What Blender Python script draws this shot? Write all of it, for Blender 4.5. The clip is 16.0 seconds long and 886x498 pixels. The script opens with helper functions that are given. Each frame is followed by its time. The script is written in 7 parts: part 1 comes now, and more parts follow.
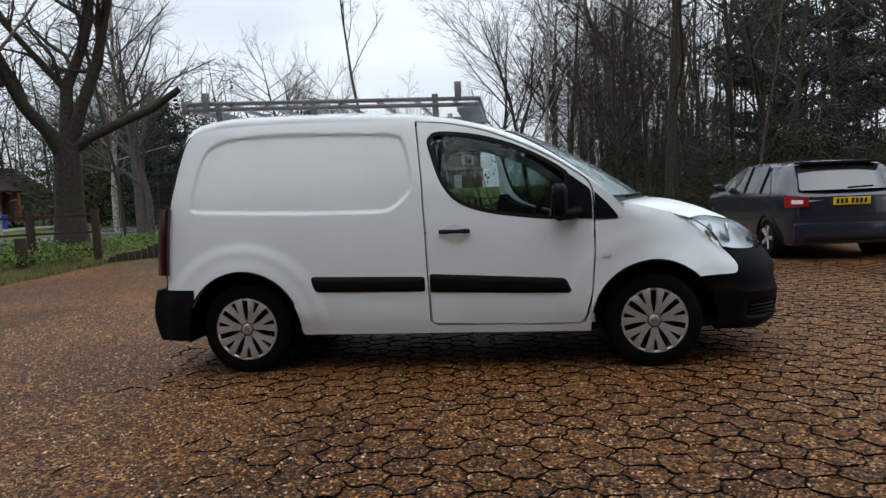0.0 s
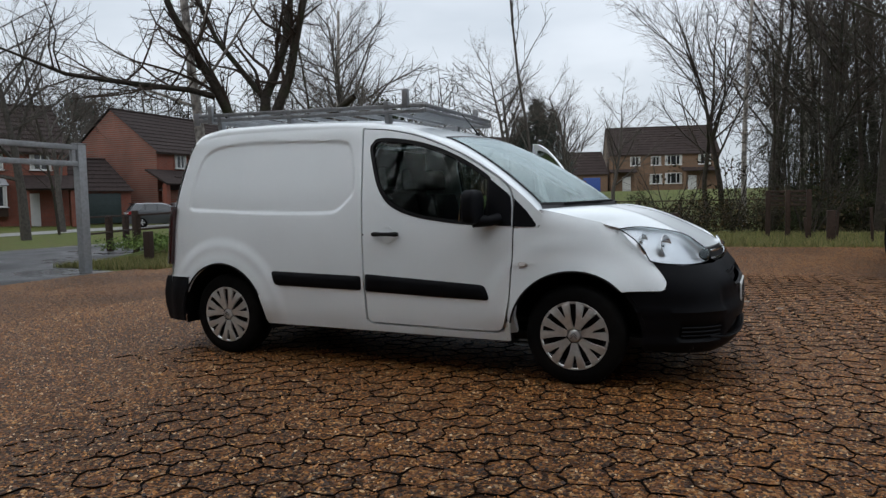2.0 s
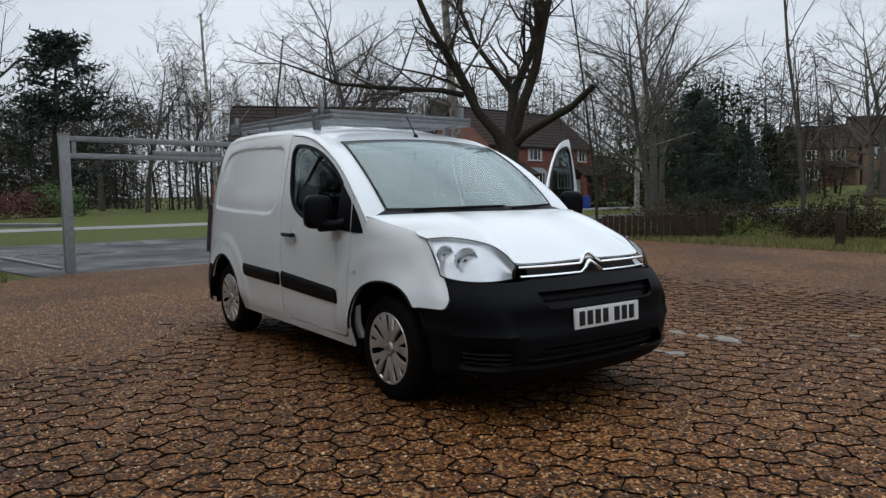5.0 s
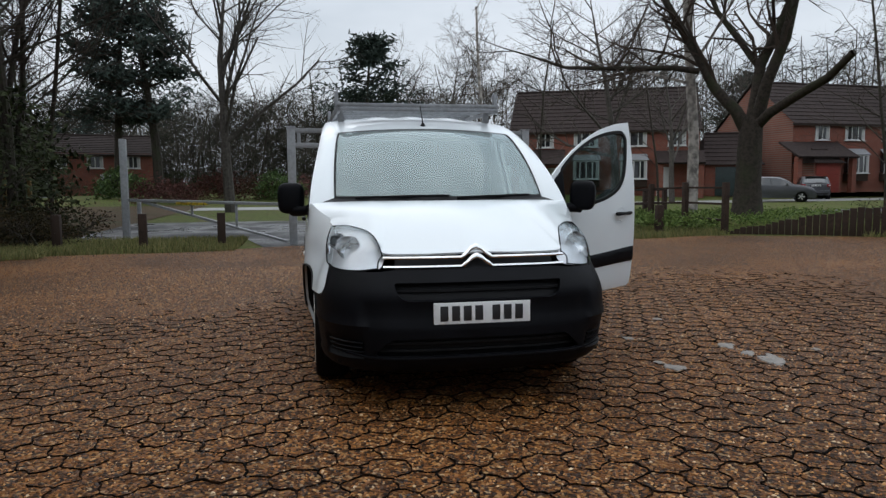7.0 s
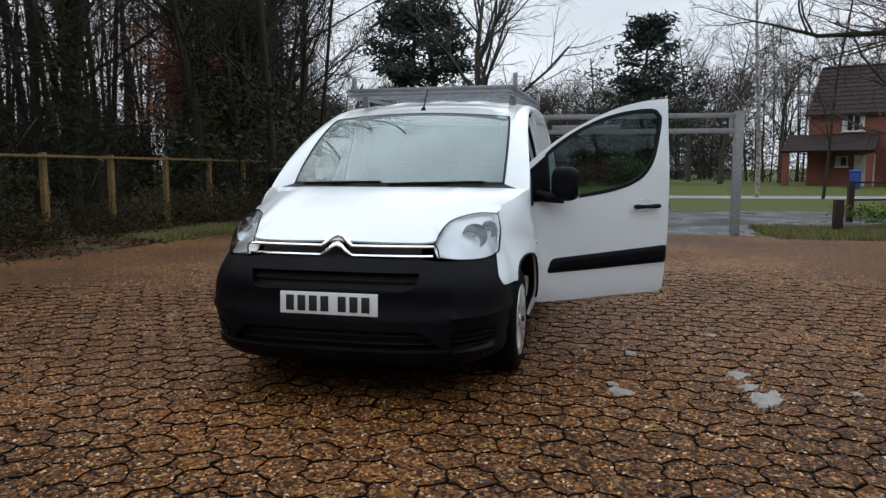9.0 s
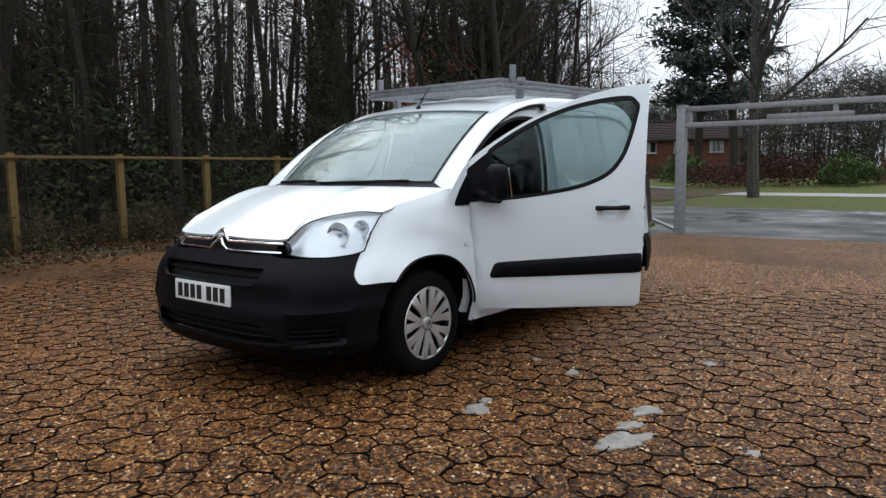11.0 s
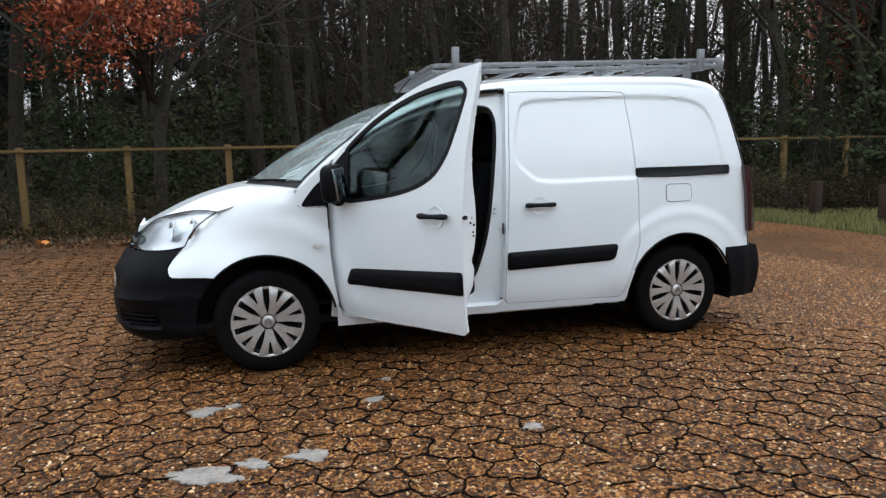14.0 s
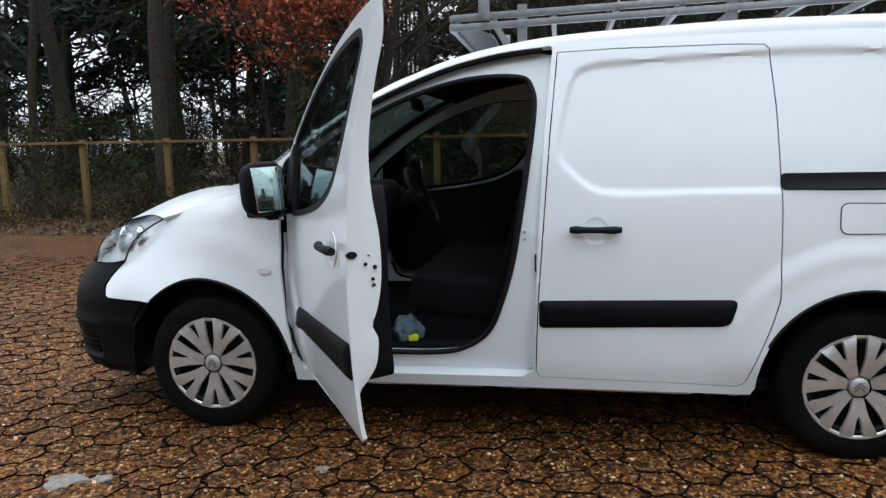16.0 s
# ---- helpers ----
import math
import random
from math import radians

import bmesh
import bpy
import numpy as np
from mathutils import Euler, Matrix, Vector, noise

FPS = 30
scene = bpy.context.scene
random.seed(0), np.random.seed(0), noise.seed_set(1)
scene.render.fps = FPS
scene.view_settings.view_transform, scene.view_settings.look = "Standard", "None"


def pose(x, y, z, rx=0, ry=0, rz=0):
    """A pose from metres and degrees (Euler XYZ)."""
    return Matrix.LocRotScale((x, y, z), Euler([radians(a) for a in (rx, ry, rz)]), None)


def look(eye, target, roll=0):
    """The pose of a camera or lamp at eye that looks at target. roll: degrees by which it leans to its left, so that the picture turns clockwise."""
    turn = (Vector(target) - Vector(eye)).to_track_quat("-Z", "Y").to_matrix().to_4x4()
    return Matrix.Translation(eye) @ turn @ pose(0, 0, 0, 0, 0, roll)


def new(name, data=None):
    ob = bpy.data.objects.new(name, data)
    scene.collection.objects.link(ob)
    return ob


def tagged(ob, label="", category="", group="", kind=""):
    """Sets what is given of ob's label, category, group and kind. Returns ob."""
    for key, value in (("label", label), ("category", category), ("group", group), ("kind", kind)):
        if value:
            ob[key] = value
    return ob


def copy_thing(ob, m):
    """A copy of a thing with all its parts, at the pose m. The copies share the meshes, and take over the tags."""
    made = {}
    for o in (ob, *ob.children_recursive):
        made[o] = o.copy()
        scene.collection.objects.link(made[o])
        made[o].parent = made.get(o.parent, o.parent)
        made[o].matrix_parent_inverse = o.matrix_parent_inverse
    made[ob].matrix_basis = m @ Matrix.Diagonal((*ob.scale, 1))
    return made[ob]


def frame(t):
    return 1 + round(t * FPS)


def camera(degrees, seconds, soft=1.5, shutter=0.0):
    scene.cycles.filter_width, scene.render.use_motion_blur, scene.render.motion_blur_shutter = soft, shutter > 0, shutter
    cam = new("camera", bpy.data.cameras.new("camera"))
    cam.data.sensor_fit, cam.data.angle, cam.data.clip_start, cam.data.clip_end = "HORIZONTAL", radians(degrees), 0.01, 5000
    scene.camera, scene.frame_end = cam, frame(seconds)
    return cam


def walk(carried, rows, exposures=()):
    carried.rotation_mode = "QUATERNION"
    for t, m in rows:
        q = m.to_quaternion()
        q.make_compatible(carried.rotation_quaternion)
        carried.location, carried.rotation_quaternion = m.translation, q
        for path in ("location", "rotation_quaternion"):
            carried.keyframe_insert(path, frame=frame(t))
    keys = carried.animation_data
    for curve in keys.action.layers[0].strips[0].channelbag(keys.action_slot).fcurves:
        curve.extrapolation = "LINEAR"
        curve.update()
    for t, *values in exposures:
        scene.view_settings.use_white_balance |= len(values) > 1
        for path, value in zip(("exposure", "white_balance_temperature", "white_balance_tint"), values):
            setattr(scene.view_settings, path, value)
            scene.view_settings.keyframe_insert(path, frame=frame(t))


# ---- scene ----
cam = camera(64.8, 16.0, soft=1.4)
PATH = [
    (0, (0.454, -5.432, 1.171), (0.26, -3.448, 1.016), -2.3),
    (0.5, (0.939, -5.332, 1.173), (0.588, -3.369, 1.022), -2.0),
    (1, (1.477, -5.246, 1.181), (0.97, -3.317, 1.03), -1.8),
    (1.5, (1.941, -5.136, 1.156), (1.262, -3.261, 1.013), -1.5),
    (2, (2.43, -5.021, 1.146), (1.589, -3.212, 1.009), -1.2),
    (2.5, (2.881, -4.792, 1.142), (1.877, -3.068, 0.997), -1.0),
    (2.8, (3.149, -4.632, 1.144), (2.056, -2.964, 0.995), -0.9),
    (3, (3.365, -4.507, 1.14), (2.201, -2.888, 0.988), -0.9),
    (3.5, (3.807, -4.202, 1.154), (2.502, -2.694, 0.996), -0.7),
    (3.6, (3.886, -4.141, 1.159), (2.56, -2.652, 1.003), -0.6),
    (3.7, (3.959, -4.079, 1.16), (2.615, -2.607, 1.009), -0.5),
    (5.8, (5.353, -2.151, 1.218), (3.562, -1.278, 1.039), -0.7),
    (6, (5.47, -1.951, 1.214), (3.64, -1.166, 1.031), -0.5),
    (6.5, (5.658, -1.416, 1.212), (3.745, -0.86, 1.027), -0.4),
    (6.6, (5.678, -1.31, 1.216), (3.756, -0.794, 1.025), -0.3),
    (7, (5.785, -0.884, 1.215), (3.83, -0.507, 1.023), -0.3),
    (7.5, (5.83, -0.289, 1.215), (3.847, -0.114, 1.015), -0.3),
    (8, (5.799, 0.284, 1.246), (3.81, 0.24, 1.036), -0.4),
    (8.1, (5.781, 0.389, 1.238), (3.793, 0.306, 1.03), -0.3),
    (10.3, (4.903, 2.772, 1.184), (3.183, 1.776, 0.96), -0.5),
    (10.4, (4.851, 2.877, 1.187), (3.152, 1.844, 0.967), -0.5),
    (10.5, (4.786, 2.96, 1.189), (3.108, 1.896, 0.963), -0.6),
    (11, (4.443, 3.396, 1.189), (2.883, 2.166, 0.964), -0.6),
    (11.5, (4.015, 3.831, 1.199), (2.58, 2.457, 0.971), -0.7),
    (12, (3.555, 4.207, 1.226), (2.285, 2.681, 0.987), -0.7),
    (12.4, (3.14, 4.515, 1.247), (2.041, 2.862, 1.005), -0.8),
    (12.5, (3.049, 4.582, 1.247), (1.988, 2.905, 1.0), -0.9),
    (13, (2.527, 4.825, 1.242), (1.642, 3.05, 0.986), -1.0),
    (13.5, (1.946, 5.01, 1.263), (1.261, 3.15, 0.997), -1.1),
    (14, (1.372, 5.007, 1.264), (0.873, 3.089, 0.994), -1.2),
    (14.5, (0.803, 4.932, 1.263), (0.508, 2.973, 0.988), -1.1),
    (15, (0.366, 4.624, 1.245), (0.255, 2.646, 0.968), -1.1),
    (15.5, (-0.017, 4.219, 1.248), (0.087, 2.242, 0.963), -0.9),
    (16, (-0.192, 3.72, 1.265), (0.135, 1.768, 0.977), -0.9),
]
walk(cam, [(t, look(eye, target, roll)) for t, eye, target, roll in PATH],
     exposures=[(0, 0.36), (1.5, 0.22), (3, 0.08), (6.5, 0.10), (8.2, 0.17), (10.5, 0.46), (13.0, 0.86), (15.0, 0.92), (16.0, 0.78)])

# ---- light ----
world = bpy.data.worlds.new("overcast_sky")
scene.world = world
world.use_nodes = True
wn, wl = world.node_tree.nodes, world.node_tree.links
sky = wn.new("ShaderNodeTexSky")
sky.sky_type, sky.sun_disc = "NISHITA", False
sky.sun_elevation, sky.sun_rotation = radians(32), radians(200)
sky.air_density, sky.dust_density, sky.ozone_density = 1.0, 4.0, 1.0
# cloud cover: greys the blue sky and breaks it into soft banks
tc = wn.new("ShaderNodeTexCoord")
cl = wn.new("ShaderNodeTexNoise")
cl.inputs["Scale"].default_value, cl.inputs["Detail"].default_value = 2.2, 5
mp = wn.new("ShaderNodeMapping")
mp.inputs["Scale"].default_value = (1, 1, 3.2)
wl.new(tc.outputs["Generated"], mp.inputs["Vector"])
wl.new(mp.outputs["Vector"], cl.inputs["Vector"])
cr = wn.new("ShaderNodeValToRGB")
cr.color_ramp.elements[0].position, cr.color_ramp.elements[0].color = 0.35, (5.75, 6.35, 7.05, 1)
cr.color_ramp.elements[1].position, cr.color_ramp.elements[1].color = 0.68, (7.95, 8.5, 9.2, 1)
wl.new(cl.outputs["Fac"], cr.inputs["Fac"])
mx = wn.new("ShaderNodeMix")
mx.data_type = "RGBA"
mx.inputs["Factor"].default_value = 0.88
wl.new(sky.outputs["Color"], mx.inputs["A"])
wl.new(cr.outputs["Color"], mx.inputs["B"])
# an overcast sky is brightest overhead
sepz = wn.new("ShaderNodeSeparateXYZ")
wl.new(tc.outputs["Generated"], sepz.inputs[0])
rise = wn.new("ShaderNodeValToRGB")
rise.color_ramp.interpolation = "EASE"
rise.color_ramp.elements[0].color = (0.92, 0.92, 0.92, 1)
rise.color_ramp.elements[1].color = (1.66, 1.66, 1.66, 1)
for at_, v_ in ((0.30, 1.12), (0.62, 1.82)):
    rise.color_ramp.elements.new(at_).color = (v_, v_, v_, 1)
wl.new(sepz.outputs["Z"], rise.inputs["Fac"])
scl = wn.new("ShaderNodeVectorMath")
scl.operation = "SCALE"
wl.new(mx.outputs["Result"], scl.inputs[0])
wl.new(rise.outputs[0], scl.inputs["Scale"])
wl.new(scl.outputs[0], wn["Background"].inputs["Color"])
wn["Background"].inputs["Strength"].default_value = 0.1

sun = new("sun", bpy.data.lights.new("sun", "SUN"))
sun.data.energy, sun.data.angle, sun.data.color = 0.75, radians(110), (1.0, 0.98, 0.95)
sun.matrix_world = look((0, 0, 20), (6, 12, 0))

# ---- materials ----


def mat(name, color, rough=0.6, metal=0.0, grain=0.0, grain_scale=30.0, stain=0.0, stain_scale=2.0, stain_color=None, bump=0.0, bump_scale=60.0,
        coat=0.0, spec=0.5, vary=0.0, space="Object"):
    """A painted, stained and grained surface: grain and stains vary the colour at two scales, bump the relief."""
    m = bpy.data.materials.new(name)
    m.use_nodes = True
    n, l = m.node_tree.nodes, m.node_tree.links
    p = n["Principled BSDF"]
    p.inputs["Roughness"].default_value, p.inputs["Metallic"].default_value = rough, metal
    p.inputs["Coat Weight"].default_value, p.inputs["Coat Roughness"].default_value = coat, 0.06
    p.inputs["Specular IOR Level"].default_value = spec
    where = n.new("ShaderNodeTexCoord").outputs[space]
    rgb = n.new("ShaderNodeRGB")
    rgb.outputs[0].default_value = (*color, 1)
    out = rgb.outputs[0]

    def noise_tex(scale, detail=6.0):
        t = n.new("ShaderNodeTexNoise")
        t.inputs["Scale"].default_value, t.inputs["Detail"].default_value = scale, detail
        l.new(where, t.inputs["Vector"])
        return t.outputs["Fac"]

    def mixed(a, b, fac, low, high):
        r = n.new("ShaderNodeMapRange")
        r.inputs["From Min"].default_value, r.inputs["From Max"].default_value = low, high
        l.new(fac, r.inputs["Value"])
        x = n.new("ShaderNodeMix")
        x.data_type = "RGBA"
        l.new(r.outputs[0], x.inputs["Factor"])
        l.new(a, x.inputs["A"])
        x.inputs["B"].default_value = (*b, 1)
        return x.outputs["Result"]

    if grain:
        out = mixed(out, [c * (1 - grain) for c in color], noise_tex(grain_scale), 0.4, 0.65)
    if stain:
        dark = stain_color or [c * (1 - stain) for c in color]
        out = mixed(out, dark, noise_tex(stain_scale), 0.48, 0.75)
    if vary:
        info = n.new("ShaderNodeObjectInfo")
        out = mixed(out, [c * (1 - vary) for c in color], info.outputs["Random"], 0.0, 1.0)
    l.new(out, p.inputs["Base Color"])
    if bump:
        b = n.new("ShaderNodeBump")
        b.inputs["Strength"].default_value, b.inputs["Distance"].default_value = bump, 0.01
        l.new(noise_tex(bump_scale, 4), b.inputs["Height"])
        l.new(b.outputs["Normal"], p.inputs["Normal"])
    return m


def island_mat(name, dark, light, rough=0.6, spec=0.5, extra=None):
    """Many loose pieces in one mesh, each with its own tone between the colours given."""
    m = bpy.data.materials.new(name)
    m.use_nodes = True
    n, l = m.node_tree.nodes, m.node_tree.links
    p = n["Principled BSDF"]
    p.inputs["Roughness"].default_value = rough
    p.inputs["Specular IOR Level"].default_value = spec
    g = n.new("ShaderNodeNewGeometry")
    r = n.new("ShaderNodeValToRGB")
    r.color_ramp.elements[0].color, r.color_ramp.elements[1].color = (*dark, 1), (*light, 1)
    for pos, col in extra or ():
        r.color_ramp.elements.new(pos).color = (*col, 1)
    l.new(g.outputs["Random Per Island"], r.inputs["Fac"])
    l.new(r.outputs["Color"], p.inputs["Base Color"])
    return m


def glass_mat(name, color, rough=0.0, ior=1.5, film=0.0):
    m = bpy.data.materials.new(name)
    m.use_nodes = True
    n, l = m.node_tree.nodes, m.node_tree.links
    n.remove(n["Principled BSDF"])
    out = n["Material Output"]
    clear, gloss, mixer = n.new("ShaderNodeBsdfTransparent"), n.new("ShaderNodeBsdfGlossy"), n.new("ShaderNodeMixShader")
    clear.inputs["Color"].default_value = (*color, 1)
    gloss.inputs["Roughness"].default_value = rough
    gloss.inputs["Color"].default_value = (0.74, 0.82, 0.845, 1)
    # gloss that grows towards glancing views, the same on both faces of the sheet
    lw, pw, fr = n.new("ShaderNodeLayerWeight"), n.new("ShaderNodeMath"), n.new("ShaderNodeMapRange")
    lw.inputs["Blend"].default_value = 0.5
    pw.operation = "POWER"
    pw.inputs[1].default_value = 5.0
    fr.inputs["To Min"].default_value, fr.inputs["To Max"].default_value = ((ior - 1) / (ior + 1)) ** 2, 1.0
    l.new(lw.outputs["Facing"], pw.inputs[0])
    l.new(pw.outputs[0], fr.inputs["Value"])
    l.new(fr.outputs[0], mixer.inputs[0])
    l.new(clear.outputs[0], mixer.inputs[1])
    l.new(gloss.outputs[0], mixer.inputs[2])
    top = mixer
    if film:
        # a thin, uneven mist of damp, its paleness also standing in for reflected sky
        sheen_mist, veil = n.new("ShaderNodeBsdfDiffuse"), n.new("ShaderNodeMixShader")
        sheen_mist.inputs["Color"].default_value = (0.70, 0.80, 0.79, 1)
        noise, ramp = n.new("ShaderNodeTexNoise"), n.new("ShaderNodeMapRange")
        noise.inputs["Scale"].default_value = 2.2
        noise.inputs["Detail"].default_value = 5
        ramp.inputs["From Min"].default_value, ramp.inputs["From Max"].default_value = 0.25, 0.75
        ramp.inputs["To Min"].default_value, ramp.inputs["To Max"].default_value = film * 0.6, film * 1.3
        tc = n.new("ShaderNodeTexCoord")
        l.new(tc.outputs["Object"], noise.inputs["Vector"])
        l.new(noise.outputs[0], ramp.inputs[0])
        l.new(ramp.outputs[0], veil.inputs[0])
        l.new(mixer.outputs[0], veil.inputs[1])
        l.new(sheen_mist.outputs[0], veil.inputs[2])
        top = veil
    l.new(top.outputs[0], out.inputs["Surface"])
    return m


def gravel_mat():
    """Wet, rust-brown pea gravel, stone by stone, with damp darker patches."""
    m = bpy.data.materials.new("gravel")
    m.use_nodes = True
    n, l = m.node_tree.nodes, m.node_tree.links
    p = n["Principled BSDF"]
    where = n.new("ShaderNodeTexCoord").outputs["Object"]
    cells = []
    for scale in (62.0, 110.0):
        v = n.new("ShaderNodeTexVoronoi")
        v.inputs["Scale"].default_value = scale
        l.new(where, v.inputs["Vector"])
        cells.append(v)
    sep = n.new("ShaderNodeSeparateColor")
    l.new(cells[0].outputs["Color"], sep.inputs[0])
    ramp = n.new("ShaderNodeValToRGB")
    e = ramp.color_ramp.elements
    e[0].color, e[1].color = (0.014, 0.006, 0.0025, 1), (0.55, 0.38, 0.22, 1)
    for pos, col in ((0.3, (0.062, 0.023, 0.0055)), (0.55, (0.176, 0.064, 0.016)), (0.8, (0.335, 0.134, 0.033)), (0.93, (0.405, 0.213, 0.080))):
        e.new(pos).color = (*col, 1)
    l.new(sep.outputs[0], ramp.inputs["Fac"])
    big = n.new("ShaderNodeTexNoise")
    big.inputs["Scale"].default_value, big.inputs["Detail"].default_value = 0.55, 7
    l.new(where, big.inputs["Vector"])
    rng = n.new("ShaderNodeMapRange")
    rng.inputs["From Min"].default_value, rng.inputs["From Max"].default_value = 0.35, 0.68
    rng.inputs["To Min"].default_value, rng.inputs["To Max"].default_value = 0.38, 0.83
    l.new(big.outputs["Fac"], rng.inputs["Value"])
    hsv = n.new("ShaderNodeHueSaturation")
    l.new(ramp.outputs["Color"], hsv.inputs["Color"])
    l.new(rng.outputs[0], hsv.inputs["Value"])
    l.new(hsv.outputs["Color"], p.inputs["Base Color"])
    add = n.new("ShaderNodeMath")
    add.operation = "MULTIPLY_ADD"
    add.inputs[1].default_value = 0.4
    l.new(cells[1].outputs["Distance"], add.inputs[0])
    l.new(cells[0].outputs["Distance"], add.inputs[2])
    b = n.new("ShaderNodeBump")
    b.invert = True
    b.inputs["Strength"].default_value, b.inputs["Distance"].default_value = 1.0, 0.012
    l.new(add.outputs[0], b.inputs["Height"])
    l.new(b.outputs["Normal"], p.inputs["Normal"])
    p.inputs["Roughness"].default_value, p.inputs["Specular IOR Level"].default_value = 0.55, 0.14
    return m


WHITE = mat("white_van_paint", (0.77, 0.818, 0.84), 0.22, stain=0.06, stain_scale=1.5, coat=0.5, grain=0.02, grain_scale=220)
BLACK_PLASTIC = mat("black_grained_plastic", (0.0042, 0.0046, 0.0064), 0.52, bump=0.08, bump_scale=500, grain=0.3, grain_scale=6, spec=0.11)
DARK_TRIM = mat("dark_trim", (0.006, 0.006, 0.007), 0.6, grain=0.3, grain_scale=12, spec=0.2)
RUBBER = mat("tyre_rubber", (0.0045, 0.0045, 0.0048), 0.75, grain=0.4, grain_scale=25, stain=0.3, stain_color=(0.010, 0.008, 0.006), spec=0.08)
SILVER = mat("silver_wheel_trim", (0.62, 0.615, 0.60), 0.30, metal=0.6, grain=0.12, grain_scale=40, stain=0.3, stain_scale=5)
CHROME = mat("chrome", (0.80, 0.81, 0.82), 0.08, metal=1.0, grain=0.04, grain_scale=20)
STEEL = mat("galvanised_steel", (0.30, 0.31, 0.325), 0.42, metal=0.6, grain=0.25, grain_scale=25, stain=0.3, stain_scale=3)
GREY_STEEL = mat("weathered_galvanised_steel", (0.30, 0.31, 0.32), 0.55, metal=0.35, grain=0.2, grain_scale=18, stain=0.35, stain_scale=1.5)
MIRROR = mat("mirror_glass", (0.9, 0.92, 0.92), 0.01, metal=1.0)
WINDSCREEN = glass_mat("windscreen_glass", (0.62, 0.70, 0.68), ior=2.15, film=0.13)
SIDE_GLASS = glass_mat("side_window_glass", (0.55, 0.63, 0.62))
LENS = glass_mat("clear_lamp_lens", (0.93, 0.94, 0.95))
CAR_RED = mat("bright_red_lens", (0.30, 0.010, 0.012), 0.15, coat=0.5, grain=0.2, grain_scale=50)
RED_LENS = mat("red_lamp_lens", (0.035, 0.003, 0.004), 0.15, coat=0.7, grain=0.3, grain_scale=60)
PLATE_WHITE = mat("plate_white", (0.75, 0.76, 0.76), 0.35, grain=0.05, grain_scale=20)
PLATE_YELLOW = mat("plate_yellow", (0.72, 0.50, 0.03), 0.35, grain=0.05, grain_scale=20)
INK = mat("plate_ink", (0.012, 0.012, 0.013), 0.5)
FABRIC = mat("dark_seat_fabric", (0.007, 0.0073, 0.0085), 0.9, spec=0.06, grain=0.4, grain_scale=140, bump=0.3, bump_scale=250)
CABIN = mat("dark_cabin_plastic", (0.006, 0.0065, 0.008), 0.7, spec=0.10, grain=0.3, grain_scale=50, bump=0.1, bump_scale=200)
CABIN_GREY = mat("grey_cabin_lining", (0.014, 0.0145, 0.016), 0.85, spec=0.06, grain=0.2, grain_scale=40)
GRAVEL = gravel_mat()

# ---- building tools ----
from mathutils.geometry import delaunay_2d_cdt


def part(name, bm, material, parent=None, label="", smooth=True):
    """Link a bmesh as one mesh object, under a thing or a part."""
    me = bpy.data.meshes.new(name)
    bm.to_mesh(me)
    bm.free()
    return part_mesh(name, me, material, parent, label, smooth)


def part_mesh(name, me, material, parent=None, label="", smooth=True):
    ob = new(name, me)
    if material and not me.materials:
        me.materials.append(material)
    if smooth:
        me.polygons.foreach_set("use_smooth", [True] * len(me.polygons))
        me.set_sharp_from_angle(angle=radians(38))
    ob.parent = parent
    if label:
        tagged(ob, label)
    return ob


def thing(name, label, category, group="", kind="", at=None):
    ob = new(name)
    if at is not None:
        ob.matrix_world = at
    return tagged(ob, label, category, group, kind)


def box(sx, sy, sz, m=None, bevel=0.0, bm=None):
    """A bevelled block of that size, standing on z = 0 of the pose m."""
    bm = bm or bmesh.new()
    made = bmesh.ops.create_cube(bm, size=1.0, matrix=(m or Matrix()) @ Matrix.Translation((0, 0, sz / 2)) @ Matrix.Diagonal((sx, sy, sz, 1)))
    if bevel:
        edges = list({e for v in made["verts"] for e in v.link_edges})
        bmesh.ops.bevel(bm, geom=edges, offset=bevel, segments=2, affect="EDGES", profile=0.6)
    return bm


def beam(a, b, w, h, bevel=0.004, bm=None):
    """A bar of section w by h from a to b."""
    a, b = Vector(a), Vector(b)
    q = (b - a).to_track_quat("Z", "X").to_matrix().to_4x4()
    return box(w, h, (b - a).length, Matrix.Translation(a) @ q, bevel, bm)


def tube(points, radii, sides=8, bm=None, caps=True):
    """A round, tapered tube along the points."""
    bm = bm or bmesh.new()
    pts = [Vector(p) for p in points]
    rings, last = [], None
    for i, p in enumerate(pts):
        d = (pts[min(i + 1, len(pts) - 1)] - pts[max(i - 1, 0)]).normalized()
        side = d.orthogonal().normalized() if last is None else (last - d * last.dot(d)).normalized()
        last = side
        up = d.cross(side)
        r = radii[i] if hasattr(radii, "__len__") else radii
        rings.append([bm.verts.new(p + r * (math.cos(a) * side + math.sin(a) * up)) for a in (2 * math.pi * k / sides for k in range(sides))])
    for a, b in zip(rings, rings[1:]):
        for k in range(sides):
            bm.faces.new((a[k], a[(k + 1) % sides], b[(k + 1) % sides], b[k]))
    if caps:
        bm.faces.new(rings[0][::-1])
        bm.faces.new(rings[-1])
    return bm


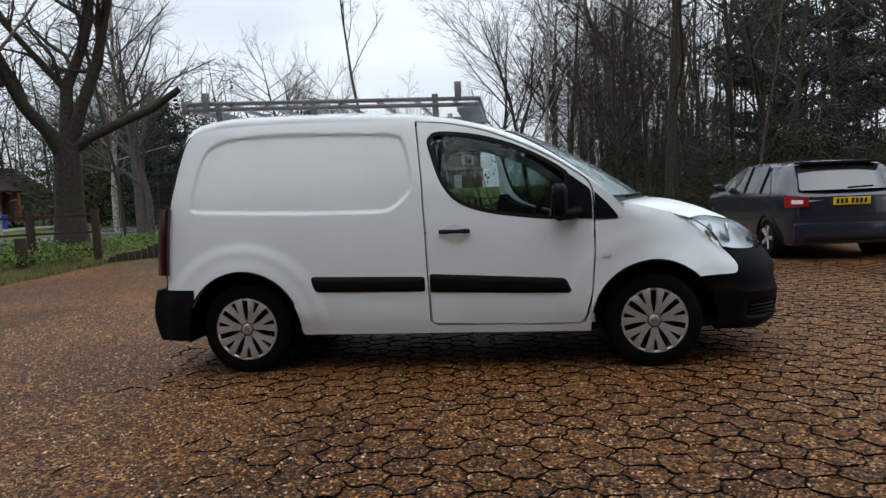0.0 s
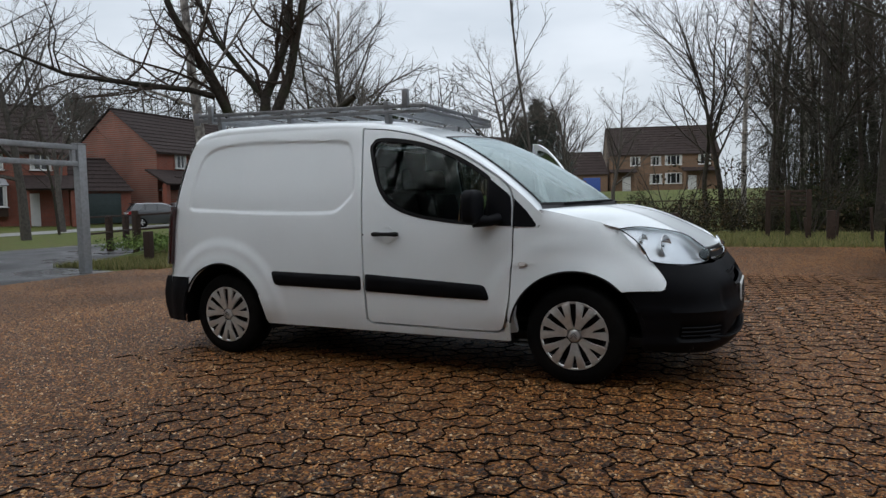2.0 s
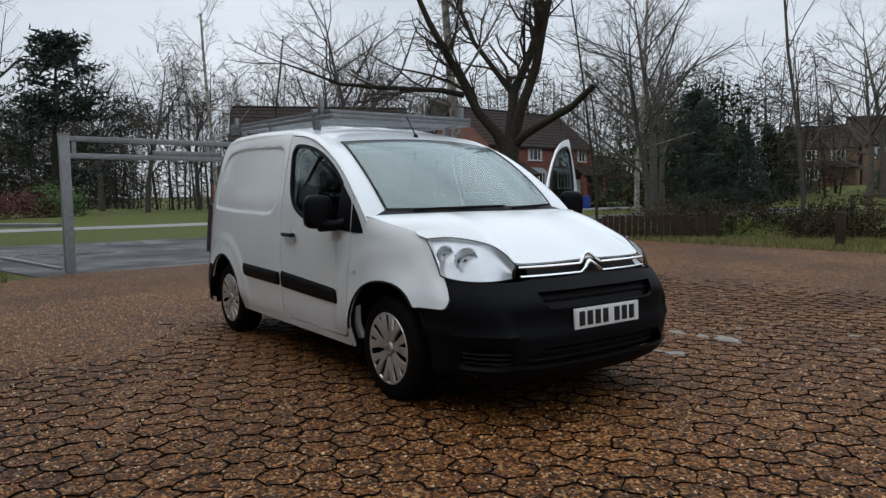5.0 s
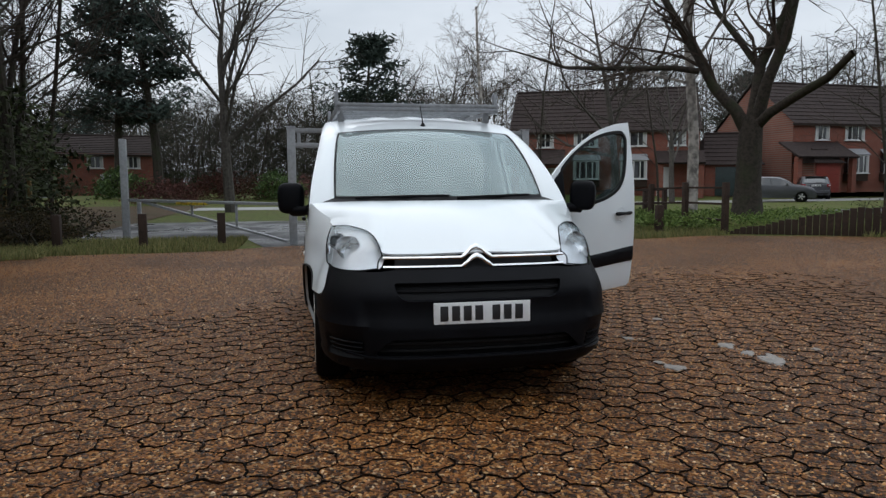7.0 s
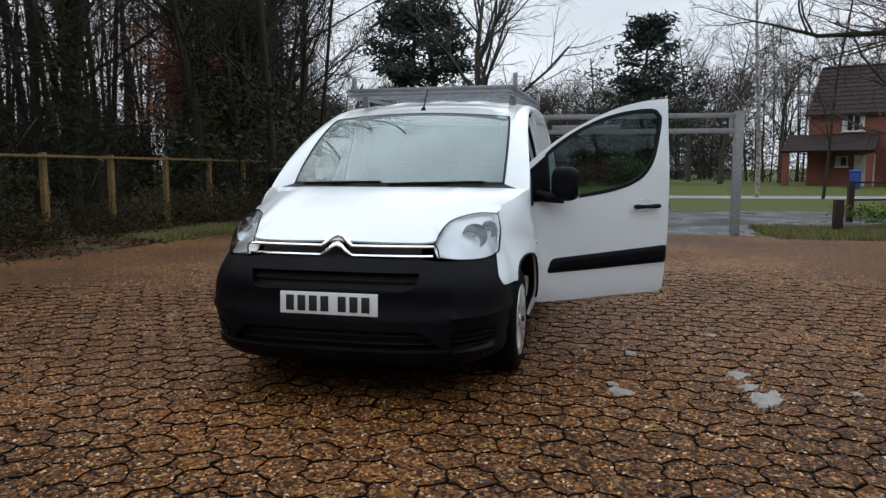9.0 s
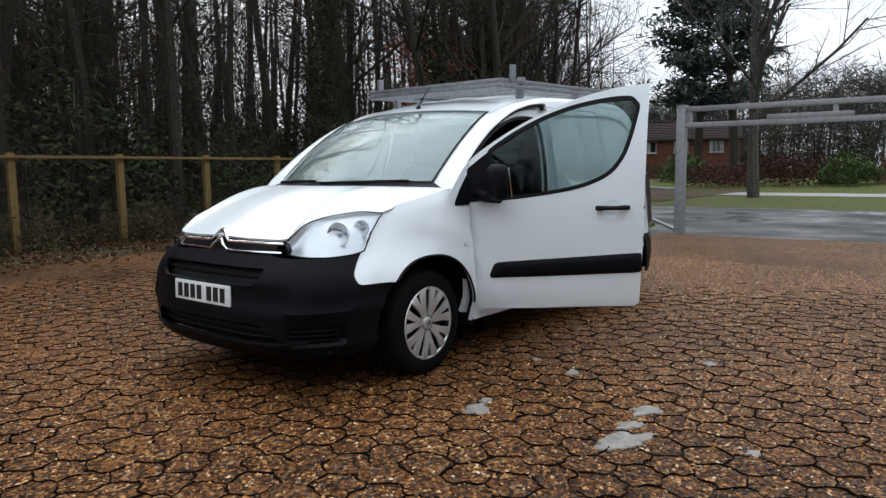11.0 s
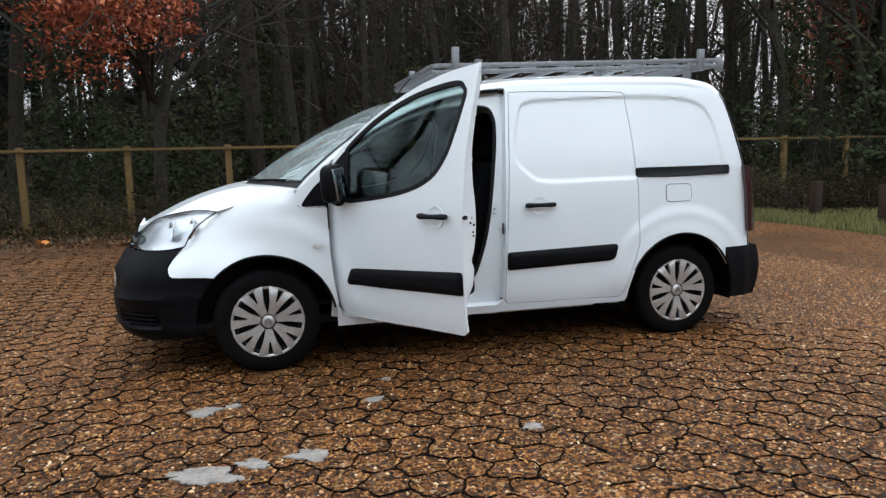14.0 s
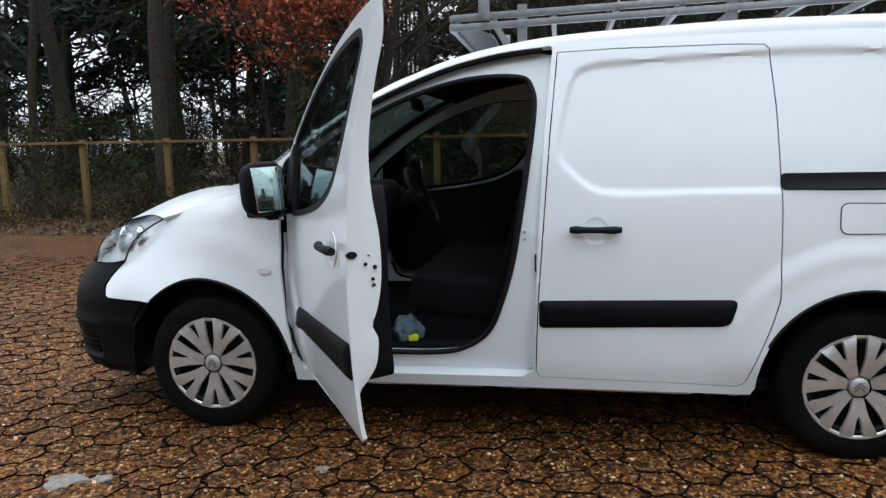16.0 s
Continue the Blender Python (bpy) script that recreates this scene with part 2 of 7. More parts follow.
def lathe(profile, steps=40, axis="y", bm=None):
    """A turned body from (radius, along) pairs, round the axis given."""
    bm = bm or bmesh.new()
    rings = []
    for r, h in profile:
        ring = []
        for k in range(steps):
            a = 2 * math.pi * k / steps
            c, s = r * math.cos(a), r * math.sin(a)
            ring.append(bm.verts.new({"y": (c, h, s), "z": (c, s, h), "x": (h, c, s)}[axis]))
        rings.append(ring)
    for a, b in zip(rings, rings[1:]):
        for k in range(steps):
            bm.faces.new((a[k], a[(k + 1) % steps], b[(k + 1) % steps], b[k]))
    bmesh.ops.recalc_face_normals(bm, faces=bm.faces)
    return bm


def grid_patch(f, nu, nv, thick=0.0, bm=None):
    """A curved sheet: f(u, v) with u and v from 0 to 1 gives a place. thick: metres, set back from the front."""
    bm = bm or bmesh.new()
    vs = [[bm.verts.new(f(i / nu, j / nv)) for j in range(nv + 1)] for i in range(nu + 1)]
    faces = [bm.faces.new((vs[i][j], vs[i + 1][j], vs[i + 1][j + 1], vs[i][j + 1])) for i in range(nu) for j in range(nv)]
    if thick:
        thicken(bm, faces, thick)
    return bm


def thicken(bm, faces, thick):
    bm.normal_update()
    old = list({v for f in faces for v in f.verts})
    inner = {v: bm.verts.new(v.co - v.normal * thick) for v in old}
    rim = [e for f in faces for e in f.edges if len(e.link_faces) == 1]
    for f in faces:
        bm.faces.new([inner[v] for v in reversed(f.verts)])
    for e in set(rim):
        f = e.link_faces[0]
        a, b = e.verts
        lv = list(f.verts)
        if lv[(lv.index(a) + 1) % len(lv)] != b:
            a, b = b, a
        bm.faces.new((b, a, inner[a], inner[b]))


def smooth_line(points, n=6, closed=False):
    """Points on a soft curve through those given."""
    p = [Vector(q) for q in points]
    out = []
    count = len(p) if closed else len(p) - 1
    for i in range(count):
        if closed:
            a, b, c, d = p[i - 1], p[i], p[(i + 1) % len(p)], p[(i + 2) % len(p)]
        else:
            a, b, c, d = p[max(i - 1, 0)], p[i], p[i + 1], p[min(i + 2, len(p) - 1)]
        for k in range(n):
            t = k / n
            out.append(0.5 * (2 * b + (c - a) * t + (2 * a - 5 * b + 4 * c - d) * t * t + (3 * b - a - 3 * c + d) * t * t * t))
    if not closed:
        out.append(p[-1])
    return [tuple(q) for q in out]


def rounded(points, r, n=4):
    """A closed outline with its corners rounded by about r."""
    out = []
    for i, p in enumerate(points):
        p = Vector(p)
        a, c = Vector(points[i - 1]), Vector(points[(i + 1) % len(points)])
        da, dc = (a - p), (c - p)
        ra, rc = min(r, da.length * 0.45), min(r, dc.length * 0.45)
        s, e = p + da.normalized() * ra, p + dc.normalized() * rc
        out += [tuple((1 - t) ** 2 * s + 2 * t * (1 - t) * p + t * t * e) for t in (k / n for k in range(n + 1))]
    return out


def inside(poly, x, z):
    hit, n = False, len(poly)
    for i in range(n):
        (x1, z1), (x2, z2) = poly[i - 1], poly[i]
        if (z1 > z) != (z2 > z) and x < (x2 - x1) * (z - z1) / (z2 - z1) + x1:
            hit = not hit
    return hit


def edge_far(poly, x, z):
    best = 9.0
    for i in range(len(poly)):
        (x1, z1), (x2, z2) = poly[i - 1], poly[i]
        dx, dz = x2 - x1, z2 - z1
        t = max(0.0, min(1.0, ((x - x1) * dx + (z - z1) * dz) / (dx * dx + dz * dz + 1e-12)))
        best = min(best, math.hypot(x1 + t * dx - x, z1 + t * dz - z))
    return best


def dense(poly, step):
    out = []
    for i in range(len(poly)):
        a, b = Vector(poly[i - 1]), Vector(poly[i])
        k = max(1, math.ceil((b - a).length / step))
        out += [tuple(a.lerp(b, j / k)) for j in range(k)]
    return out


def panel(outline, surface, step=0.04, holes=(), lines=(), thick=0.02, flip=False, bm=None):
    """A sheet cut to an outline in two coordinates and laid on surface(a, b) -> place. lines: creases that the mesh follows."""
    loops = [dense(outline, step * 0.8)] + [dense(h, step * 0.8) for h in holes]
    verts, edges = [], []
    for loop in loops:
        k = len(verts)
        verts += [Vector(p) for p in loop]
        edges += [(k + i, k + (i + 1) % len(loop)) for i in range(len(loop))]
    for line in lines:
        k = len(verts)
        verts += [Vector(p) for p in line]
        edges += [(k + i, k + i + 1) for i in range(len(line) - 1)]
    xs, zs = [p[0] for p in outline], [p[1] for p in outline]
    nx, nz = int((max(xs) - min(xs)) / step), int((max(zs) - min(zs)) / step)
    for i in range(nx + 1):
        for j in range(nz + 1):
            p = (min(xs) + (i + 0.5 * (j % 2)) * step, min(zs) + j * step)
            if inside(outline, *p) and not any(inside(h, *p) for h in holes):
                if min(edge_far(q, *p) for q in (outline, *holes)) > step * 0.45:
                    verts.append(Vector(p))
    co, _, faces, *_ = delaunay_2d_cdt(verts, edges, [], 1 if not holes else 0, 1e-5)
    bm = bm or bmesh.new()
    kept = []
    used = {}
    for f in faces:
        c = sum((co[i] for i in f), Vector((0, 0))) / len(f)
        if not inside(loops[0], c.x, c.y) or any(inside(h, c.x, c.y) for h in loops[1:]):
            continue
        for i in f:
            if i not in used:
                used[i] = bm.verts.new(surface(co[i].x, co[i].y))
        order = [used[i] for i in f]
        kept.append(bm.faces.new(order[::-1] if flip else order))
    if thick:
        thicken(bm, kept, thick)
    return bm


def table(xs, ys):
    """A smooth function through the pairs given."""
    xs, ys = np.array(xs, float), np.array(ys, float)
    d = np.gradient(ys, xs)

    def f(x):
        x = min(max(x, xs[0]), xs[-1])
        i = min(int(np.searchsorted(xs, x, side="right")) - 1, len(xs) - 2)
        h = xs[i + 1] - xs[i]
        t = (x - xs[i]) / h
        return float((1 + 2 * t) * (1 - t) ** 2 * ys[i] + t * (1 - t) ** 2 * h * d[i] + t * t * (3 - 2 * t) * ys[i + 1] + t * t * (t - 1) * h * d[i + 1])

    return f


def step01(x):
    x = min(max(x, 0.0), 1.0)
    return x * x * (3 - 2 * x)

# ---- ground ----
GRASS = mat("damp_grass_soil", (0.086, 0.108, 0.022), 0.95, grain=0.65, grain_scale=11, stain=0.75, stain_scale=1.1, stain_color=(0.085, 0.066, 0.026), bump=0.8, bump_scale=25, spec=0.2)
ASPHALT = mat("wet_asphalt", (0.040, 0.040, 0.042), 0.40, grain=0.45, grain_scale=45, stain=0.7, stain_scale=0.7, stain_color=(0.018, 0.018, 0.019), spec=0.35, bump=0.35, bump_scale=120)
# wet and drier patches differ in gloss
an, al = ASPHALT.node_tree.nodes, ASPHALT.node_tree.links
wet = an.new("ShaderNodeTexNoise")
wet.inputs["Scale"].default_value, wet.inputs["Detail"].default_value = 0.42, 5.0
wet_co = an.new("ShaderNodeTexCoord")
al.new(wet_co.outputs["Object"], wet.inputs["Vector"])
wet_rg = an.new("ShaderNodeMapRange")
for key, value in (("From Min", 0.38), ("From Max", 0.62), ("To Min", 0.22), ("To Max", 0.85)):
    wet_rg.inputs[key].default_value = value
al.new(wet.outputs["Fac"], wet_rg.inputs["Value"])
al.new(wet_rg.outputs[0], an["Principled BSDF"].inputs["Roughness"])
PAVING = mat("pale_wet_paving", (0.22, 0.22, 0.22), 0.5, grain=0.2, grain_scale=20, stain=0.3, stain_scale=1)
LEAF_SOIL = mat("leaf_strewn_soil", (0.075, 0.048, 0.026), 0.95, grain=0.55, grain_scale=16, stain=0.5, stain_scale=0.8, stain_color=(0.045, 0.05, 0.022), bump=1.0, bump_scale=30, spec=0.2)


def sheet(outline, z, material, name, label, category="ground", step=0.0):
    bm = bmesh.new()
    f = bm.faces.new([bm.verts.new((x, y, z)) for x, y in outline])
    if f.normal.z < 0:
        f.normal_flip()
    bmesh.ops.recalc_face_normals(bm, faces=bm.faces)
    return tagged(part(name, bm, material, smooth=False), label, category, kind="structure")


def ground_z(x, y):
    """The lie of the land: the car park rises a little to its far edge, the estate beyond it more."""
    near = 0.16 * step01((y - 5.5) / 5.0) * step01((x + 11.5) / 3.0)
    west = 0.30 * step01((-x - 33.0 - 0.12 * max(y - 5.0, 0.0)) / 6.0)
    return max(near, west, 2.0 * step01((y - 45.0) / 45.0))


LAND_X = [-900, -400, -200, -110] + [-80 + 2.0 * k for k in range(34)] + [-12 + 1.0 * k for k in range(40)] + [32, 50, 90, 200, 400, 900]
LAND_Y = [-900, -400, -150, -60, -20, 0, 4] + [5 + 0.6 * k for k in range(12)] + [14 + 3.0 * k for k in range(29)] + [105, 130, 200, 400, 900]


def land(a, b):
    x, y = LAND_X[round(a * (len(LAND_X) - 1))], LAND_Y[round(b * (len(LAND_Y) - 1))]
    return (x, y, ground_z(x, y) - 0.035)


bm = grid_patch(land, len(LAND_X) - 1, len(LAND_Y) - 1)
tagged(part("ground", bm, GRASS, smooth=True), "damp green grass and soil", "ground", kind="structure")
CAR_PARK = smooth_line([(-8.3, 3.8), (-8.0, 5.0), (-7.7, 6.2), (-7.6, 7.3), (-6.4, 8.6), (-4.9, 9.9), (-3.2, 10.2), (-1.2, 10.0), (0.8, 9.7), (2.6, 9.6), (4.4, 9.9), (8, 10.8), (16, 12), (24, 8), (24, -3), (14, -5.6), (7.5, -5.9), (5.5, -6.3), (3, -6.9), (1.0, -6.3), (-0.8, -6.5), (-3.5, -6.0), (-6.5, -5.6), (-7.0, -4.6), (-7.1, -2.9), (-7.8, -1.5), (-8.1, 1.0)], 5, closed=True)
tagged(part("car_park", panel(CAR_PARK, lambda x, y: (x, y, ground_z(x, y)), 0.8, thick=0.0), GRAVEL), "damp rust-brown gravel car park surface", "ground", kind="structure")
sheet([(-16.6, -60), (-10.2, -60), (-10.0, -2.2), (-7.4, -1.6), (-7.4, 3.9), (-10.0, 4.3), (-10.6, 8), (-12, 14), (-20, 60), (-32, 60), (-17.5, 14)], -0.020, ASPHALT, "road", "wet dark asphalt road", "road")
sheet([(-30.5, -70), (-26.5, -70), (-27, 5), (-35, 70), (-40, 70), (-30.5, 5)], -0.016, PAVING, "road", "pale wet estate road beyond the green", "road")
sheet([(-45, -6.2), (-8, -6.1), (-3.5, -6.1), (-0.8, -6.6), (1.0, -6.4), (3, -7.0), (5.5, -6.4), (7.5, -6.0), (14, -5.7), (40, -5.7), (60, -80), (-60, -80)], -0.010, LEAF_SOIL, "woodland_floor", "brown leaf-strewn woodland floor")
FAR_WOOD = [(4.5, 14.0), (8, 13.6), (16, 12.8), (40, 12), (60, 44), (6, 44), (3.6, 18)]
tagged(part("woodland_floor", panel(FAR_WOOD, lambda x, y: (x, y, ground_z(x, y) - 0.011), 1.6, thick=0.0), LEAF_SOIL), "brown leaf-strewn woodland floor", "ground", kind="structure")


# gravel stones and the honeycomb of worn grid edges
def stones(count, rng, where, size):
    """Many small rounded stones in one mesh."""
    base = np.array([(0.12, 0.0, 1.0), (0.95, 0.0, -0.1), (0.28, 0.85, 0.1), (-0.72, 0.53, -0.1), (-0.72, -0.53, 0.1), (0.28, -0.85, -0.1)])
    tri = [(0, 1, 2), (0, 2, 3), (0, 3, 4), (0, 4, 5), (0, 5, 1)]
    xy = where(count, rng)
    n = len(xy)
    s = size[0] + (size[1] - size[0]) * rng.random(n) ** 2.2
    shape = np.stack([s * rng.uniform(0.8, 1.35, n), s * rng.uniform(0.7, 1.0, n), s * rng.uniform(0.45, 0.75, n)], 1)
    v = base[None] * shape[:, None] * rng.uniform(0.85, 1.15, (n, len(base), 1))
    a = rng.uniform(0, 2 * math.pi, n)
    c, q = np.cos(a)[:, None], np.sin(a)[:, None]
    x, y = v[..., 0] * c - v[..., 1] * q, v[..., 0] * q + v[..., 1] * c
    tilt = rng.normal(0, 0.25, (n, 1))
    z = v[..., 2] + tilt * v[..., 0]
    co = np.stack([x + xy[:, :1], y + xy[:, 1:2], z + s[:, None] * rng.uniform(-0.05, 0.3, (n, 1))], -1).reshape(-1, 3)
    fa = (np.array(tri)[None] + (np.arange(n) * len(base))[:, None, None]).reshape(-1, 3)
    me = bpy.data.meshes.new("gravel_stones")
    me.vertices.add(len(co))
    me.vertices.foreach_set("co", co.ravel())
    me.loops.add(fa.size)
    me.loops.foreach_set("vertex_index", fa.ravel())
    me.polygons.add(len(fa))
    me.polygons.foreach_set("loop_start", np.arange(0, fa.size, 3))
    me.update(calc_edges=True)
    return me


PITCH, TURN = 0.19, radians(36)
LAT_A = np.array([math.cos(TURN), math.sin(TURN)]) * PITCH
LAT_B = np.array([math.cos(TURN + math.pi / 3), math.sin(TURN + math.pi / 3)]) * PITCH


def lattice_far(p):
    """How far each place lies from the nearest honeycomb edge."""
    inv = np.linalg.inv(np.stack([LAT_A, LAT_B], 1))
    q = p @ inv.T
    f = np.floor(q)
    d = np.stack([np.linalg.norm(p - (f + o) @ np.stack([LAT_A, LAT_B]), axis=1) for o in ((0, 0), (1, 0), (0, 1), (1, 1))], 1)
    d.sort(axis=1)
    return (d[:, 1] - d[:, 0]) / 2


def bare(x, y):
    """Where the grid shows through the gravel, from 0 to 1."""
    d = math.hypot((x - 1.6) / 1.15, (y - 0.2) * (0.95 if y > 0 else 1.0))
    n = noise.noise((x * 0.45, y * 0.45, 3.0))
    return step01((6.2 + 1.6 * n - d) / 2.2) * step01((x + y * 0.25 + 2.6 + 0.9 * n) / 1.2) * (1 - 0.9 * step01((-1.2 - y) / 0.8) * step01((-0.2 + 0.9 * n - x) / 0.9))


def near_place(count, rng):
    p = np.stack([rng.uniform(-4.6, 6.2, count * 3), rng.uniform(-4.6, 4.8, count * 3)], 1)
    far = np.hypot(np.maximum(np.abs(p[:, 0] - 0.1) - 2.2, 0), np.maximum(np.abs(p[:, 1]) - 0.85, 0))
    inner = (np.abs(p[:, 0] - 0.1) < 1.9) & (np.abs(p[:, 1]) < 0.5)
    keep = ~inner & (rng.random(len(p)) < np.clip((3.9 - far) / 1.6, 0, 1))
    edge = lattice_far(p - np.array([1.2, 0.0]))
    show = np.zeros(len(p))
    near_edge = np.nonzero(edge <= 0.008)[0]
    show[near_edge] = [bare(*p[k]) for k in near_edge]
    keep &= (edge > 0.008) | (rng.random(len(p)) > 0.8 * show)
    return p[keep][:count]


STONE = island_mat("gravel_stones", (0.010, 0.005, 0.0025), (0.60, 0.45, 0.29), 0.42, 0.34, [(0.24, (0.036, 0.014, 0.0038)), (0.52, (0.145, 0.050, 0.010)), (0.78, (0.33, 0.130, 0.026)), (0.94, (0.44, 0.230, 0.075))])
tagged(part_mesh("gravel_stones", stones(135000, np.random.default_rng(4), near_place, (0.0050, 0.0125)), STONE, smooth=False), "loose wet brown and cream pea gravel", "gravel", kind="stuff")

GRID_EDGE = mat("black_plastic_grid", (0.0055, 0.0042, 0.0032), 0.85, grain=0.3, grain_scale=30, stain=0.5, stain_scale=9, stain_color=(0.02, 0.009, 0.004), spec=0.03)


def honeycomb():
    """Worn upper edges of the plastic gravel grid: thin, wavy, broken walls between hexagonal cells."""
    verts, faces = [], []
    rnd = random.Random(8)

    def wander(o):
        a = np.array([noise.noise((o[0] * 5, o[1] * 5, 1)), noise.noise((o[0] * 5, o[1] * 5, 5))]) * 0.030
        return a + np.array([noise.noise((o[0] * 23, o[1] * 23, 11)), noise.noise((o[0] * 23, o[1] * 23, 15))]) * 0.013

    for i in range(-75, 76):
        for j in range(-75, 76):
            c = i * LAT_A + j * LAT_B + np.array([1.2, 0.0])
            if not (-5.5 < c[0] < 9.5 and -6.0 < c[1] < 7.6):
                continue
            for k in range(3):
                a0, a1 = TURN + math.pi / 6 + k * math.pi / 3, TURN + math.pi / 2 + k * math.pi / 3
                r = PITCH / math.sqrt(3)
                p, q = c + r * np.array([math.cos(a0), math.sin(a0)]), c + r * np.array([math.cos(a1), math.sin(a1)])
                m = (p + q) / 2
                if rnd.random() > bare(m[0], m[1]) * (0.93 + 0.3 * noise.noise((m[0] * 1.3, m[1] * 1.3, 6))):
                    continue
                d = (q - p) / np.linalg.norm(q - p)
                nrm = np.array([-d[1], d[0]])
                base, w = len(verts), rnd.uniform(0.0020, 0.0046)
                amp = rnd.uniform(0.002, 0.009) * rnd.choice((-1, 1))
                for s in range(9):
                    t = s / 8
                    o = p + (q - p) * t
                    o = o + wander(o) + nrm * amp * math.sin(2 * math.pi * t)
                    ww = w * max(0.25, 0.85 + 1.3 * noise.noise((o[0] * 22, o[1] * 22, 9)))
                    h = 0.0052 + 0.005 * noise.noise((o[0] * 8, o[1] * 8, 2))
                    verts += [(*(o - nrm * ww * 1.5), -0.001), (*(o - nrm * ww), h), (*(o + nrm * ww), h), (*(o + nrm * ww * 1.5), -0.001)]
                for s in range(8):
                    b = base + 4 * s
                    faces += [(b + e, b + e + 1, b + e + 5, b + e + 4) for e in range(3)]
    me = bpy.data.meshes.new("gravel_grid")
    me.from_pydata(verts, [], faces)
    return me


tagged(part_mesh("gravel_grid", honeycomb(), GRID_EDGE), "worn black plastic honeycomb grid showing through gravel", "gravel grid", kind="stuff")

# spilled pale cement, thin crusts on the gravel
CEMENT = mat("pale_cement_crust", (0.27, 0.25, 0.225), 0.6, grain=0.25, grain_scale=60, stain=0.5, stain_scale=12, bump=0.7, bump_scale=90)
for n_, (x, y, rx, ry, turn) in enumerate(((1.69, 1.40, 0.11, 0.065, 20), (1.64, 2.13, 0.17, 0.085, -25), (1.44, 2.08, 0.10, 0.05, -30), (1.21, 2.06, 0.12, 0.07, -25), (0.84, 1.47, 0.07, 0.045, 0), (0.20, 2.05, 0.06, 0.05, 10), (1.55, 1.36, 0.06, 0.04, 0), (1.44, 2.60, 0.05, 0.04, 0), (0.72, 1.17, 0.04, 0.03, 0), (2.2, 3.0, 0.06, 0.05, 30), (2.52, 2.62, 0.05, 0.03, 10))):
    bm = bmesh.new()
    ring = []
    for k in range(26):
        a = 2 * math.pi * k / 26
        f = 0.75 + 0.5 * noise.noise((math.cos(a) * 1.5 + n_ * 7, math.sin(a) * 1.5, n_)) + 0.22 * noise.noise((math.cos(a) * 5 + n_ * 3, math.sin(a) * 5, n_))
        ring.append(bm.verts.new((rx * f * math.cos(a), ry * f * math.sin(a), 0.006)))
    mid = bm.verts.new((0, 0, 0.010))
    low = [bm.verts.new((v.co.x * 1.04, v.co.y * 1.04, 0.0)) for v in ring]
    for k in range(26):
        bm.faces.new((mid, ring[k], ring[(k + 1) % 26]))
        bm.faces.new((ring[k], low[k], low[(k + 1) % 26], ring[(k + 1) % 26]))
    o = part("cement_patch", bm, CEMENT)
    o.matrix_world = pose(x * 1.012, y * 1.028, 0, 0, 0, turn)
    tagged(o, "thin pale cement crust spilled on gravel", "cement patch", "cement patches on the gravel")

# ---- trees ----
BARK = mat("dark_wet_bark", (0.042, 0.034, 0.027), 0.9, grain=0.5, grain_scale=14, stain=0.4, stain_scale=2, stain_color=(0.030, 0.036, 0.017), bump=0.9, bump_scale=30, spec=0.25)
BARK_PALE = mat("grey_bark", (0.085, 0.076, 0.067), 0.9, grain=0.4, grain_scale=12, stain=0.4, stain_scale=2, bump=0.8, bump_scale=30, spec=0.2)
BIRCH = mat("birch_bark", (0.36, 0.33, 0.30), 0.8, grain=0.75, grain_scale=6, stain=0.6, stain_scale=3, bump=0.5, bump_scale=30)
TWIG = mat("fine_dark_twigs", (0.056, 0.042, 0.033), 0.9, grain=0.3, grain_scale=3, spec=0.2)
TWIG_PALE = mat("fine_grey_twigs", (0.095, 0.082, 0.072), 0.9, grain=0.3, grain_scale=3, spec=0.2)
# needle tones lifted towards blue-grey: distance haze put into the colour
NEEDLES = island_mat("pine_needles", (0.020, 0.031, 0.027), (0.062, 0.084, 0.070), 0.8, 0.25)
IVY = island_mat("ivy_leaves", (0.010, 0.013, 0.006), (0.044, 0.055, 0.022), 0.8, 0.12)
BUSH = island_mat("bramble_leaves", (0.012, 0.013, 0.006), (0.075, 0.060, 0.026), 0.8, 0.15, [(0.5, (0.028, 0.027, 0.012)), (0.85, (0.070, 0.045, 0.021))])
LEAF_RED = island_mat("russet_beech_leaves", (0.10, 0.022, 0.011), (0.46, 0.140, 0.060), 0.7, 0.3, [(0.5, (0.25, 0.058, 0.026))])
HEDGE_LEAF = island_mat("hedge_leaves", (0.02, 0.045, 0.012), (0.11, 0.17, 0.05), 0.7, 0.3)
PURPLE = island_mat("dull_red_shrub", (0.04, 0.016, 0.014), (0.12, 0.05, 0.04), 0.8, 0.2)
LITTER = island_mat("fallen_leaves", (0.05, 0.025, 0.012), (0.22, 0.12, 0.06), 0.8, 0.3)
BANK_LEAF = island_mat("low_green_growth", (0.045, 0.085, 0.018), (0.16, 0.22, 0.055), 0.75, 0.25)
BLADES = island_mat("grass_blades", (0.055, 0.075, 0.016), (0.19, 0.21, 0.055), 0.8, 0.3, [(0.85, (0.23, 0.20, 0.085))])


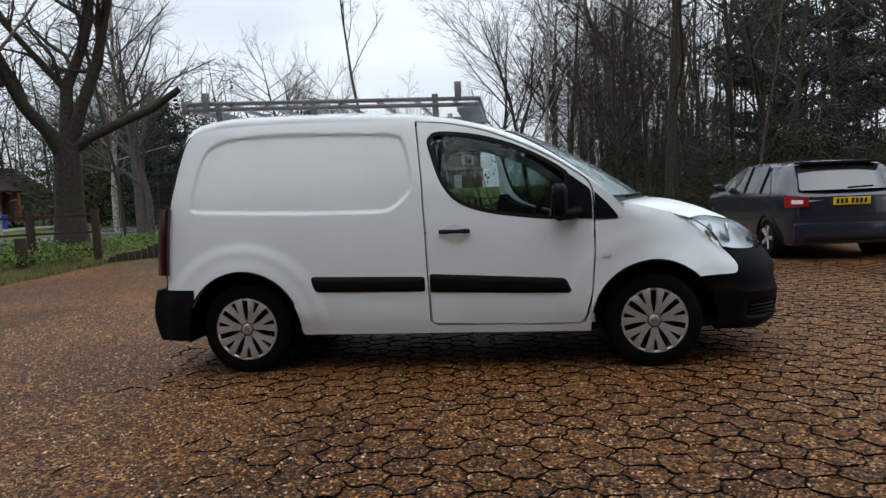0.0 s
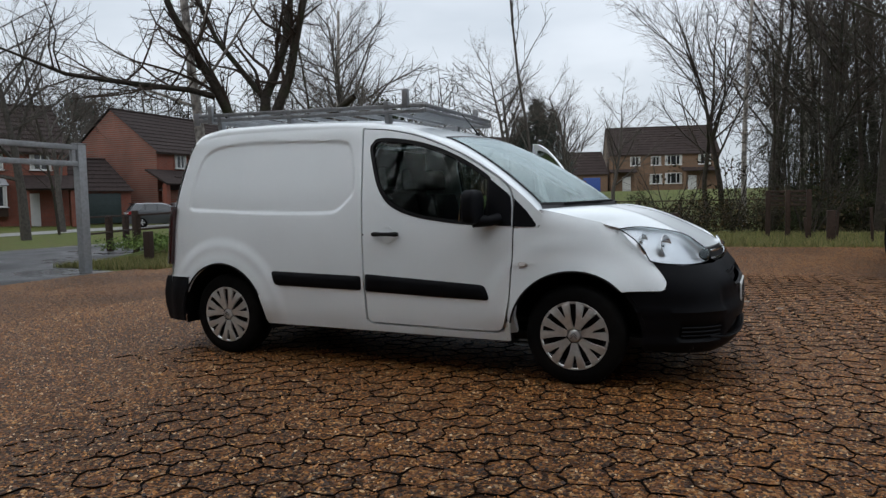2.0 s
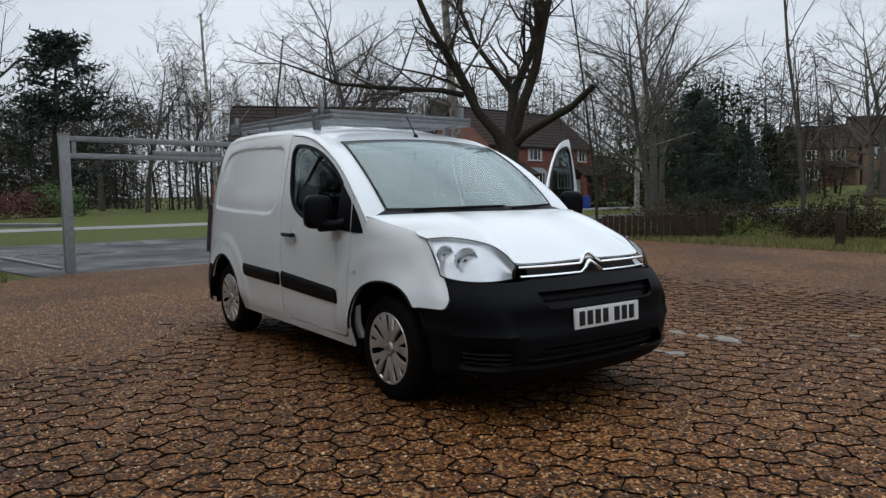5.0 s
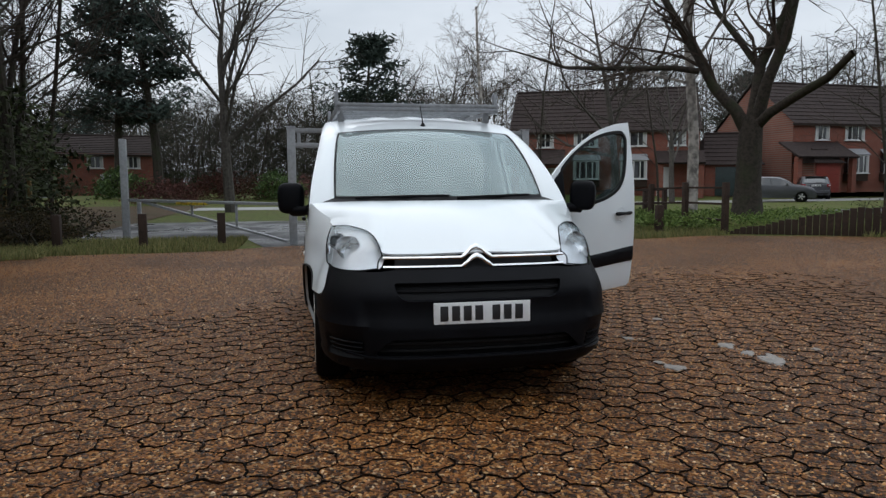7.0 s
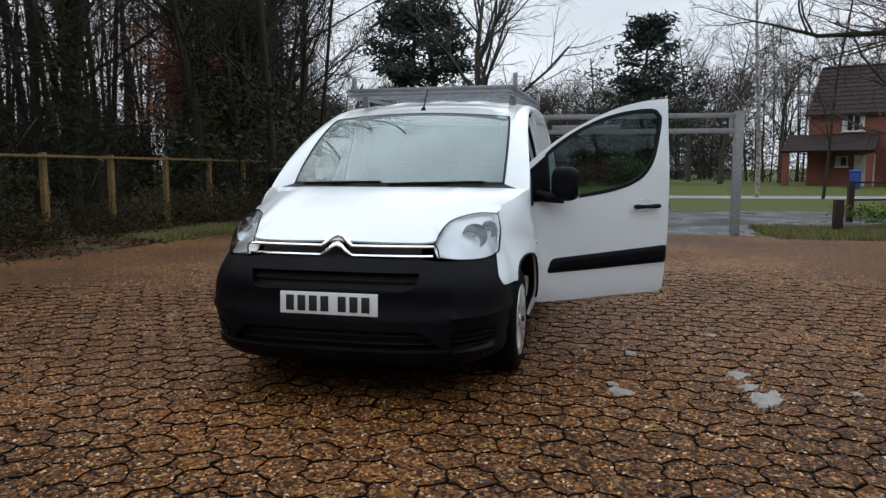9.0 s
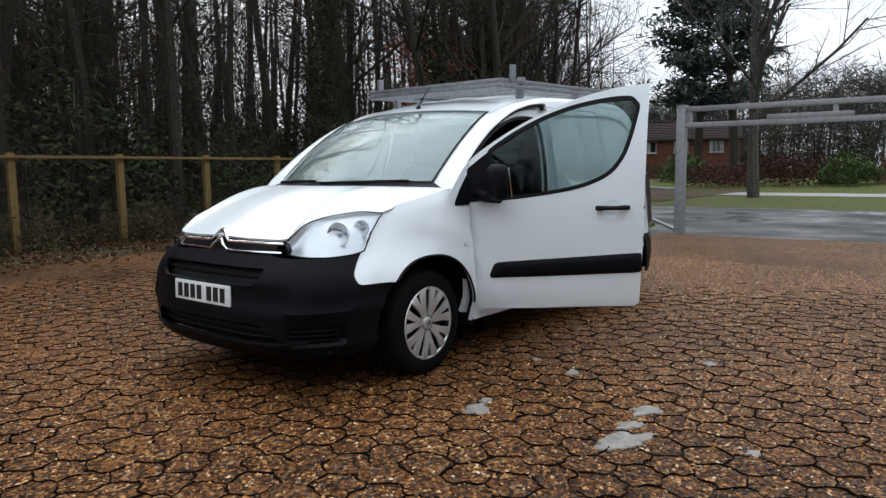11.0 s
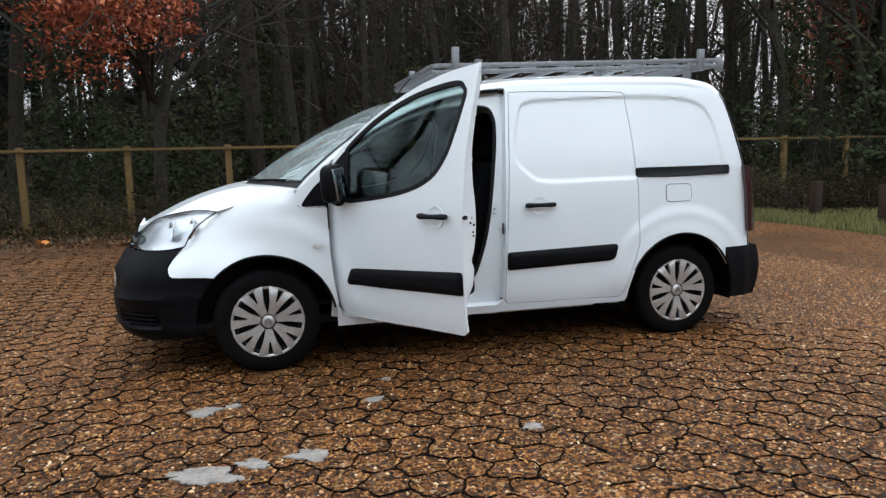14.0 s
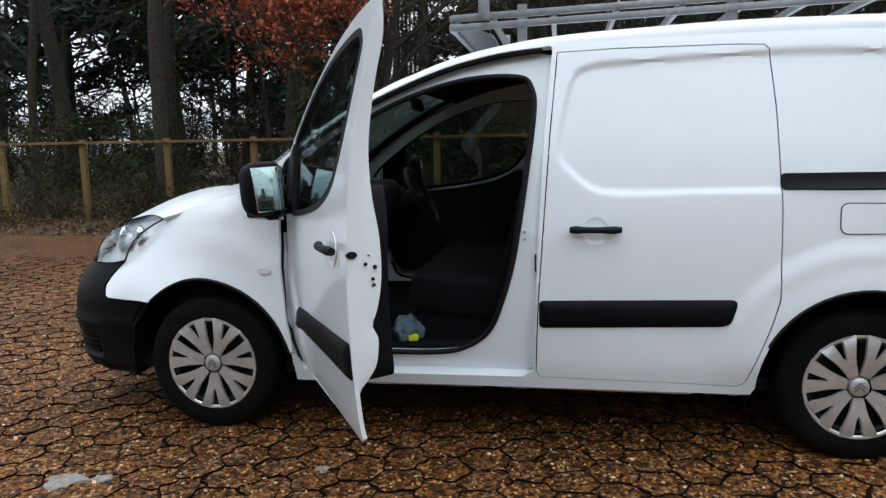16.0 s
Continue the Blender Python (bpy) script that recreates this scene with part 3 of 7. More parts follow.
class Sticks:
    """Gathers tapered sticks into one mesh."""

    def __init__(self):
        self.v, self.f = [], []

    def add(self, pts, radii, sides):
        last, rings = None, []
        n = len(pts)
        for i in range(n):
            p = pts[i]
            d = (pts[min(i + 1, n - 1)] - pts[max(i - 1, 0)])
            if d.length < 1e-6:
                d = Vector((0, 0, 1))
            d.normalize()
            side = d.orthogonal() if last is None else last - d * last.dot(d)
            if side.length < 1e-5:
                side = d.orthogonal()
            side.normalize()
            last = side
            up = d.cross(side)
            k0 = len(self.v)
            self.v += [tuple(p + radii[i] * (math.cos(2 * math.pi * k / sides) * side + math.sin(2 * math.pi * k / sides) * up)) for k in range(sides)]
            rings.append(k0)
        for a, b in zip(rings, rings[1:]):
            self.f += [(a + k, a + (k + 1) % sides, b + (k + 1) % sides, b + k) for k in range(sides)]

    def mesh(self, name):
        me = bpy.data.meshes.new(name)
        me.from_pydata(self.v, [], self.f)
        return me


def limb(rnd, p, d, length, r0, r1, wobble, segs, lift=0.0):
    pts, d = [p.copy()], d.normalized()
    for _ in range(segs):
        d = (d + Vector((rnd.gauss(0, wobble), rnd.gauss(0, wobble), rnd.gauss(0, wobble) + lift))).normalized()
        pts.append(pts[-1] + d * (length / segs))
    return pts, [r0 + (r1 - r0) * k / segs for k in range(segs + 1)], d


def branch_out(rnd, thick, fine, p, d, length, r, level, spec):
    """One limb and, from along it, the next finer ones."""
    segs = 5 if level == 0 else 4 if level == 1 else 3 if level == 2 else 1
    pts, radii, _ = limb(rnd, p, d, length, r, r * (spec.get("tip", 0.45) if level == 0 else 0.4 if level == 1 else 0.35), spec["wobble"] * (1 + 0.5 * level), segs, spec["lift"])
    (thick if level < 2 else fine).add(pts, radii, (8 if r > 0.06 else 4, 4, 3, 3, 3)[level])
    if level >= spec["levels"]:
        return
    count = spec["counts"][level]
    for k in range(count):
        t = spec["from"][level] + (1 - spec["from"][level]) * (k + rnd.random()) / count
        i = min(int(t * segs), segs - 1)
        q = pts[i].lerp(pts[i + 1], t * segs - i)
        along = (pts[i + 1] - pts[i]).normalized()
        a = rnd.uniform(0, 2 * math.pi)
        side = along.orthogonal().normalized()
        side = side * math.cos(a) + along.cross(side) * math.sin(a)
        s = radians(spec["spread"][level] + rnd.gauss(0, 10))
        nd = along * math.cos(s) + side * math.sin(s)
        nd.z -= spec.get("droop", 0.0) * level
        rr = radii[i] * spec["thin"] * rnd.uniform(0.8, 1.1)
        branch_out(rnd, thick, fine, q, nd, length * spec["len"][level] * rnd.uniform(0.7, 1.15) * (1.15 - 0.55 * t), max(rr, spec["least"]), level + 1, spec)


def leaf_mesh(name, centres, size, rnd, flat=0.6, wide=0.55):
    """Loose leaves, each a bent quad, round the centres given as (place, spread, how many)."""
    v, f = [], []
    for c, spread, n in centres:
        for _ in range(n):
            p = c + Vector((rnd.gauss(0, spread), rnd.gauss(0, spread), rnd.gauss(0, spread * flat)))
            a = Vector((rnd.gauss(0, 1), rnd.gauss(0, 1), rnd.gauss(0, 0.7))).normalized()
            b = a.orthogonal().normalized()
            s = size * rnd.uniform(0.6, 1.4)
            k = len(v)
            up = a.cross(b) * s * 0.25
            v += [tuple(p - a * s), tuple(p + b * s * wide + up), tuple(p + a * s), tuple(p - b * s * wide + up)]
            f.append((k, k + 1, k + 2, k + 3))
    me = bpy.data.meshes.new(name)
    me.from_pydata(v, [], f)
    return me


def bare_tree(name, label, seed, height, r, spec, bark, twig, trunk_share=1.0, lean=(0, 0)):
    rnd = random.Random(seed)
    thick, fine = Sticks(), Sticks()
    branch_out(rnd, thick, fine, Vector((0, 0, -0.1)), Vector((lean[0], lean[1], 1)), height * trunk_share, r, 0, spec)
    t = thing(name, label, "tree")
    part_mesh("trunk", thick.mesh("trunk"), bark, t)
    part_mesh("crown", fine.mesh("crown"), twig, t, smooth=False)
    return t


WOOD_SPEC = dict(wobble=0.062, lift=0.02, levels=3, counts=(14, 6, 5), spread=(54, 45, 40), thin=0.42, least=0.007, len=(0.34, 0.5, 0.55))
WOOD_SPEC["from"] = (0.20, 0.15, 0.1)
ROUND_SPEC = dict(wobble=0.07, lift=0.03, levels=3, counts=(17, 9, 7), spread=(46, 40, 38), thin=0.46, least=0.005, len=(0.50, 0.55, 0.55), tip=0.10)
ROUND_SPEC["from"] = (0.25, 0.2, 0.1)
BIRCH_SPEC = dict(wobble=0.03, lift=0.02, levels=3, counts=(16, 7, 6), spread=(42, 40, 35), thin=0.35, least=0.005, len=(0.28, 0.55, 0.6), droop=0.12)
BIRCH_SPEC["from"] = (0.3, 0.2, 0.1)
SHRUB_SPEC = dict(wobble=0.10, lift=0.03, levels=2, counts=(6, 4), spread=(40, 42), thin=0.5, least=0.004, len=(0.55, 0.55))
SHRUB_SPEC["from"] = (0.1, 0.1)

FAR = pose(0, 0, -400)
wood_kinds = [bare_tree("woodland_tree", "tall bare dark-barked woodland tree", 10 + k, h, r, WOOD_SPEC, BARK, TWIG) for k, (h, r) in enumerate(((17, 0.15), (15, 0.115), (19, 0.20), (13, 0.085), (16, 0.13)))]
round_kinds = [bare_tree("bare_tree", "bare round-crowned grey-barked tree", 30 + k, h, r, ROUND_SPEC, BARK_PALE, TWIG_PALE) for k, (h, r) in enumerate(((9, 0.2), (11, 0.24), (8, 0.16)))]
scrub_kinds = [bare_tree("scrub_tree", "dark spreading bare tree at the wood's edge", 40 + k, h, r, dict(ROUND_SPEC, counts=(16, 10, 7), spread=(38, 38, 38)), BARK, TWIG) for k, (h, r) in enumerate(((9, 0.13), (11, 0.15)))]
birch_kinds = [bare_tree("birch_tree", "slender pale birch with drooping fine twigs", 50 + k, h, r, BIRCH_SPEC, BIRCH, TWIG) for k, (h, r) in enumerate(((12, 0.15), (10, 0.11)))]
sapling = bare_tree("sapling", "thin bare sapling with upright twigs", 61, 7.5, 0.05, dict(WOOD_SPEC, counts=(9, 4, 3), spread=(30, 30, 30)), BARK_PALE, TWIG_PALE)


def ivy_tree(seed, height, r):
    """A dark trunk wrapped in ivy."""
    rnd = random.Random(seed)
    t = bare_tree("ivy_clad_tree", "tall woodland tree with an ivy-covered trunk", seed, height, r, WOOD_SPEC, BARK, TWIG)
    cs = [(Vector((rnd.gauss(0, 0.08), rnd.gauss(0, 0.08), z)), 0.22 * rnd.uniform(0.6, 1.3), 34) for z in np.linspace(0.2, height * 0.60, 90)]
    part_mesh("ivy", leaf_mesh("ivy", cs, 0.055, rnd, 0.9), IVY, t, "dark green ivy on the trunk", smooth=False)
    return t


ivy_kinds = [ivy_tree(71, 16, 0.15), ivy_tree(72, 18, 0.18)]


def pine_tree(seed, height, crown_from, width):
    """A pine: bare lower trunk, branches with dense clumps of dark needles."""
    rnd = random.Random(seed)
    st, cs = Sticks(), []
    pts, radii, _ = limb(rnd, Vector((0, 0, -0.1)), Vector((0, 0, 1)), height, height * 0.022, 0.04, 0.03, 8)
    st.add(pts, radii, 8)
    for k in range(58):
        t = crown_from + (1 - crown_from) * rnd.random()
        i = min(int(t * 8), 7)
        q = pts[i].lerp(pts[i + 1], t * 8 - i)
        a = rnd.uniform(0, 2 * math.pi)
        reach = width * math.sin(math.pi * (0.12 + 0.86 * (t - crown_from) / (1 - crown_from)) ** 0.75) ** 0.7 * rnd.uniform(0.45, 1.1)
        d = Vector((math.cos(a), math.sin(a), 0.25))
        bp, br, _ = limb(rnd, q, d, reach, 0.06, 0.015, 0.1, 4, 0.03)
        st.add(bp, br, 4)
        for b in bp[2:]:
            cs.append((b + Vector((0, 0, 0.1)), 0.10 * width * rnd.uniform(0.7, 1.2), 30))
    t = thing("pine_tree", "dark evergreen pine with clumped foliage", "tree")
    part_mesh("trunk", st.mesh("trunk"), BARK, t)
    part_mesh("foliage", leaf_mesh("foliage", cs, 0.03 * width + 0.12, rnd, 0.5, 0.3), NEEDLES, t, smooth=False)
    return t


def fir_tree(seed, height, width):
    """A dense broad conifer with a pointed, uneven outline down to the ground."""
    rnd = random.Random(seed)
    st, cs = Sticks(), []
    pts, radii, _ = limb(rnd, Vector((0, 0, -0.1)), Vector((0, 0, 1)), height, height * 0.02, 0.03, 0.01, 6)
    st.add(pts, radii, 8)
    for k in range(420):
        t = rnd.random() ** 1.1
        reach = width * (1 - t ** 1.5) ** 0.9 * rnd.uniform(0.25, 1.08)
        a = rnd.uniform(0, 2 * math.pi)
        cs.append((Vector((reach * math.cos(a), reach * math.sin(a), 0.3 + t * (height - 0.3) - 0.1 * reach)), 0.34, 26))
    t = thing("fir_tree", "dense dark conifer with a pointed crown", "tree")
    part_mesh("trunk", st.mesh("trunk"), BARK, t)
    part_mesh("foliage", leaf_mesh("foliage", cs, 0.16, rnd, 0.8, 0.35), NEEDLES, t, smooth=False)
    return t


fir = fir_tree(85, 10.8, 3.5)
pine_kinds = [pine_tree(81, 15, 0.30, 4.2), pine_tree(82, 13, 0.12, 4.8), pine_tree(83, 14, 0.05, 4.0)]


def shrub(name, label, seed, height, width, leaf, leaves, size, twig=None, squash=0.7):
    rnd = random.Random(seed)
    fine, thick, cs = Sticks(), Sticks(), []
    for k in range(5):
        a = rnd.uniform(0, 2 * math.pi)
        branch_out(rnd, thick, fine, Vector((rnd.gauss(0, width * 0.15), rnd.gauss(0, width * 0.15), 0)), Vector((math.cos(a) * width / height, math.sin(a) * width / height, 1.0)), height * rnd.uniform(0.6, 1.0), 0.022, 0, SHRUB_SPEC)
    for k in range(leaves // 20):
        a, rr = rnd.uniform(0, 2 * math.pi), width * math.sqrt(rnd.random())
        z = height * rnd.uniform(0.05, 1.0) * (1 - 0.5 * (rr / width) ** 2)
        cs.append((Vector((rr * math.cos(a), rr * math.sin(a), z)), 0.12 * width, 20))
    t = thing(name, label, "shrub")
    part_mesh("stem", thick.mesh("stem"), BARK, t, smooth=False)
    tagged(part_mesh("twig_growth", fine.mesh("twig_growth"), twig or TWIG, t, smooth=False), kind="stuff")
    if leaves:
        part_mesh("foliage", leaf_mesh("foliage", cs, size, rnd, squash), leaf, t, smooth=False)
    return t


bramble = [shrub("bramble_bush", "tangled half-bare bramble bush", 90 + k, 1.1, 1.0, BUSH, 1000, 0.034) for k in range(2)]
twiggy = [shrub("bare_bush", "dense bare twiggy bush", 95 + k, 2.4, 1.3, BUSH, 120, 0.05) for k in range(2)]
evergreen = [shrub("evergreen_bush", "dense dark evergreen bush", 98 + k, 3.0, 1.6, IVY, 2000, 0.062) for k in range(2)]
red_shrub = shrub("dark_red_shrub", "low dark red leafless shrub", 101, 1.6, 2.6, PURPLE, 3200, 0.08)
green_shrub = shrub("green_shrub", "light green leafy shrub", 102, 1.9, 1.7, HEDGE_LEAF, 2400, 0.09)
templates = wood_kinds + round_kinds + scrub_kinds + birch_kinds + ivy_kinds + pine_kinds + [fir] + bramble + twiggy + evergreen + [sapling, red_shrub, green_shrub]
for t in templates:
    t.matrix_basis = FAR
used = set()


def plant(kind, x, y, size=1.0, turn=None, z=0.0, group=""):
    """Set a tree: the template itself the first time, then copies."""
    m = pose(x, y, z + ground_z(x, y), 0, 0, turn if turn is not None else (x * 77 + y * 131) % 360)
    if kind.name not in used:
        used.add(kind.name)
        ob = kind
        ob.matrix_basis = m
    else:
        ob = copy_thing(kind, m)
    ob.scale = (size, size, size)
    if group:
        tagged(ob, group=group)
    return ob


def in_ride(x, y):
    """The open ride through the wood, which lets the sky through."""
    return y < -12 and 231 < math.degrees(math.atan2(y - 2.9, x - 4.6)) % 360 < 234.4


rnd = random.Random(5)
# woodland along the fence
for k in range(95):
    x = -17 + 40 * ((k * 0.618034) % 1.0)
    y = -10.2 - 34 * ((k + 0.5) / 95) ** 1.25
    x *= 1 + (-y - 10) * 0.022
    pick = rnd.random()
    kind = rnd.choice(ivy_kinds) if pick < 0.24 else rnd.choice(pine_kinds) if pick < 0.42 and y < -16 else rnd.choice(wood_kinds)
    x, size, turn = x + rnd.uniform(-0.8, 0.8), rnd.uniform(0.8, 1.2), rnd.uniform(0, 360)
    if not in_ride(x, y):
        plant(kind, x, y, size, turn, group="woodland behind the rail fence")
for k in range(46):
    x = -16 + 32 * ((k * 0.618034) % 1.0)
    y = -9.9 - 15 * (k / 46) ** 1.3
    kind = rnd.choice(twiggy) if rnd.random() < 0.6 else rnd.choice(evergreen)
    plant(kind, x * (1 + (-y - 10) * 0.02), y, rnd.uniform(0.7, 1.25), rnd.uniform(0, 360), group="woodland undergrowth")
for k in range(34):
    x = -13 + 24 * ((k * 0.618034) % 1.0)
    plant(rnd.choice(bramble), x, -7.6 - 1.5 * rnd.random(), rnd.uniform(0.5, 0.95), rnd.uniform(0, 360), group="brambles along the wood's edge")
# woodland on the far side of the car park
for k in range(38):
    x = 4.8 + 27 * ((k * 0.618034) % 1.0)
    y = 15 + 32 * (k / 38) ** 1.1
    x += (y - 15) * 0.10
    kind = rnd.choice(ivy_kinds) if rnd.random() < 0.3 else rnd.choice(pine_kinds) if rnd.random() < 0.12 else rnd.choice(wood_kinds)
    plant(kind, x + rnd.uniform(-0.8, 0.8), y, rnd.uniform(0.75, 1.1), rnd.uniform(0, 360), group="woodland beyond the car park")
for k in range(26):
    x = 3.5 + 22 * ((k * 0.618034) % 1.0)
    plant(rnd.choice(twiggy + evergreen), x, 14 + 10 * (k / 26), rnd.uniform(0.6, 1.0), rnd.uniform(0, 360), group="undergrowth beyond the car park")
# unseen trees added behind the camera's way, to shade and to be mirrored
for k in range(14):
    plant(rnd.choice(wood_kinds + ivy_kinds), 17 + 9 * rnd.random(), -14 + 2.2 * k, rnd.uniform(0.8, 1.0), rnd.uniform(0, 360), group="trees past the car park's end")
# the wood's corner by the barrier, and bare trees in front of the far houses
for kind, x, y, s in ((ivy_kinds[0], -10.4, -8.6, 0.9), (wood_kinds[1], -11.8, -9.6, 1.0), (ivy_kinds[1], -13.6, -8.9, 1.0), (wood_kinds[0], -12.6, -7.8, 0.8), (wood_kinds[2], -16, -10.2, 1.0), (ivy_kinds[0], -18.5, -12, 1.0), (wood_kinds[4], -21, -13, 1.0), (evergreen[0], -11.5, -8.2, 1.3), (evergreen[1], -14.5, -9.8, 1.4), (twiggy[0], -10.3, -7.7, 1.0),
                      (evergreen[1], -18, -11, 1.6), (pine_kinds[2], -24, -15, 0.9), (ivy_kinds[1], -27, -17, 1.0), (evergreen[0], -22, -12.5, 1.5),
                      (scrub_kinds[1], -14.1, -9.7, 1.0), (scrub_kinds[0], -16.3, -9.6, 1.1), (wood_kinds[3], -18.4, -8.9, 0.9), (scrub_kinds[0], -22.6, -12.6, 1.0), (scrub_kinds[1], -19.0, -9.9, 1.0), (wood_kinds[1], -21.5, -11.5, 0.8),
                      (round_kinds[1], 2.6, 29, 0.9), (round_kinds[0], 4.2, 20, 0.95), (birch_kinds[0], 3.6, 24, 0.9), (birch_kinds[1], 1.8, 18.5, 0.8),
                      (scrub_kinds[0], 1.2, 19, 0.8), (scrub_kinds[1], 2.8, 21, 0.85), (scrub_kinds[0], 4.4, 19, 0.9), (scrub_kinds[1], 5.4, 23, 0.9), (scrub_kinds[0], 6.4, 18, 0.9), (scrub_kinds[1], 0.2, 25, 0.75), (scrub_kinds[0], 3.4, 27, 0.9), (scrub_kinds[1], 4.0, 17.5, 0.7),
                      (twiggy[0], 0.0, 14.6, 0.9), (bramble[0], 0.9, 14.4, 1.0), (twiggy[1], 1.6, 15.0, 1.0), (bramble[1], 2.4, 15.2, 1.0), (bramble[0], -0.9, 15.2, 0.9)):
    plant(kind, x, y, s)


def sliver_mesh(name, centres, rnd, slim=1.0):
    """Clouds of thin bare twigs, each a tapered sliver that mostly rises."""
    v, f = [], []
    for c, spread, n in centres:
        for _ in range(n):
            p = c + Vector((rnd.gauss(0, spread), rnd.gauss(0, spread), rnd.gauss(0, spread)))
            a = Vector((rnd.gauss(0, 1), rnd.gauss(0, 1), rnd.gauss(0.5, 0.8))).normalized()
            b = a.orthogonal().normalized()
            b = b * math.cos(p.x * 9) + a.cross(b) * math.sin(p.x * 9)
            s, w = rnd.uniform(0.35, 1.0) * slim ** 0.5, rnd.uniform(0.018, 0.05) * slim
            k = len(v)
            v += [tuple(p - a * s - b * w), tuple(p - a * s + b * w), tuple(p + a * s + b * w * 0.3), tuple(p + a * s - b * w * 0.3)]
            f.append((k, k + 1, k + 2, k + 3))
    me = bpy.data.meshes.new(name)
    me.from_pydata(v, [], f)
    return me


def far_woods(name, label, places, rnd, h0, h1, twigs=16, deep=False, slim=1.0):
    """A far belt of winter woodland: many thin trunks with clouds of small twigs."""
    st, cs = Sticks(), []
    for x, y in places:
        h = rnd.uniform(h0, h1)
        pts, radii, _ = limb(rnd, Vector((x, y, -0.1)), Vector((0, 0, 1)), h, 0.0125 * h * rnd.uniform(0.45, 1.0), 0.025, 0.045, 4)
        st.add(pts, radii, 4)
        for _ in range(11):
            t = rnd.uniform(0.08, 1.0)
            cs.append((Vector((x + rnd.gauss(0, h * 0.10), y + rnd.gauss(0, h * 0.10), h * t)), h * 0.06, twigs))
    leaves = sliver_mesh(name, cs, rnd, slim)
    tagged(part_mesh(name, leaves, DEEP_TWIG if deep else FAR_TWIG, smooth=False), label, "woods", kind="stuff")
    tagged(part_mesh("far_trunks", st.mesh("far_trunks"), BARK, smooth=False), "dark trunks of the far woodland belt", "woods", kind="stuff")


DEEP_TWIG = island_mat("dim_wood_twigs", (0.022, 0.017, 0.014), (0.085, 0.064, 0.050), 0.9, 0.15, [(0.7, (0.042, 0.035, 0.024))])
# twigs greyed and lightened, with the haze of distance in their colour
FAR_TWIG = island_mat("far_winter_twigs", (0.028, 0.025, 0.022), (0.10, 0.086, 0.072), 0.9, 0.2, [(0.75, (0.050, 0.052, 0.036))])
rnd = random.Random(77)
places = []
for k in range(360):
    a = radians(200 + 97 * ((k * 0.618034) % 1.0))
    if 276.5 < math.degrees(a) < 282.5:
        continue
    d = 27 + 36 * rnd.random()
    places.append((d * math.cos(a), d * math.sin(a) - 4))
for k in range(95):
    a = radians(245 + 30.5 * ((k * 0.618034) % 1.0))
    d = 25 + 30 * rnd.random()
    places.append((d * math.cos(a), d * math.sin(a) - 4))
far_woods("far_woods", "dense far belt of leafless winter woodland", places, rnd, 11, 18, 26, True, 0.6)
places = []
for k in range(170):
    a = radians(166 + 40 * ((k * 0.618034) % 1.0))
    d = 72 + 24 * rnd.random()
    places.append((d * math.cos(a), d * math.sin(a) - 4))
far_woods("far_woods", "low far treeline behind the green", places, rnd, 8, 12.5, 34)
places = []
for k in range(120):
    a = radians(28 + 54 * ((k * 0.618034) % 1.0))
    d = 42 + 18 * rnd.random()
    places.append((d * math.cos(a), d * math.sin(a)))
far_woods("far_woods", "far woodland beyond the parked car", places, rnd, 11, 16, 15, False, 0.6)
places = [(-14 + 15 * ((k * 0.618034) % 1.0), -11.5 - 13 * (k / 44)) for k in range(44)]
far_woods("far_woods", "leafless tops of the near woodland", places, rnd, 12, 17, 30, True, 0.33)
for label, a0, a1, d0 in (("brown tangled undergrowth under the far trees", 24, 78, 24), ("dark tangled undergrowth deep in the wood", 205, 326, 24)):
    places = []
    for k in range(110):
        a = radians(a0 + (a1 - a0) * ((k * 0.618034) % 1.0))
        d = d0 + 14 * rnd.random()
        places.append((d * math.cos(a), d * math.sin(a)))
    far_woods("undergrowth", label, places, rnd, 2.2, 4.4, 30, a0 > 100, 0.5)
places = []
for k in range(150):
    a = radians(112 + 56 * ((k * 0.618034) % 1.0))
    d = 58 + 16 * rnd.random()
    places.append((d * math.cos(a), d * math.sin(a)))
far_woods("far_woods", "grey leafless trees rising behind the houses", places, rnd, 9, 14, 13)
places = [(2.6 + 4.6 * ((k * 0.618034) % 1.0), 15.5 + 15 * (k / 44)) for k in range(44)]
far_woods("thicket", "tangled brown thicket before the far houses", places, rnd, 3.5, 7.5, 34, False, 0.22)
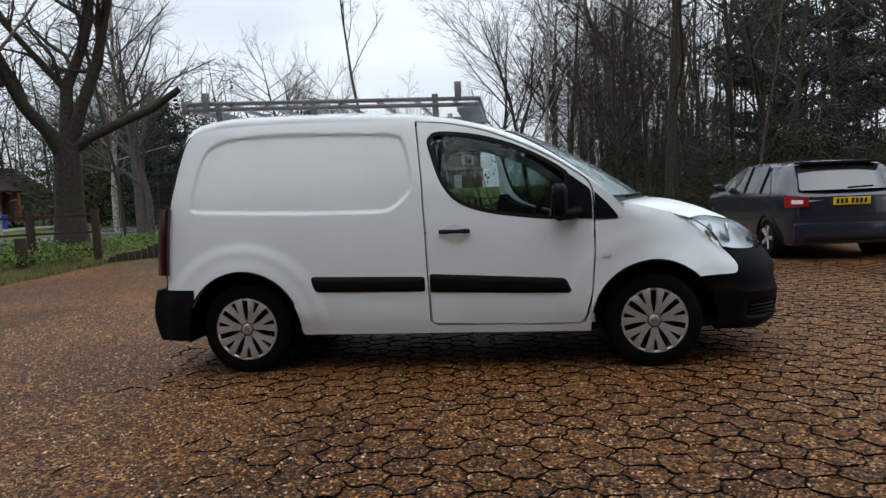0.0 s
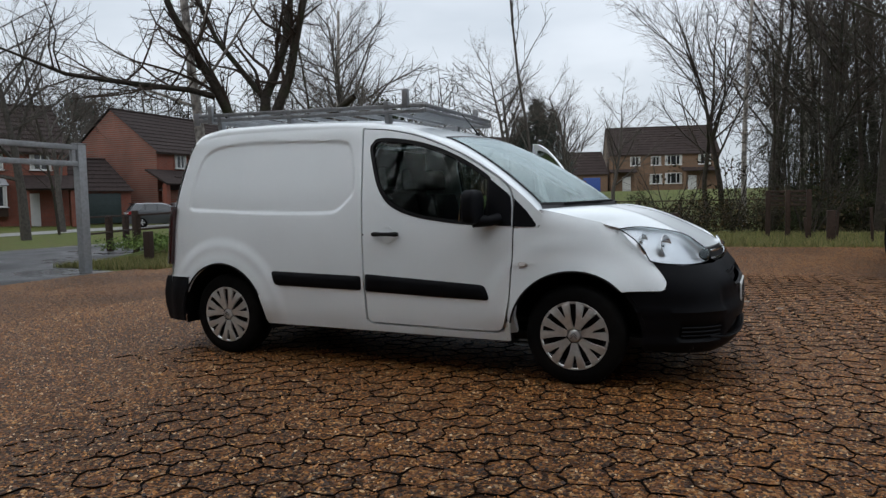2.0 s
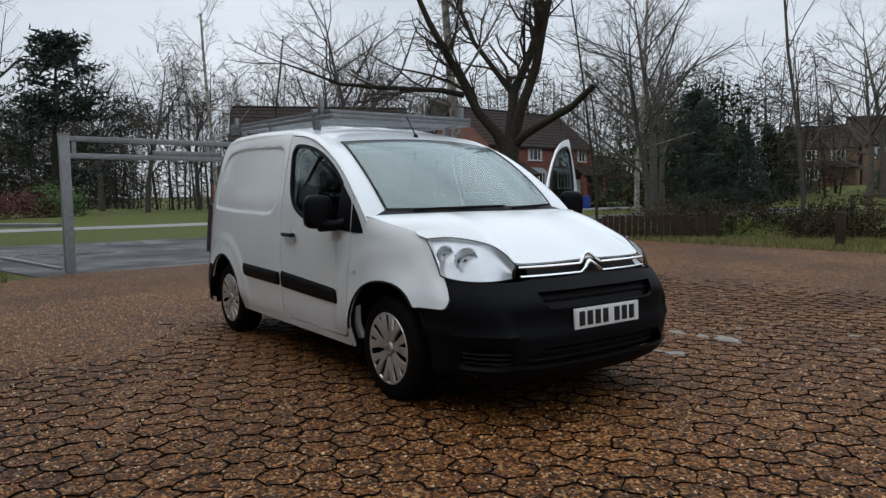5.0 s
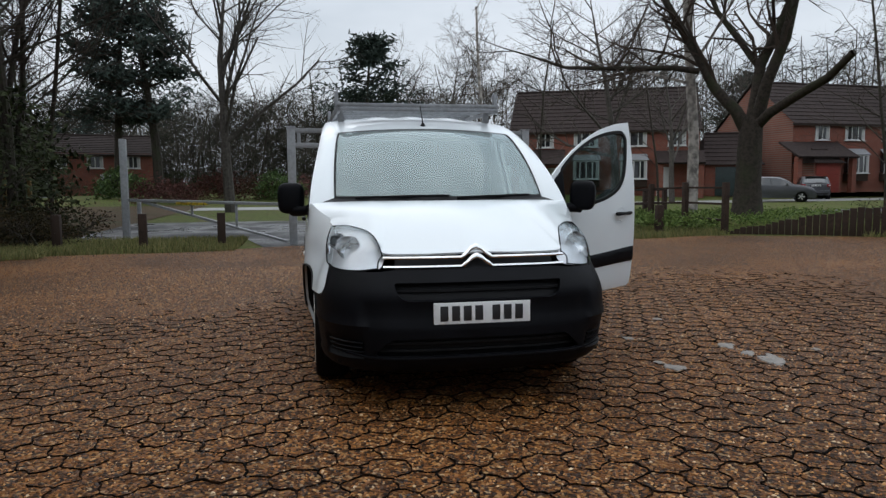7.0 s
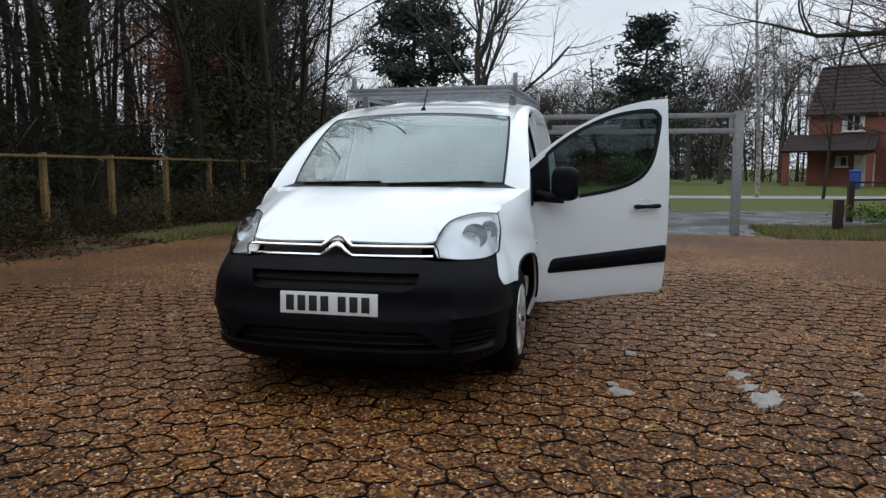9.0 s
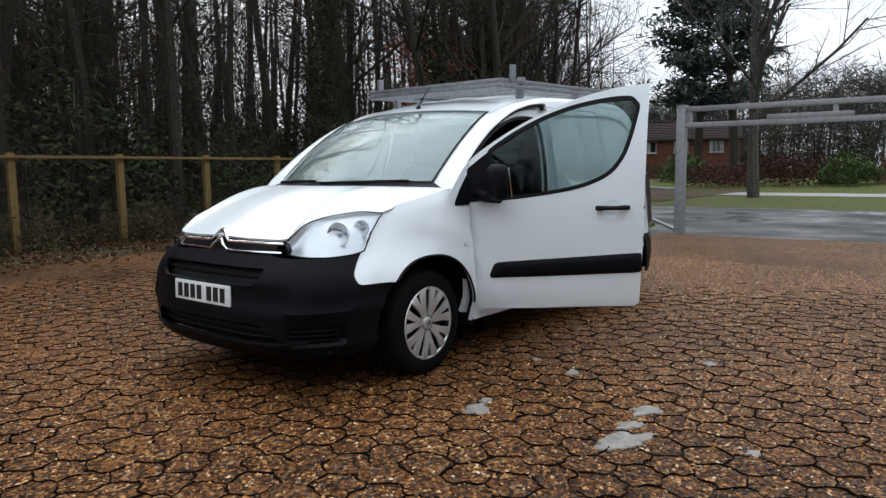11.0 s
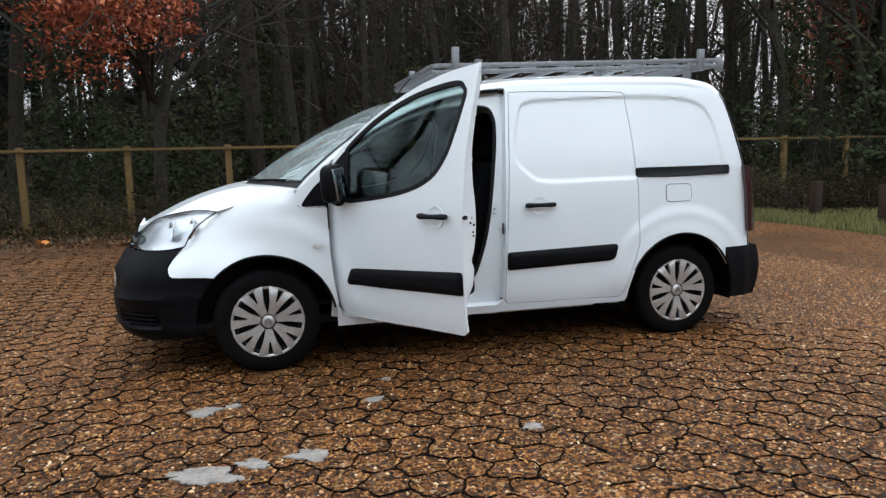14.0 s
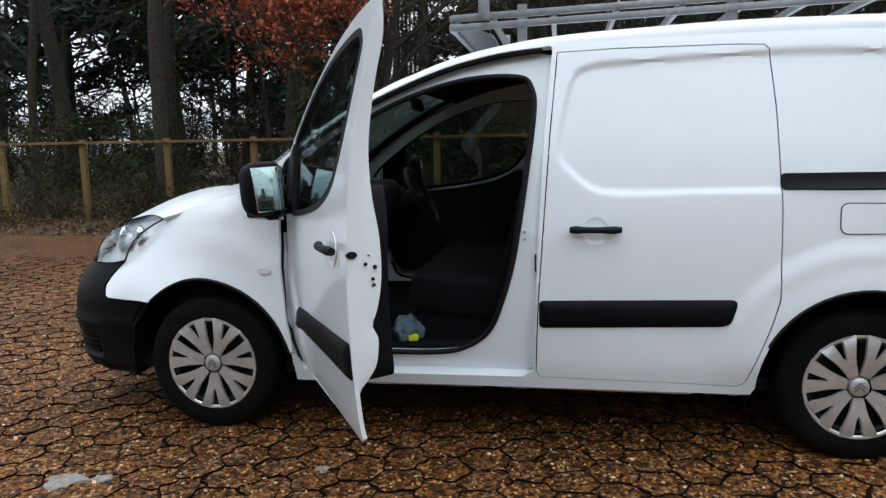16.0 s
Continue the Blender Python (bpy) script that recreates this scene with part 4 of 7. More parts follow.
# open ground to the north-west
for kind, x, y, s in ((sapling, -3.0, 12.6, 0.95), (sapling, 6.9, 13.7, 0.8), (sapling, 9.7, 12.6, 0.9), (birch_kinds[0], -10.8, 8.9, 1.0), (wood_kinds[3], -11.6, 15.5, 0.65),
                      (round_kinds[1], -15.8, 24.1, 0.95), (round_kinds[2], -13.7, 21.0, 1.0), (round_kinds[0], -22, 33, 1.05), (round_kinds[1], -14, 42, 0.9), (round_kinds[2], -6.5, 40, 0.9), (round_kinds[2], -10.5, 46, 1.0),
                      (round_kinds[0], -25, -4.1, 1.2), (round_kinds[1], -58, 8, 1.1), (round_kinds[0], -52, 14, 1.1), (round_kinds[2], -47, 9, 1.3), (round_kinds[1], -50, 25, 1.2), (round_kinds[0], -46, 33, 1.2),
                      (round_kinds[1], -23.6, 12.7, 0.85), (round_kinds[2], -30, 19.0, 1.1), (wood_kinds[3], -27, 16.6, 0.75), (wood_kinds[1], -28, 10.5, 0.62), (birch_kinds[1], -29, 8.0, 1.0), (birch_kinds[0], -17.5, 25, 0.9),
                      (pine_kinds[0], -50, -14.6, 1.15), (pine_kinds[0], -49, -11.6, 1.15), (evergreen[0], -27.1, 38.6, 2.7), (evergreen[1], -25.6, 40.2, 3.1), (evergreen[0], -24.4, 41.0, 2.9), (pine_kinds[1], -48, 3.4, 0.9), (fir, -19.3, 65.5, 0.95), (fir, -20.8, 65.2, 0.80), (fir, -17.8, 66.0, 0.84), (pine_kinds[2], -17.3, 28.6, 0.45), (fir, -22.6, 38.5, 0.66), (fir, -20.6, 39.5, 0.5), (fir, -29.2, 57.8, 0.62), (fir, -31.5, 66, 0.6), (pine_kinds[0], -41.5, 96.2, 0.62), (round_kinds[1], -20.5, 60, 1.25), (round_kinds[0], -15.5, 62, 1.2), (pine_kinds[2], -47, 38, 0.6), (pine_kinds[1], -60, 44, 0.9)):
    plant(kind, x, y, s)
for k in range(44):
    a = radians(176 + 44 * ((k * 0.618) % 1.0))
    d = 62 + 26 * (k / 44)
    plant(rnd.choice(wood_kinds + [pine_kinds[2]]), d * math.cos(a), d * math.sin(a) - 4, rnd.uniform(0.42, 0.62), rnd.uniform(0, 360), group="distant woods behind the green")
for k in range(30):
    a = radians(178 + 30 * (k / 30))
    plant(rnd.choice(evergreen + twiggy), 52 * math.cos(a), 52 * math.sin(a) - 2, rnd.uniform(0.45, 0.62), rnd.uniform(0, 360), group="bushes behind the green")
for x, y, s, kind in ((-38, -5.5, 1.0, red_shrub), (-36, -8.8, 0.8, red_shrub), (-40, 0.2, 0.9, red_shrub), (-37.5, -2.6, 0.9, green_shrub), (-41, 2.5, 1.0, green_shrub), (-40, -12, 1.0, green_shrub)):
    plant(kind, x, y, s)
for k in range(22):
    t = k / 21
    plant(bramble[k % 2], -6.4 + 4.6 * t + rnd.uniform(-0.4, 0.4), 10.2 + 2.2 * t + rnd.uniform(0, 1.4), rnd.uniform(0.6, 0.95), rnd.uniform(0, 360), group="brambles behind the timber edging")
for k in range(30):
    kind, size = ((twiggy[0], 0.42), (evergreen[0], 0.36), (bramble[0], 1.0), (twiggy[1], 0.38), (evergreen[1], 0.40))[k % 5]
    plant(kind, -1.6 + 9.0 * ((k * 0.618034) % 1.0), 14.9 + 2.6 * rnd.random(), size * rnd.uniform(0.85, 1.15), rnd.uniform(0, 360), group="scrub at the car park's edge")
for k in range(10):
    plant(rnd.choice(bramble), -8.4 - 2.2 * rnd.random(), -6.0 - 1.2 * rnd.random(), rnd.uniform(0.5, 0.9), rnd.uniform(0, 360), group="brambles by the barrier")
for t in templates:
    if t.name not in used:
        plant(t, 20, 20)

# the large old tree by the fence
big = thing("old_tree", "large dark old tree with a forked trunk and lopped limb", "tree", at=pose(-9.5, 9.6, 0.16, 0, 0, -42))
thick, fine = Sticks(), Sticks()
rnd = random.Random(12)


def tl(*p):
    return [Vector((x, y - 9.25, z)) for x, y, z in p]


limbs = ((tl((0, 9.25, -0.1), (0, 9.25, 0.15), (0, 9.25, 0.9), (0.02, 9.26, 1.7), (0, 9.28, 2.45)), (0.52, 0.40, 0.31, 0.29, 0.27)),
         (tl((0, 9.20, 2.2), (0.1, 8.95, 2.7), (0.2, 8.46, 3.25), (0.3, 8.07, 4.05), (0.35, 7.69, 4.7), (0.5, 7.2, 5.6), (0.8, 6.7, 6.8), (1.0, 6.5, 8.2)), (0.22, 0.19, 0.16, 0.14, 0.13, 0.10, 0.07, 0.03)),
         (tl((0.25, 8.1, 3.70), (0.4, 7.5, 3.82), (0.5, 6.9, 3.84), (0.7, 5.86, 3.9), (0.9, 4.9, 3.98), (1.0, 3.95, 4.35), (1.2, 3.1, 4.65)), (0.10, 0.085, 0.08, 0.07, 0.055, 0.035, 0.015)),
         (tl((0, 9.3, 2.4), (-0.1, 9.36, 3.1), (-0.1, 9.42, 3.8), (-0.2, 9.82, 4.7), (-0.3, 10.02, 5.3), (-0.2, 10.2, 6.6), (0, 10.3, 8.4)), (0.23, 0.19, 0.16, 0.14, 0.13, 0.09, 0.03)),
         (tl((-0.1, 9.42, 3.7), (-0.4, 8.86, 4.5), (-0.6, 8.32, 5.25), (-0.8, 7.9, 6.3), (-1.0, 7.7, 7.6)), (0.11, 0.09, 0.08, 0.06, 0.02)),
         (tl((0, 9.4, 2.5), (0.2, 9.6, 3.3), (0.3, 9.98, 4.3), (0.4, 10.16, 5.25), (0.6, 10.5, 6.8), (0.8, 10.8, 8.5)), (0.2, 0.17, 0.15, 0.13, 0.09, 0.03)),
         (tl((0, 9.35, 2.30), (0.25, 9.7, 2.62), (0.6, 10.3, 2.95), (0.95, 10.9, 3.25), (1.42, 11.36, 3.66)), (0.17, 0.145, 0.13, 0.115, 0.095)))
for n_, (pts, radii) in enumerate(limbs):
    thick.add(pts, [r * (1.0 if n_ == 0 else 0.80) for r in radii], 10)
    if n_ in (0, 6):
        continue
    fork_spec = dict(wobble=0.12, lift=0.0, levels=3, counts=(7, 6, 5), spread=(45, 45, 40), thin=0.5, least=0.006, len=(0.6, 0.55, 0.5), droop=0.1)
    fork_spec["from"] = (0.15, 0.1, 0.1)
    for k in range(13):
        t = 0.2 + 0.8 * rnd.random()
        i = min(int(t * (len(pts) - 1)), len(pts) - 2)
        q = pts[i].lerp(pts[i + 1], t * (len(pts) - 1) - i)
        d = (pts[i + 1] - pts[i]).normalized() + Vector((rnd.gauss(0, 0.6), rnd.gauss(0, 0.7), rnd.gauss(0.1, 0.5)))
        branch_out(rnd, fine, fine, q, d, rnd.uniform(1.0, 2.2), radii[i] * 0.3 + 0.008, 1, fork_spec)
thick.add([limbs[6][0][-1], limbs[6][0][-1] + Vector((0, 0.02, 0.012))], (0.085, 0.001), 10)
part_mesh("trunk", thick.mesh("trunk"), BARK, big)
part_mesh("crown", fine.mesh("crown"), TWIG, big, smooth=False)

# the beech that keeps its russet leaves, on limbs that reach out over the fence
def beech_tree(label, seed):
    rnd = random.Random(seed)
    tree = bare_tree("beech_tree", label, 130, 9.5, 0.13, ROUND_SPEC, BARK, TWIG)
    st, fine, cs = Sticks(), Sticks(), []
    reach_spec = dict(wobble=0.14, lift=0.0, levels=2, counts=(6, 5), spread=(48, 45), thin=0.5, least=0.004, len=(0.6, 0.55), droop=0.08)
    reach_spec["from"] = (0.1, 0.1)
    for k in range(26):
        z0 = rnd.uniform(2.4, 4.8)
        tip = Vector((rnd.uniform(-1.25, 1.35), rnd.uniform(2.6, 5.6), 0))
        tip.z = rnd.uniform(2.75, 5.2) + 0.5 * abs(tip.x) ** 1.5 * rnd.random()
        pts = [Vector((0, 0, z0)).lerp(tip, t) + Vector((rnd.gauss(0, 0.07), rnd.gauss(0, 0.07), 0.5 * math.sin(math.pi * t))) for t in (0, 0.3, 0.55, 0.8, 1.0)]
        st.add(pts, (0.045, 0.034, 0.025, 0.016, 0.006), 5)
        for q, along in ((pts[2], 0.5), (pts[3], 0.8), (pts[3].lerp(pts[4], 0.5), 0.9), (pts[4], 1.0)):
            branch_out(rnd, fine, fine, q, Vector((rnd.gauss(0, 1), rnd.gauss(0.3, 0.8), rnd.gauss(-0.05, 0.3))), rnd.uniform(0.5, 0.9), 0.011, 1, reach_spec)
            for _ in range(5 if along > 0.6 else 3):
                cs.append((q + Vector((rnd.gauss(0, 0.30), rnd.gauss(0, 0.30), rnd.gauss(-0.08, 0.16))), rnd.uniform(0.09, 0.19), rnd.randint(12, 46)))
    tagged(part_mesh("limb_growth", st.mesh("limb_growth"), BARK, tree), kind="stuff")
    tagged(part_mesh("twig_growth", fine.mesh("twig_growth"), TWIG, tree, smooth=False), kind="stuff")
    part_mesh("leaves", leaf_mesh("leaves", cs, 0.036, rnd, 0.5), LEAF_RED, tree, "russet dead leaves", smooth=False)
    return tree


beech = beech_tree("beech with hanging russet winter leaves", 3)
beech.matrix_basis = pose(3.20, -8.9, -0.16)
b2 = copy_thing(beech, pose(-13.0, -8.9, 0.0, 0, 0, 150))
tagged(b2, "smaller beech with brown-red winter leaves")

# leaf litter, ivy banks and grass
rnd = random.Random(21)


def scatter(name, label, category, places, size, material, rnd, flat=0.1):
    tagged(part_mesh(name, leaf_mesh(name, places, size, rnd, flat), material, smooth=False), label, category, kind="stuff")


scatter("leaf_litter", "brown fallen leaves along the wood's edge", "leaves", [(Vector((rnd.uniform(-12, 12), -6.2 - 3.5 * rnd.random() ** 1.5, 0.02)), 0.3, 24) for _ in range(360)], 0.04, LITTER, rnd, 0.04)
MAT_LEAF = island_mat("bramble_mat_leaves", (0.018, 0.016, 0.007), (0.13, 0.085, 0.036), 0.8, 0.15, [(0.45, (0.045, 0.042, 0.016)), (0.8, (0.080, 0.052, 0.022))])
scatter("bramble_mat", "low brown and olive mat of brambles and dead leaves under the fence", "undergrowth", [(Vector((rnd.uniform(-12.5, 13), -6.9 - 3.4 * rnd.random(), 0.05)), 0.26, 42) for _ in range(620)], 0.030, MAT_LEAF, rnd, 0.55)
scatter("ivy_bank", "green ivy covering the bank under the tree", "ivy", [(Vector((-8.3 - 3.6 * rnd.random(), 6.6 + 6 * rnd.random(), 0.20 + 0.22 * rnd.random())), 0.25, 40) for _ in range(420)], 0.030, BANK_LEAF, rnd, 0.2)


def grass(name, label, areas, count, rnd):
    v, f = [], []
    for x0, x1, y0, y1, share in areas:
        for _ in range(int(count * share)):
            x, y, h = rnd.uniform(x0, x1), rnd.uniform(y0, y1), rnd.uniform(0.03, 0.13)
            a = rnd.uniform(0, math.pi)
            c, s, w = math.cos(a), math.sin(a), rnd.uniform(0.006, 0.014)
            k = len(v)
            lx, ly, z = rnd.gauss(0, 0.04), rnd.gauss(0, 0.04), ground_z(x, y)
            v += [(x - c * w, y - s * w, z - 0.03), (x + c * w, y + s * w, z - 0.03), (x + lx, y + ly, z + h)]
            f.append((k, k + 1, k + 2))
    me = bpy.data.meshes.new(name)
    me.from_pydata(v, [], f)
    tagged(part_mesh(name, me, BLADES, smooth=False), label, "grass", kind="stuff")


grass("grass", "rough wet grass on the verges", ((-10, -7.1, -6.0, -2.2, 0.22), (-10.5, -7.7, 4.3, 8.0, 0.25), (-7.5, 7.0, 9.6, 14, 0.95), (-8, -6.4, -6.6, -5.2, 0.08), (-9, -5, -7, -6, 0.1)), 60000, rnd)

# ---- the white van ----
HUB, HUBZ = 1.364, 0.305
side_y = table([0.12, 0.25, 0.35, 0.5, 0.7, 0.9, 1.05, 1.2, 1.4, 1.55, 1.65, 1.78], [0.835, 0.862, 0.885, 0.897, 0.900, 0.892, 0.878, 0.858, 0.815, 0.778, 0.752, 0.70])
nose_x = table([0.12, 0.18, 0.25, 0.45, 0.55, 0.65, 0.72, 0.78, 0.86, 1.0], [2.13, 2.18, 2.245, 2.295, 2.29, 2.26, 2.21, 2.16, 2.12, 2.05])
rear_in = table([-2.1, -1.98, -1.9, -1.8, -1.5, -1.2], [0.17, 0.085, 0.055, 0.038, 0.012, 0.0])
X0, NP = 1.45, 3.5
wing_top = table([1.15, 1.185, 1.3, 1.5, 1.616], [1.086, 1.080, 1.052, 1.000, 0.958])

EMB_R = smooth_line([(-1.715, 1.135), (-1.69, 1.30), (-1.635, 1.48), (-1.55, 1.565), (-1.36, 1.605), (-0.94, 1.61), (-0.34, 1.585)], 5) + smooth_line(
    [(-0.27, 1.565), (-0.235, 1.51), (-0.20, 1.35), (-0.195, 1.22), (-0.24, 1.16), (-0.33, 1.09), (-0.45, 1.075)], 4) + [(-1.0, 1.085), (-1.68, 1.115)]


def arch_bulge(x, z):
    out = 0.0
    for hx, r1 in ((HUB, 0.60), (-HUB, 0.56)):
        r = math.hypot(x - hx, (z - HUBZ) * (1.0 if z > HUBZ else 0.6))
        out += 0.021 * step01((r1 + 0.05 - r) / 0.09) * (0.6 + 0.4 * step01((0.5 - r) / 0.1)) * step01((z - 0.25) / 0.2)
    return out


def emboss(x, z):
    if not (-1.75 < x < -0.15 and 1.05 < z < 1.64):
        return 0.0
    d = edge_far(EMB_R, x, z)
    return 0.011 * (step01(0.5 + d / 0.016) if inside(EMB_R, x, z) else step01(0.5 - d / 0.016))


def flank(x, z):
    """How far out the van's flank lies, at a place along it and a height."""
    y = side_y(z)
    if x > X0:
        f = min((x - X0) / (nose_x(z) - X0), 0.999)
        y *= (1 - f ** NP) ** (1 / NP)
    y -= (0.045 + 0.10 * step01((z - 0.55) / 0.35)) * step01((x - 1.2) / 0.48)
    if x > 1.15:
        # the wing rolls over towards the bonnet
        y -= 0.030 * min(1.2, max(0.0, (z - wing_top(min(x, 1.616)) + 0.10) / 0.10)) ** 2 * step01((x - 1.15) / 0.1)
    y -= rear_in(min(x, -1.2)) * (0.5 + 0.5 * step01((z - 0.3) / 0.6))
    return y + arch_bulge(x, z) - emboss(x, z)


def skin(side, out=0.0):
    return lambda x, z: (x, side * (flank(x, z) + out), z)


def circle(cx, cz, r, a0, a1, n=22):
    return [(cx + r * math.cos(radians(a0 + (a1 - a0) * k / n)), cz + r * math.sin(radians(a0 + (a1 - a0) * k / n))) for k in range(n + 1)]


# outlines on the flank: along the van and up
CANT = smooth_line([(-1.775, 1.57), (-1.74, 1.62), (-1.68, 1.655), (-1.5, 1.685), (-1.2, 1.694), (-0.6, 1.688), (-0.15, 1.672)], 4)
PILLAR = smooth_line([(-0.15, 1.672), (0.1, 1.645), (0.3, 1.597), (0.5, 1.518), (0.68, 1.430), (0.86, 1.318), (1.04, 1.180), (1.14, 1.090), (1.185, 1.045)], 4)
DOOR_TOP = smooth_line([(-0.148, 1.664), (0.0, 1.650), (0.1, 1.634), (0.28, 1.590), (0.48, 1.514), (0.66, 1.428), (0.84, 1.318), (0.935, 1.248)], 4) + smooth_line([(0.965, 1.215), (0.982, 1.17), (0.990, 1.10)], 3)
DOOR = [(-0.090, 0.62), (-0.099, 0.906), (-0.118, 1.30)] + DOOR_TOP + [(0.990, 0.975), (0.988, 0.76), (0.968, 0.52), (0.945, 0.42)] + smooth_line(
    [(0.93, 0.36), (0.905, 0.318), (0.86, 0.305)], 3) + [(-0.05, 0.318), (-0.078, 0.34)]
WINDOW = smooth_line([(-0.068, 1.52), (-0.055, 1.55), (-0.02, 1.575), (0.1, 1.570), (0.283, 1.539), (0.464, 1.482), (0.643, 1.398), (0.80, 1.298), (0.82, 1.25), (0.815, 1.03), (0.80, 0.998), (0.70, 1.003), (0.52, 1.022), (0.34, 1.050), (0.2, 1.09), (0.10, 1.145), (0.03, 1.23), (-0.01, 1.32), (-0.045, 1.43)], 3, closed=True)
CORNER = [(0.825, 1.275), (0.845, 1.270), (0.95, 1.190), (0.972, 1.165), (0.980, 1.10), (0.980, 0.981), (0.9, 0.984), (0.825, 0.99)]
FIXED = [(0.997, 1.155), (1.075, 1.080), (1.115, 1.030)] + smooth_line([(1.140, 0.995), (1.140, 0.980), (1.12, 0.976)], 2) + [(0.997, 0.979)]


def shrink(poly, d):
    """An outline drawn in by d, corner by corner."""
    out, n = [], len(poly)
    area = sum(poly[i - 1][0] * poly[i][1] - poly[i][0] * poly[i - 1][1] for i in range(n))
    s = 1 if area > 0 else -1
    for i in range(n):
        a, p, c = Vector(poly[i - 1]), Vector(poly[i]), Vector(poly[(i + 1) % n])
        t = (c - p).normalized() + (p - a).normalized()
        if t.length < 1e-6:
            t = c - p
        t.normalize()
        out.append((p.x - s * t.y * d, p.y + s * t.x * d))
    return out


van = thing("panel_van", "white panel van with black bumpers, passenger door standing open", "van")


def van_side(side):
    """One flank: rear quarter with roof edge, sill, fender and pillar; the doors are parts of their own."""
    flip = side > 0
    # fixed body behind the door
    body = [(-0.148, 1.672)] + CANT[::-1][1:] + [(-1.81, 1.45), (-1.845, 1.30), (-1.885, 1.10), (-1.905, 0.85), (-1.905, 0.56)] + [(-1.76, 0.56), (-1.72, 0.475)]
    arch = circle(-HUB, HUBZ, 0.395, 155, -2)
    body += arch + [(-0.955, 0.262), (0.956, 0.248), (0.958, 0.30), (0.962, 0.376), (0.948, 0.376), (0.922, 0.310), (0.86, 0.293), (-0.05, 0.306), (-0.092, 0.335), (-0.102, 0.62), (-0.111, 0.906), (-0.130, 1.30), (-0.160, 1.660)]
    if side < 0:
        part("body_side", panel(body, skin(side), 0.0125, flip=flip, thick=0.02), WHITE, van)
        strip(side, [(-0.118, 0.64), (-0.118, 0.540), (-0.83, 0.553), (-0.862, 0.567), (-0.885, 0.64), (-0.875, 0.658)], van)
    else:
        slide_cut = [(-0.100, 0.335), (-0.108, 0.62), (-0.150, 1.30), (-0.178, 1.642), (-0.40, 1.650), (-0.86, 1.650), (-0.975, 1.645), (-0.995, 1.625), (-1.018, 1.40), (-1.040, 1.0), (-1.040, 0.66), (-1.01, 0.55), (-0.965, 0.42), (-0.93, 0.315), (-0.90, 0.296), (-0.12, 0.306)]
        door = shrink(slide_cut, 0.005)
        part("body_side", panel(body, skin(side), 0.0135, holes=[slide_cut], flip=flip, thick=0.02), WHITE, van)
        sd = part("sliding_door", panel(door, skin(side), 0.0125, flip=flip, thick=0.02), WHITE, van, "white sliding side door, shut")
        handle(side, -0.335, 0.93, sd)
        strip(side, [(-0.115, 0.64), (-0.115, 0.525), (-0.83, 0.548), (-0.862, 0.562), (-0.885, 0.64), (-0.875, 0.658)], sd)
        part("door_rail", panel(rounded([(-1.032, 1.088), (-1.745, 1.092), (-1.75, 1.12), (-1.745, 1.152), (-1.032, 1.148)], 0.01), skin(side, 0.013), 0.02, flip=flip, thick=0.02), DARK_TRIM, van, "black sliding-door rail")
        flap = rounded([(-1.245, 0.918), (-1.435, 0.920), (-1.435, 1.030), (-1.245, 1.032)], 0.03)
        f = part("fuel_flap", panel(flap, skin(side, 0.004), 0.03, flip=flip, thick=0.006), WHITE, van)
        part("flap_shadow_gap", panel(shrink(flap, -0.004), skin(side, 0.0015), 0.03, flip=flip, thick=0.004), DARK_TRIM, van)
    # fender
    fender = circle(HUB, HUBZ, 0.405, 169, 44) + [(1.70, 0.592), (1.875, 0.597)] + smooth_line([(1.893, 0.605), (1.902, 0.645), (1.868, 0.70), (1.806, 0.768), (1.737, 0.830), (1.674, 0.893), (1.616, 0.958)], 3) + [(1.5, 1.000), (1.3, 1.052), (1.185, 1.080), (1.165, 0.985), (1.155, 0.972), (0.997, 0.968), (0.994, 0.76), (0.974, 0.52), (0.955, 0.42), (0.953, 0.386)]
    part("fender", panel(fender, skin(side), 0.035, flip=flip, thick=0.02), WHITE, van)
    oval = [(1.060 + 0.030 * math.cos(t), 0.746 + 0.014 * math.sin(t)) for t in np.linspace(0, 2 * math.pi, 21)[:-1]]
    rp = part("side_repeater", panel(oval, skin(side, 0.006), 0.02, flip=flip, thick=0.012), SILVER, van, "small oval chrome-rimmed side indicator")
    part("repeater_lens", panel([(1.060 + (x - 1.060) * 0.75, 0.746 + (z - 0.746) * 0.75) for x, z in oval], skin(side, 0.010), 0.02, flip=flip, thick=0.006), PLATE_WHITE, rp)
    # pillar and cant rail above the door, up to the roof
    frame_ = [(-0.160, 1.672)] + PILLAR[1:] + [(1.165, 0.99), (1.15, 0.972), (1.003, 0.972), (1.000, 1.06)] + DOOR_TOP[::-1] + [(-0.160, 1.660)]
    up = [(x + 0.006 * (x > 0.93), z + 0.004) if k > len(PILLAR) + 3 else (x, z) for k, (x, z) in enumerate(frame_)]
    part("door_frame_rail", panel(up, skin(side), 0.03, flip=flip, thick=0.03), WHITE, van)
    part("corner_trim", panel(FIXED, skin(side, 0.004), 0.04, flip=flip, thick=0.015), BLACK_PLASTIC, van, "black trim triangle ahead of the door")

    def cant(u, v):
        line = CANT + PILLAR[1:]
        k = u * (len(line) - 1)
        i = min(int(k), len(line) - 2)
        x, z = Vector(line[i]).lerp(Vector(line[i + 1]), k - i)
        a = Vector((x, flank(x, z), z))
        b = Vector(roof_edge(x))
        w = v
        mid = (a + b) / 2 + Vector((0, 0.020, 0.022))
        p = (1 - w) ** 2 * a + 2 * w * (1 - w) * mid + w * w * b
        return (p.x, side * p.y, p.z)

    bm = grid_patch(cant, 90, 6)
